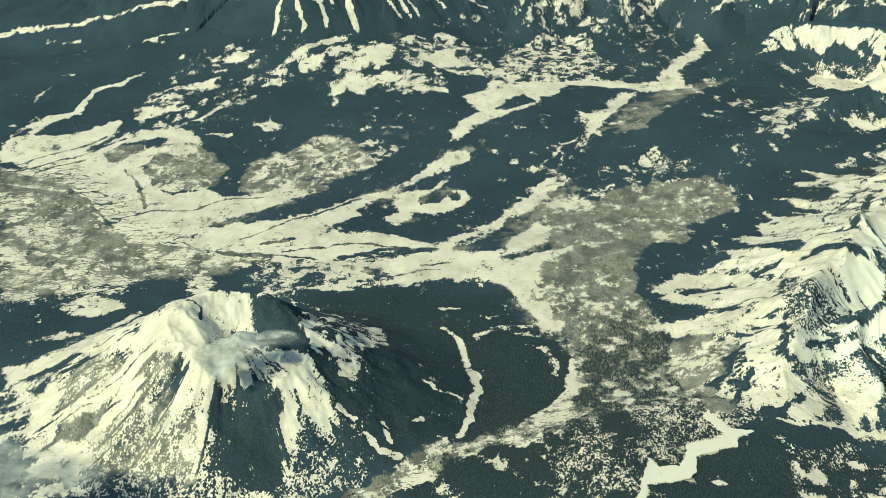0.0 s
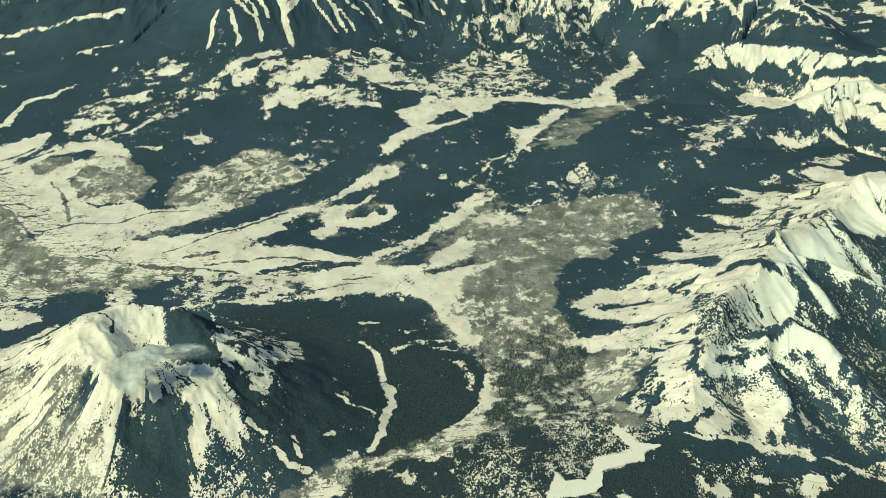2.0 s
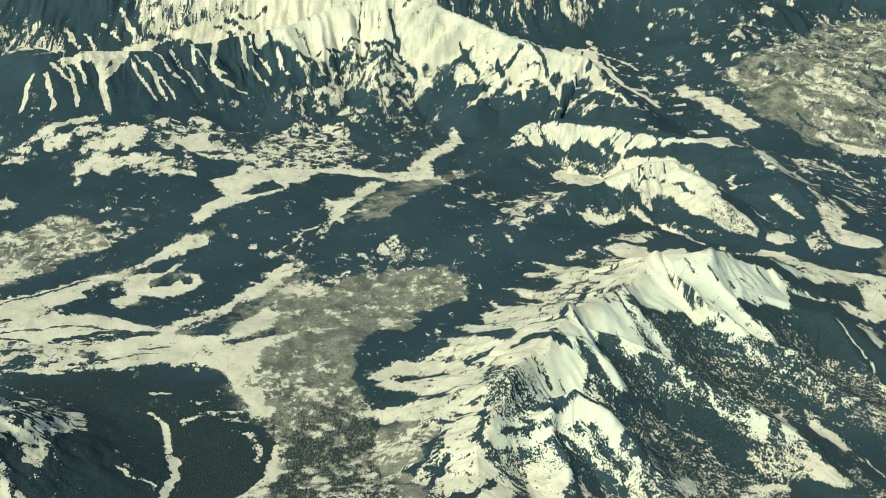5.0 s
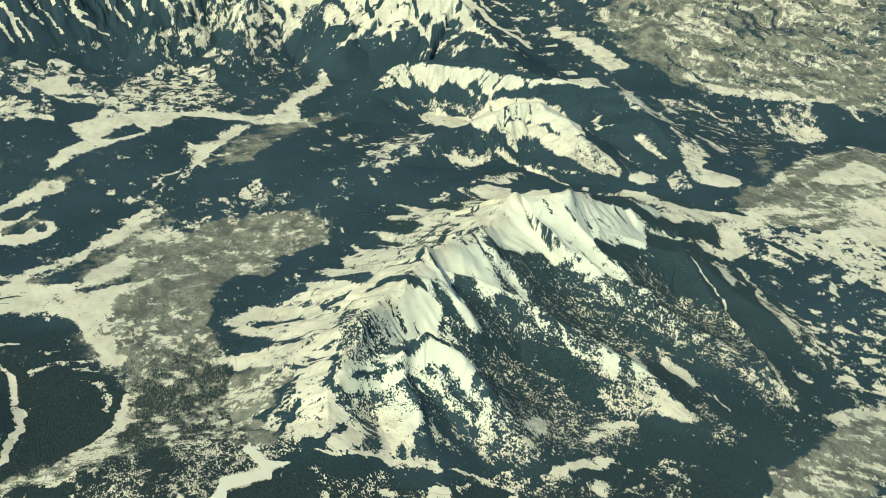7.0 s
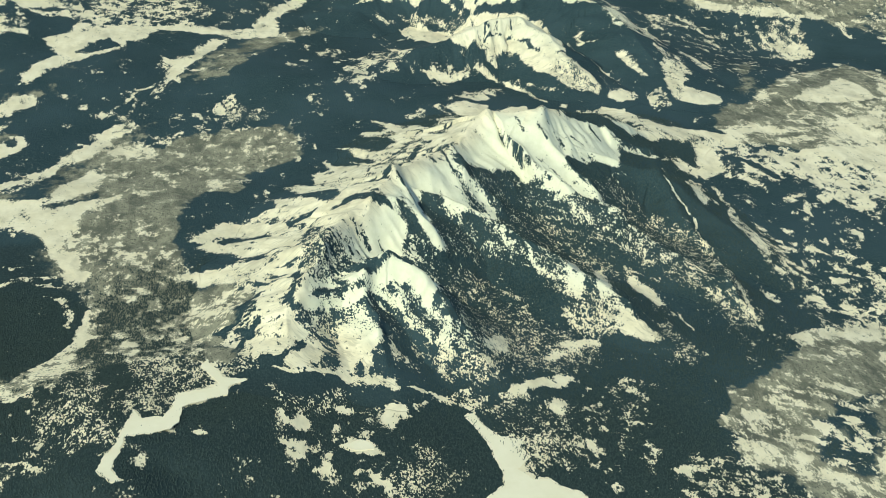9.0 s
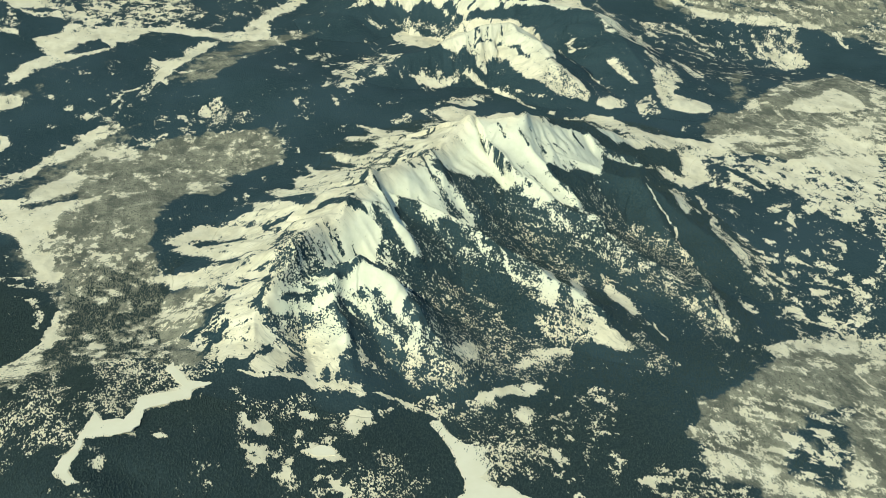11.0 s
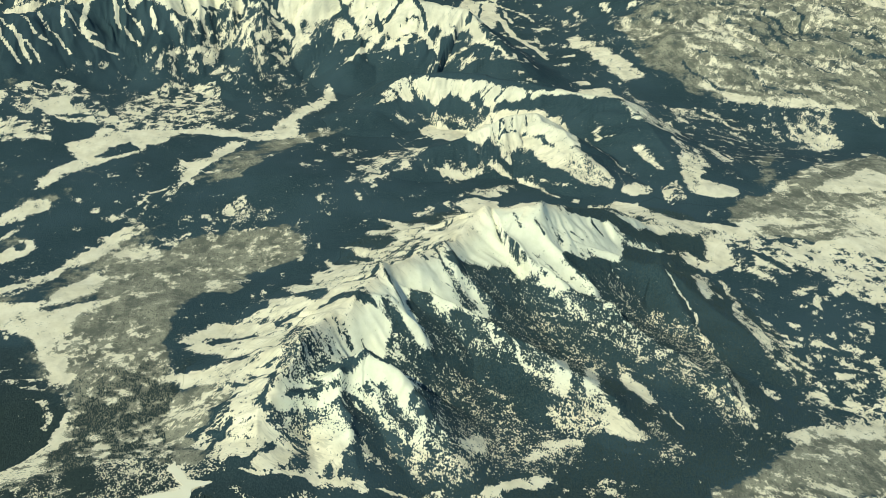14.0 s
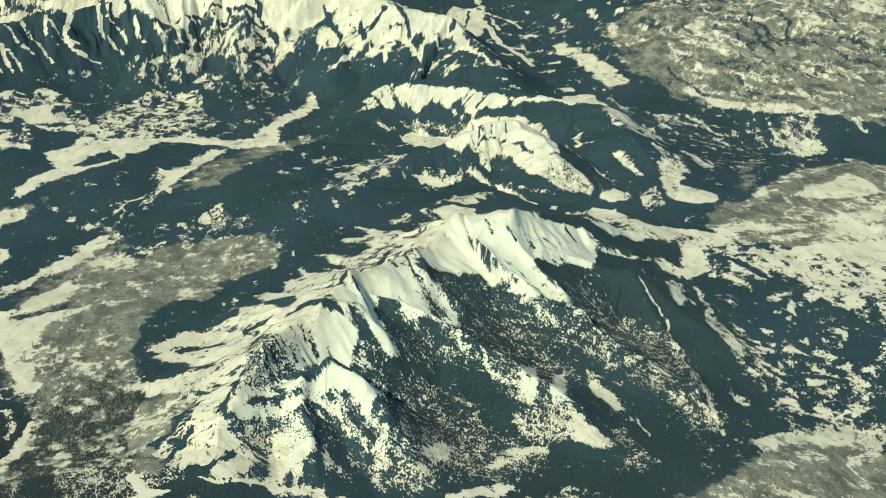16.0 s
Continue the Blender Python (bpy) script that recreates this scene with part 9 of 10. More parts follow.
    c.mixed([(-418, 1179), (-378, 1194), (-295, 1169), (-252, 1167), (-228, 1162), (-251, 1148), (-400, 1152)], value=-0.1, size=6, swing=0.9, soft_edge=5, seed=3675)  # cone foot
    c.patch([(-540, 1390), (-504, 1397), (-468, 1400), (-456, 1399), (-479, 1384), (-504, 1371)], value=-0.8, ragged=0.5, soft_edge=5)  # rock scar
    c.patch([(-511, 1353), (-490, 1373), (-487, 1341), (-501, 1333)], value=-0.6, ragged=0.5, soft_edge=5)  # rock scar
    c.patch([(-450, 1263), (-422, 1264), (-398, 1272), (-390, 1287), (-386, 1292), (-391, 1265), (-407, 1251), (-423, 1233), (-442, 1231), (-454, 1251)], value=-0.35, ragged=0.5, soft_edge=5)  # rock scar
    c.patch([(-337, 1289), (-327, 1302), (-313, 1297), (-308, 1282), (-313, 1259), (-326, 1256), (-324, 1275)], value=-0.5, ragged=0.5, soft_edge=5)  # rock scar
    c.patch([(-314, 1232), (-295, 1239), (-291, 1226), (-306, 1220)], value=-0.4, ragged=0.5, soft_edge=5)  # rock scar
    c.strip([(-379, 1288), (-359, 1292), (-344, 1300)], 7, value=-0.4, ragged=0.5)  # cone gully
    c.strip([(-320, 1385), (-305, 1375), (-297, 1341)], 3.5, value=-0.1, ragged=0.5)  # cone gully
    c.strip([(-479, 1489), (-449, 1518), (-423, 1569)], 7, value=-0.1, ragged=0.5)  # cone gully
    c.strip([(-453, 1197), (-427, 1219), (-403, 1247), (-387, 1267), (-368, 1300), (-357, 1331)], 14, value=0.8, ragged=0.5)  # cone gully
    c.strip([(-303, 1251), (-320, 1232), (-331, 1218)], 9, value=0.5, ragged=0.5)  # cone gully
    c.strip([(-283, 1248), (-287, 1218), (-298, 1199)], 12, value=0.7, ragged=0.5)  # cone gully
    c.patch([(-271, 1247), (-257, 1264), (-235, 1260), (-203, 1256), (-195, 1231), (-190, 1205), (-193, 1154), (-228, 1155), (-254, 1184), (-268, 1215), (-276, 1227)], value=-0.95, ragged=0.5, soft_edge=5)  # lava tongue
    c.mixed([(-263, 1253), (-248, 1263), (-231, 1249), (-212, 1256), (-209, 1251), (-234, 1244), (-256, 1246)], value=0.0, size=6, swing=0.9, soft_edge=4, seed=3766)  # lava flecks
    c.patch([(-241, 1389), (-223, 1627), (-143, 1612), (-79, 1525), (-81, 1353), (-124, 1284), (-143, 1286), (-159, 1305), (-180, 1327), (-232, 1354)], value=-0.9, ragged=0.4, soft_edge=6)  # dark flank
    c.patch([(-239, 1303), (-202, 1320), (-183, 1319), (-162, 1291), (-150, 1262), (-147, 1243), (-159, 1222), (-163, 1249), (-173, 1258), (-177, 1233), (-173, 1212), (-183, 1205), (-195, 1204), (-193, 1232), (-198, 1258), (-210, 1269), (-236, 1269)], value=0.85, ragged=0.35, soft_edge=5)  # snow chute
    c.strip([(-186, 1261), (-179, 1245), (-177, 1230)], 4, value=-0.4, ragged=0.5)  # rock streak
    c.patch([(-194, 1193), (-176, 1202), (-177, 1169), (-197, 1154)], value=0.35, ragged=0.8, soft_edge=5)  # snow chute
    c.mixed([(-172, 1234), (-140, 1234), (-133, 1210), (-157, 1178), (-180, 1161)], value=-0.1, size=5, swing=0.9, soft_edge=5, seed=3801)  # ash flecks
    c.mixed([(-191, 1154), (-157, 1178), (-120, 1200), (-133, 1185), (-168, 1159)], value=0.25, size=6, swing=0.9, soft_edge=4, seed=3808)  # foot snow
    c.mixed([(-188, 1349), (-185, 1549), (-138, 1534), (-85, 1462), (-113, 1317), (-126, 1297), (-144, 1315), (-170, 1324)], value=0.12, size=13, swing=1.25, soft_edge=5, seed=3815)  # snow clumps
    c.strip([(-228, 1401), (-221, 1604), (-188, 1586), (-155, 1550), (-114, 1487)], 7, value=0.0, ragged=1.0)  # snow line
    c.patch([(-35, 1537), (40, 1529), (41, 1351), (9, 1233), (-51, 1290), (-58, 1357)], value=-0.95, ragged=0.55, soft_edge=6)  # dark shield
    c.strip([(-137, 1262), (-119, 1250)], 7, value=0.75, ragged=0.55)  # gully snow
    c.strip([(-107, 1231), (-94, 1216), (-79, 1217), (-69, 1216)], 7, value=0.75, ragged=0.55)  # gully snow
    c.strip([(-86, 1253), (-80, 1230)], 7, value=0.75, ragged=0.55)  # gully snow
    c.strip([(-45, 1351), (-22, 1338), (3, 1326)], 5.5, value=0.75, ragged=0.55)  # gully snow
    c.strip([(-16, 1522), (2, 1494), (12, 1452), (19, 1403), (21, 1359), (14, 1317), (7, 1287), (0, 1259)], 8, value=0.75, ragged=0.55)  # gully snow
    c.strip([(-15, 1582), (8, 1574)], 6, value=0.75, ragged=0.55)  # gully snow
    c.strip([(-51, 1268), (-40, 1274)], 5, value=0.75, ragged=0.55)  # gully snow
    c.strip([(24, 1502), (54, 1515), (83, 1506), (112, 1497)], 9, value=-0.1, ragged=0.9)  # thin snow
    c.strip([(115, 1463), (120, 1424), (121, 1396)], 8, value=-0.1, ragged=0.9)  # thin snow
    c.strip([(41, 1548), (72, 1558), (65, 1582)], 7, value=-0.1, ragged=0.9)  # thin snow
    c.strip([(92, 1469), (102, 1460)], 8, value=-0.1, ragged=0.9)  # thin snow
    c.patch([(-109, 1169), (-73, 1202), (-36, 1224), (9, 1247), (54, 1256), (95, 1289), (154, 1292), (144, 1264), (104, 1244), (71, 1230), (27, 1223), (-23, 1202), (-60, 1178), (-84, 1150), (-144, 1150)], layer='scrub', value=0.95, soft_edge=5, calm=True)  # valley heath
    c.mixed([(-109, 1169), (-73, 1202), (-36, 1224), (9, 1247), (54, 1256), (95, 1289), (154, 1292), (144, 1264), (104, 1244), (71, 1230), (27, 1223), (-23, 1202), (-60, 1178), (-84, 1150), (-144, 1150)], value=-0.15, size=9, stretch=2, turn=0.4, swing=0.9, soft_edge=4, seed=3920)  # valley heath
    c.patch([(-80, 1187), (-48, 1198), (-35, 1185), (-54, 1172)], value=0.65, ragged=0.8, soft_edge=5)  # valley snow
    c.patch([(108, 1267), (129, 1299), (140, 1276), (118, 1263)], value=0.65, ragged=0.8, soft_edge=5)  # valley snow
    c.patch([(81, 1278), (104, 1278), (108, 1258), (86, 1256)], value=0.65, ragged=0.8, soft_edge=5)  # valley snow
    c.patch([(-108, 1163), (-79, 1180), (-72, 1150), (-108, 1152)], value=0.65, ragged=0.8, soft_edge=5)  # valley snow
    c.patch([(40, 1234), (78, 1236), (91, 1245), (83, 1222), (52, 1218)], value=0.65, ragged=0.8, soft_edge=5)  # valley snow
    c.patch([(286, 1442), (321, 1436), (374, 1381), (376, 1303), (395, 1279), (427, 1270), (399, 1235), (361, 1247), (318, 1261), (293, 1297), (313, 1335)], value=0.55, ragged=0.6, soft_edge=5)  # apron foot
    c.mixed([(286, 1442), (321, 1436), (353, 1374), (351, 1298), (325, 1279), (293, 1297), (306, 1340)], value=0.2, size=7, swing=0.9, soft_edge=5, seed=3969)  # apron foot
    c.strip([(287, 1300), (309, 1331), (326, 1354), (344, 1392)], 9, value=-0.7, ragged=0.6)  # wooded gully
    c.strip([(312, 1272), (328, 1303), (342, 1321)], 7, value=-0.7, ragged=0.6)  # wooded gully
    c.strip([(355, 1242), (374, 1255), (391, 1271)], 8, value=-0.7, ragged=0.6)  # wooded gully
    c.strip([(287, 1341), (306, 1352)], 6, value=-0.7, ragged=0.6)  # wooded gully
    c.patch([(454, 1463), (472, 1498), (503, 1513), (533, 1515), (548, 1498), (543, 1480), (509, 1383), (491, 1378), (493, 1459), (473, 1378), (466, 1421), (458, 1440)], value=0.9, ragged=0.25, soft_edge=3)  # cirque snow
    c.strip([(482, 1483), (492, 1463)], 7, value=-0.3, ragged=0.5)  # rock streak
    c.strip([(471, 1485), (479, 1470)], 4, value=-0.3, ragged=0.5)  # rock streak
    c.strip([(459, 1450), (470, 1426)], 4, value=-0.3, ragged=0.5)  # rock streak
    c.patch([(437, 1376), (466, 1358), (494, 1369), (512, 1374), (528, 1366), (563, 1430), (554, 1333), (547, 1326), (534, 1346), (514, 1360), (487, 1363), (459, 1352)], value=0.85, ragged=0.3, soft_edge=3)  # snow shelf
    c.patch([(388, 1336), (398, 1352), (412, 1366), (419, 1361), (405, 1342), (397, 1327), (387, 1320)], value=0.85, ragged=0.3, soft_edge=3)  # cirque snow
    c.patch([(384, 1319), (418, 1334), (449, 1346), (472, 1346), (459, 1342), (431, 1337), (397, 1319)], value=0.85, ragged=0.3, soft_edge=3)  # snow shelf
    c.patch([(437, 1314), (456, 1311), (467, 1287), (481, 1265), (464, 1256), (459, 1238), (440, 1239), (430, 1271)], value=0.85, ragged=0.35, soft_edge=3)  # foot field
    c.patch([(1061, 1775), (1077, 1764), (1056, 1659), (1029, 1631), (1035, 1685)], value=0.5, ragged=0.7, soft_edge=4)  # gully snow
    c.patch([(1107, 1761), (1102, 1705), (1089, 1639), (1092, 1584), (1094, 1521), (1096, 1483), (1080, 1492), (1070, 1536), (1062, 1584), (1081, 1670)], value=0.5, ragged=0.7, soft_edge=4)  # gully snow
    c.patch([(1197, 1707), (1225, 1715), (1216, 1685), (1196, 1682)], value=0.5, ragged=0.7, soft_edge=4)  # gully snow
    c.patch([(1235, 1695), (1243, 1676), (1221, 1632), (1215, 1650)], value=0.5, ragged=0.7, soft_edge=4)  # gully snow
    c.patch([(1267, 1704), (1284, 1707), (1273, 1685), (1262, 1686)], value=0.5, ragged=0.7, soft_edge=4)  # gully snow
    c.patch([(1153, 1604), (1168, 1595), (1153, 1576)], value=0.5, ragged=0.7, soft_edge=4)  # gully snow
    c.patch([(1263, 1594), (1277, 1584), (1251, 1540), (1245, 1550)], value=0.5, ragged=0.7, soft_edge=4)  # gully snow
    c.mixed([(1104, 1628), (1133, 1565), (1180, 1561), (1214, 1499), (1164, 1483), (1084, 1478)], value=-0.3, size=9, stretch=2, turn=-0.8, swing=1.0, soft_edge=6, seed=4109)  # thin wood
    c.mixed([(1429, 1789), (1479, 1838), (1287, 1472), (1279, 1489)], value=0.1, size=10, swing=0.9, soft_edge=6, seed=4116)  # thin wood


# ---- the sheet of land, finer where the flight passes ----
def level_lakes(x, y, height, cover):
    """Frozen waters lie flat in shallow basins."""
    for ring, level in LAKES:
        where = cover.window(ring, 110)
        d = inside(x[where], y[where], ring)
        w = soft(d, -75, 1)
        height[where] = height[where] * (1 - w) + (level - 0.6) * w


def build_land():
    angle = np.linspace(math.atan(940 / 825), math.atan(4750 / 825), 740)
    ys = np.concatenate([[-3000, -1500, -400, 200, 550, 750, 860, 910], 825 * np.tan(angle), [4950, 5300, 6000, 7500, 9500]])
    us = np.concatenate([[-7, -4.5, -3, -2.2, -1.7, -1.4, -1.2, -1.08], np.linspace(-1, 1, 1480), [1.08, 1.2, 1.4, 1.7, 2.2, 3, 4.5, 7]])
    near = np.clip(ys, 900, 4800)
    x = (310 + 0.113 * (near - 1150))[:, None] + us[None, :] * (900 + 0.37 * (near - 1150))[:, None]
    y = np.repeat(ys[:, None], len(us), 1).astype(np.float32)
    x = x.astype(np.float32)
    plain, height, which, rises = land(x, y)
    cover = Cover(x, y, rises)
    dress(cover)
    level_lakes(x, y, height, cover)
    return x, y, plain, height, which, cover


def sheet(name, x, y, z, faces, cover, parent=None):
    used, index = np.unique(faces, return_inverse=True)
    co = np.stack([x.ravel()[used], y.ravel()[used], z.ravel()[used]], 1).astype(np.float32)
    mesh = bpy.data.meshes.new(name)
    n = len(faces)
    mesh.vertices.add(len(used))
    mesh.vertices.foreach_set("co", co.ravel())
    mesh.loops.add(n * 4)
    mesh.loops.foreach_set("vertex_index", index.ravel().astype(np.int32))
    mesh.polygons.add(n)
    mesh.polygons.foreach_set("loop_start", np.arange(0, n * 4, 4, dtype=np.int32))
    mesh.polygons.foreach_set("use_smooth", np.ones(n, bool))
    for key, values in (("snow", cover.snow), ("scrub", cover.scrub), ("braid", cover.braid), ("fresh_shaded", cover.fresh_shaded), ("speckle", cover.speckle), ("less_blue", cover.less_blue), ("across", cover.across), ("down", cover.down), ("streak", cover.streak)):
        layer = mesh.attributes.new(key, "FLOAT", "POINT")
        layer.data.foreach_set("value", values.ravel()[used].astype(np.float32))
    mesh.update()
    mesh.materials.append(LAND)
    ob = new(name, mesh)
    ob.parent = parent
    return ob


gx, gy, g_plain, g_height, g_which, g_cover = build_land()
rows_n, cols_n = gx.shape
corner = (np.arange(rows_n - 1)[:, None] * cols_n + np.arange(cols_n - 1)[None, :]).ravel()
quads = np.stack([corner, corner + 1, corner + cols_n + 1, corner + cols_n], 1)
owner = g_which.ravel()[quads].max(1)
deep = g_which > 0
for _ in range(4):
    deep[1:-1, 1:-1] &= deep[:-2, 1:-1] & deep[2:, 1:-1] & deep[1:-1, :-2] & deep[1:-1, 2:]
under = np.where(g_which > 0, g_plain - 3.0, g_height)
mid_x, mid_y = gx.ravel()[quads].mean(1), gy.ravel()[quads].mean(1)
open_ground = ~deep.ravel()[quads].all(1)
stretch = np.zeros(len(quads), np.int32)
KINDS = list(dict.fromkeys(name for name, ring in STRETCHES))
for name, ring in STRETCHES:
    xs, ys = [p[0] for p in ring], [p[1] for p in ring]
    near = np.nonzero((mid_x > min(xs)) & (mid_x < max(xs)) & (mid_y > min(ys)) & (mid_y < max(ys)) & open_ground)[0]
    stretch[near[inside(mid_x[near], mid_y[near], ring) > 0]] = KINDS.index(name) + 1
ground = tagged(sheet("ground", gx, gy, under, quads[open_ground & (stretch == 0)], g_cover),
                "snowy lowland with dark conifer forest and frozen rivers", "ground", kind="structure")
ABOUT = {"flood_plain": "snow-covered braided flood plain", "heath": "brown thinly snowed heath", "lava_shield": "dark forested lava shield",
         "stony_heath": "pale stony heath", "gravel_fan": "grey bare gravel fan", "marsh": "grey braided marsh", "river_arm": "frozen snowy river arm",
         "river_valley": "brown snow-patched river valley"}
for k, name in enumerate(KINDS):
    tagged(sheet(name, gx, gy, under, quads[open_ground & (stretch == k + 1)], g_cover, ground), ABOUT[name])


# ---- mountains, each with its distinct faces as parts ----
quad_rise = [r.ravel()[quads].mean(1) for r in g_cover.rises]
quad_snow = g_cover.snow.ravel()[quads].mean(1)
quad_scrub = g_cover.scrub.ravel()[quads].mean(1)


def mountain(name, number, label, category, split):
    """A mountain on the ground, with one mesh for each face that split() tells apart."""
    mine = np.nonzero(owner == number)[0]
    peak = mine[np.argmax(quad_rise[number - 1][mine])]
    root = tagged(new(name), label, category)
    kinds = split(mid_x[mine], mid_y[mine], quad_rise[number - 1][mine], quad_snow[mine])
    for word, sort, about in kinds:
        if sort.any():
            ob = sheet(word, gx, gy, g_height, quads[mine[sort]], g_cover, root)
            if about:
                tagged(ob, about)
    return root


def split_cone(x, y, rise, snow):
    r = np.hypot(x - CONE[0] - 10, y - CONE[1] + 14)
    crater = r < 66
    a = np.arctan2(y - CONE[1], x - CONE[0])
    lava = ~crater & (a > -1.9) & (a < -0.95)
    west = ~crater & ~lava & ((a > 1.6) | (a < -1.9))
    return (("crater", crater, "steaming snow-filled crater"), ("lava_flank", lava, "dark lava tongue between snow gullies"),
            ("snow_flank", west, "gullied snow slope"), ("flank", ~crater & ~lava & ~west, "dark slope with snow flecks"))


def split_ridge(x, y, rise, snow):
    heights = np.stack([crest(x, y, line, power=1.35, rough=0.0)[0] for line in MASSIF])
    best = heights.argmax(0)
    side = along(x, y, MASSIF[0])[2]
    main = best == 0
    west = main & (side > 0)
    cap = main & ~west & (rise > 48)
    out = [("snow_apron", west, "smooth windswept snow apron"), ("snow_cap", cap, "white summit snowfield"), ("wooded_flank", main & ~west & ~cap, "forested slope")]
    for k in range(1, len(MASSIF)):
        out.append(("spur", best == k, "snow-streaked rocky spur" if k > 3 else "wooded spur with avalanche tracks"))
    return out


def split_range(lines, pieces):
    def split(x, y, rise, snow):
        heights = np.stack([crest(x, y, line, power=1.25, rough=0.0)[0] for line in lines])
        best = heights.argmax(0)
        run = along(x, y, lines[0])[1]
        ends = np.quantile(run, np.linspace(0, 1, pieces + 1))
        ends[-1] += 1
        out = [("peak", (best == 0) & (run >= a) & (run < b), "") for a, b in zip(ends[:-1], ends[1:])]
        return out + [("spur", best == k, "") for k in range(1, len(lines))]
    return split


def split_top(level, top, about):
    def split(x, y, rise, snow):
        return ((top, rise > level, about), ("slope", rise <= level, "forested slope"))
    return split


mountain("volcano", 1, "snow-covered volcanic cone with an open steaming crater", "volcano", split_cone)
mountain("mountain", 2, "long snow-capped mountain ridge with forested lower slopes", "mountain", split_ridge)
mountain("mountain_range", 3, "high snowy mountain range with dark gullied flanks", "mountain range", split_range(RANGE, 8))
mountain("mountain_range", 4, "distant snow-streaked mountain range beyond the valley", "mountain range", split_range(FAR_RANGE, 6))
mountain("mesa", 5, "long flat-topped snowy mesa with forested sides", "mesa", split_top(58, "plateau", "flat white snowfield"))
mountain("hill", 6, "rounded snowy hill with a steep bare flank", "hill", split_top(50, "summit", "rounded white snow top"))


# ---- frozen lakes and ponds ----
def frozen_water(name, label, ring, level):
    bm = bmesh.new()
    shore = []
    for p, q in zip(ring, ring[1:] + ring[:1]):
        n = max(1, int(math.dist(p, q) / 4))
        for k in range(n):
            x, y = p[0] + (q[0] - p[0]) * k / n, p[1] + (q[1] - p[1]) * k / n
            wob = noise.noise_vector(Vector((x * 0.12, y * 0.12, 3))) * 3.0 + noise.noise_vector(Vector((x * 0.4, y * 0.4, 8))) * 1.2
            shore.append((x + wob.x, y + wob.y))
    top = [bm.verts.new((x, y, level)) for x, y in shore]
    low = [bm.verts.new((x, y, level - 1.0)) for x, y in shore]
    for k in range(len(top)):
        bm.faces.new((top[k - 1], low[k - 1], low[k], top[k]))
    edges = [bm.edges.get((top[k - 1], top[k])) for k in range(len(top))]
    bmesh.ops.triangle_fill(bm, use_beauty=True, edges=edges)
    bmesh.ops.recalc_face_normals(bm, faces=bm.faces)
    mesh = bpy.data.meshes.new(name)
    bm.to_mesh(mesh)
    bm.free()
    mesh.materials.append(ICE)
    return tagged(new(name, mesh), label, "lake" if "lake" in name else "pond")


for ring, level in LAKES:
    if len(ring) > 12:
        frozen_water("frozen_lake", "frozen snow-covered lake in dark forest", ring, level)
    else:
        frozen_water("frozen_pond", "small frozen pond in dark forest", ring, level)


# ---- conifers ----
def conifers(name, label, inside_of, fade, count, seed, tall):
    """Small spruces over the wooded ground, each a tapering five-sided crown."""
    rng = np.random.default_rng(seed)
    ok = np.nonzero(inside_of)[0]
    area = (np.abs(gx.ravel()[quads[ok, 1]] - gx.ravel()[quads[ok, 0]]) * np.abs(gy.ravel()[quads[ok, 3]] - gy.ravel()[quads[ok, 0]]))
    wood = np.clip(0.55 - quad_snow[ok] * 0.75, 0.02, 1.0) * fade[ok]
    pick = ok[rng.choice(len(ok), count, p=area * wood / (area * wood).sum())]
    a, b = rng.random(count), rng.random(count)
    corners = quads[pick]

    def blend(values):
        v = values.ravel()[corners]
        return (v[:, 0] * (1 - a) + v[:, 1] * a) * (1 - b) + (v[:, 3] * (1 - a) + v[:, 2] * a) * b
    x, y, z = blend(gx), blend(gy), blend(g_height)
    high = tall * (0.6 + 0.8 * rng.random(count))
    wide = high * (0.26 + 0.12 * rng.random(count))
    turn = rng.random(count) * 6.28
    ring = turn[:, None] + np.arange(4)[None] * (2 * np.pi / 4)
    base = np.stack([x[:, None] + wide[:, None] * np.cos(ring), y[:, None] + wide[:, None] * np.sin(ring), np.repeat((z - 0.25)[:, None], 4, 1)], 2)
    tip = np.stack([x, y, z + high], 1)[:, None]
    co = np.concatenate([base, tip], 1).reshape(-1, 3).astype(np.float32)
    start = np.arange(count)[:, None, None] * 5
    tri = (start + np.array([(0, 1, 4), (1, 2, 4), (2, 3, 4), (3, 0, 4)])[None]).reshape(-1)
    mesh = bpy.data.meshes.new(name)
    mesh.vertices.add(len(co))
    mesh.vertices.foreach_set("co", co.ravel())
    n = count * 4
    mesh.loops.add(n * 3)
    mesh.loops.foreach_set("vertex_index", tri.astype(np.int32))
    mesh.polygons.add(n)
    mesh.polygons.foreach_set("loop_start", np.arange(0, n * 3, 3, dtype=np.int32))
    mesh.update()
    mesh.materials.append(CONIFER)
    return tagged(new(name, mesh), label, "forest", kind="stuff")


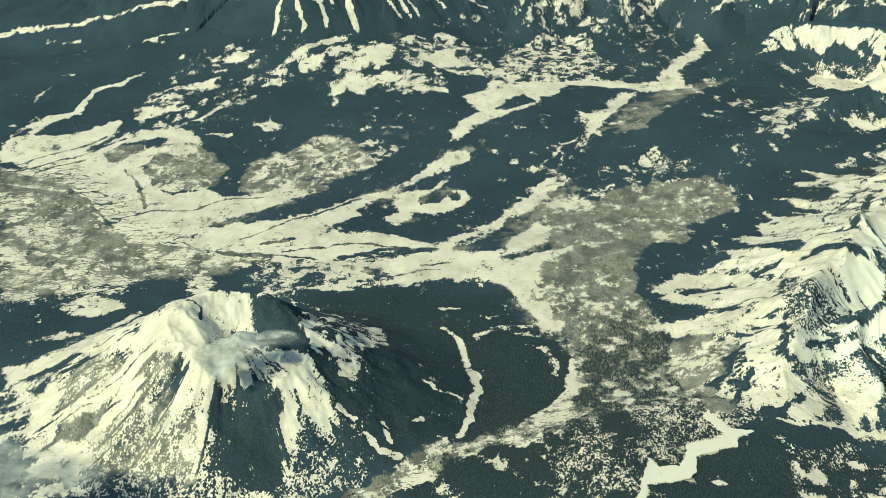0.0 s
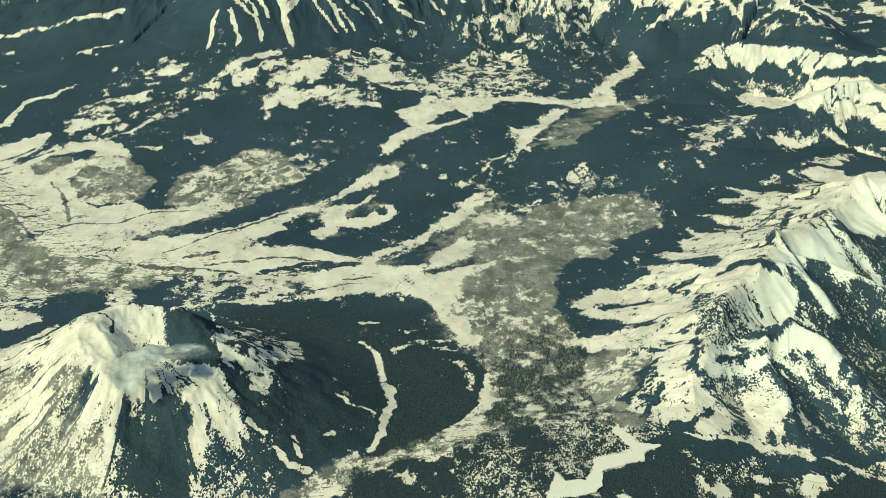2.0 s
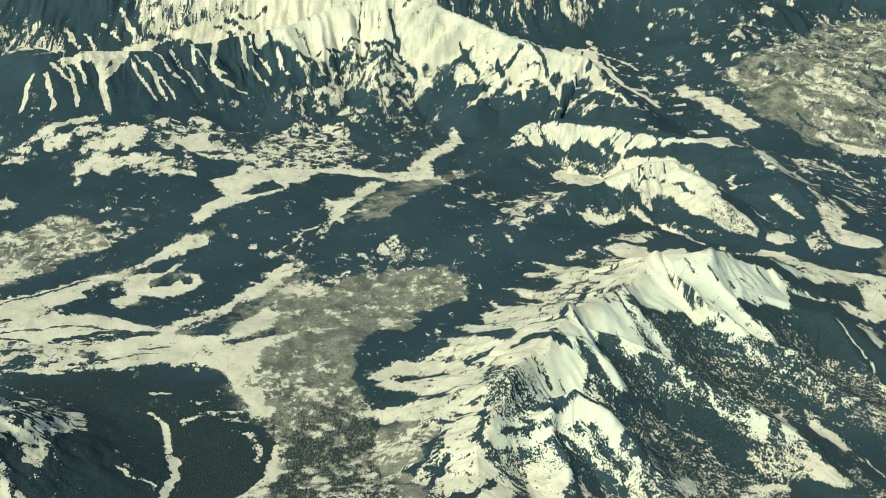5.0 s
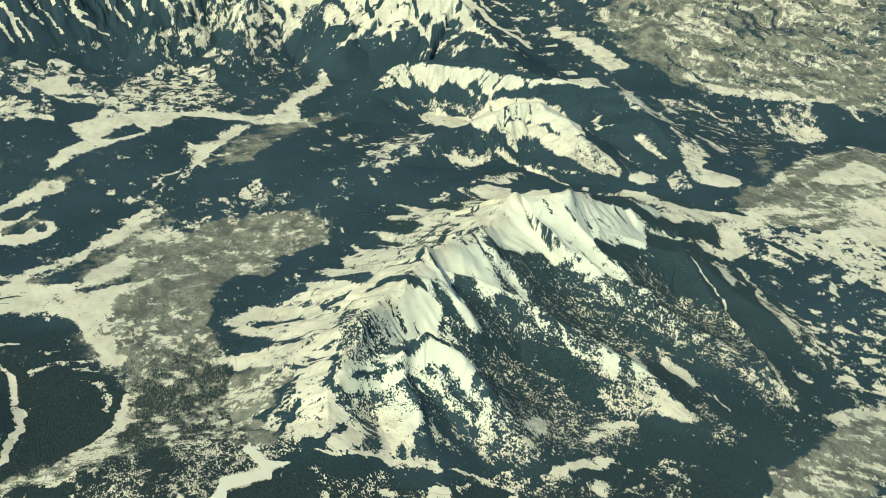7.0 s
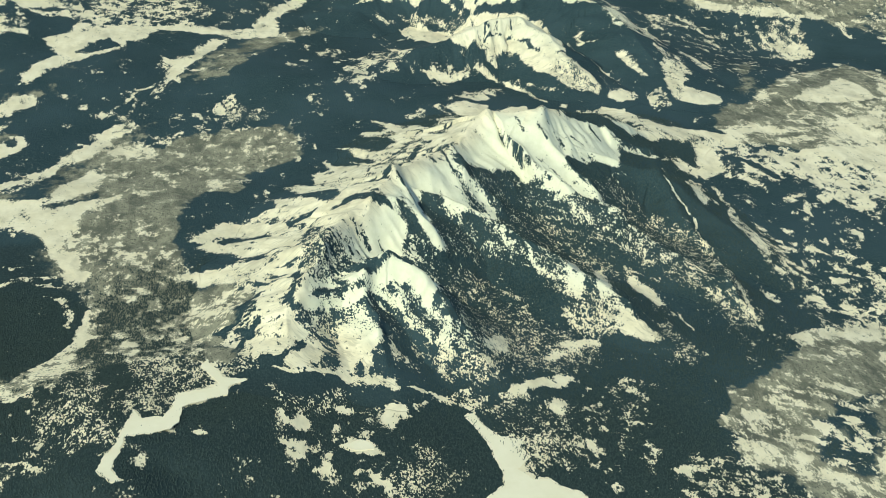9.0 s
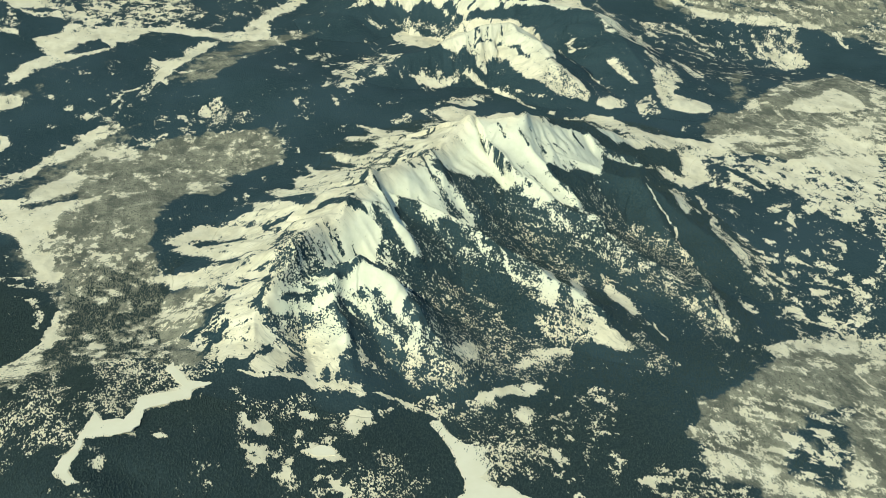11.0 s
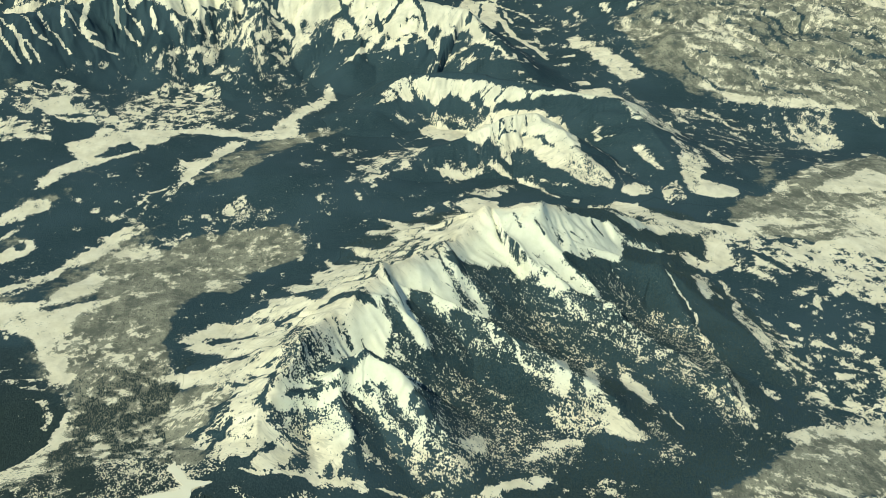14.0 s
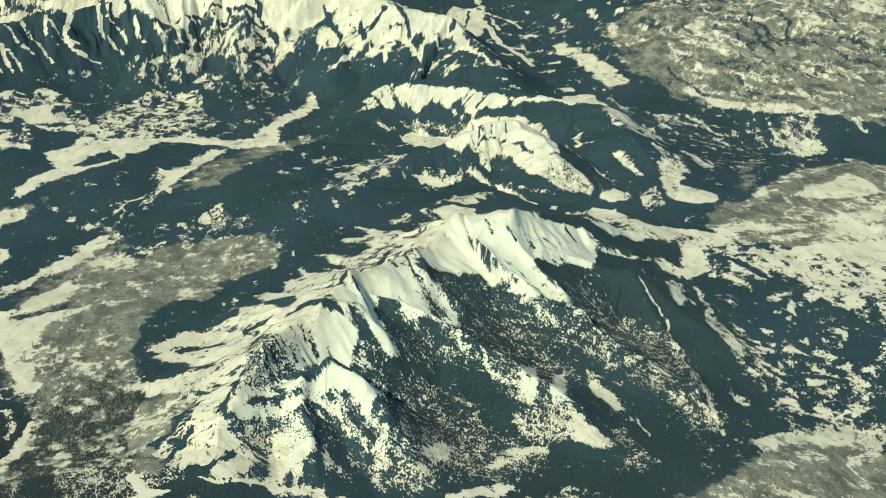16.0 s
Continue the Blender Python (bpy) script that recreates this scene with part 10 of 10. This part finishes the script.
drift = 90 * fbm(mid_x, mid_y, 120, 3, 701)
front = soft(mid_x + drift, -140, 120) * soft(-mid_y + 0.6 * drift, -1420, -1250) * soft(mid_y, 900, 930) * soft(-mid_x, -1400, -1300)
shield = soft(mid_x + drift, -260, -120) * soft(-mid_x + drift, -420, -260) * soft(-mid_y + drift, -1600, -1450) * soft(mid_y, 1120, 1180)
conifers("conifer_forest", "dense dark conifer forest round the frozen lakes", (front > 0) & (owner == 0) & (quad_snow < 0.4) & (quad_scrub < -0.4), front, 62000, 11, 2.1)
conifers("conifer_forest", "dark conifers scattered over the snowy mountain flank", (owner == 2) & (quad_snow < 0.35) & (mid_x > 440), soft(mid_x, 440, 620), 46000, 12, 1.9)
conifers("conifer_forest", "dark conifer forest on the old lava shield", (shield > 0) & (owner == 0) & (quad_snow < -0.3), shield, 26000, 13, 2.0)


# ---- steam over the crater and a low cloud ----
def vapour(name, label, puffs, category):
    root = tagged(new(name), label, category)
    for k, (cx, cy, cz, rx, ry, rz, dense) in enumerate(puffs):
        n = 40
        u, v = np.meshgrid(np.linspace(-1, 1, n), np.linspace(-1, 1, n))
        r = np.hypot(u, v)
        lump = fbm(u * 60 + 100 * k, v * 60, 34, 4, 500 + k)
        z = cz + rz * (np.sqrt(np.clip(1 - r * r, 0, 1)) + 0.35 * lump)
        dens = dense * (1 - soft(r + 0.22 * lump, 0.35, 0.98))
        mesh = bpy.data.meshes.new("puff")
        co = np.stack([cx + rx * u, cy + ry * v, z], 2).reshape(-1, 3)
        c = (np.arange(n - 1)[:, None] * n + np.arange(n - 1)[None]).ravel()
        mesh.from_pydata(co.tolist(), [], np.stack([c, c + 1, c + n + 1, c + n], 1).tolist())
        mesh.polygons.foreach_set("use_smooth", np.ones(len(mesh.polygons), bool))
        mesh.attributes.new("thickness", "FLOAT", "POINT").data.foreach_set("value", dens.ravel().astype(np.float32))
        mesh.materials.append(VAPOUR)
        puff = new("puff", mesh)
        puff.parent = root
    return root


vapour("steam_plume", "thin grey steam drifting out of the crater", STEAM, "steam")
vapour("cloud", "thin low cloud over the volcano's foot", CLOUD, "cloud")
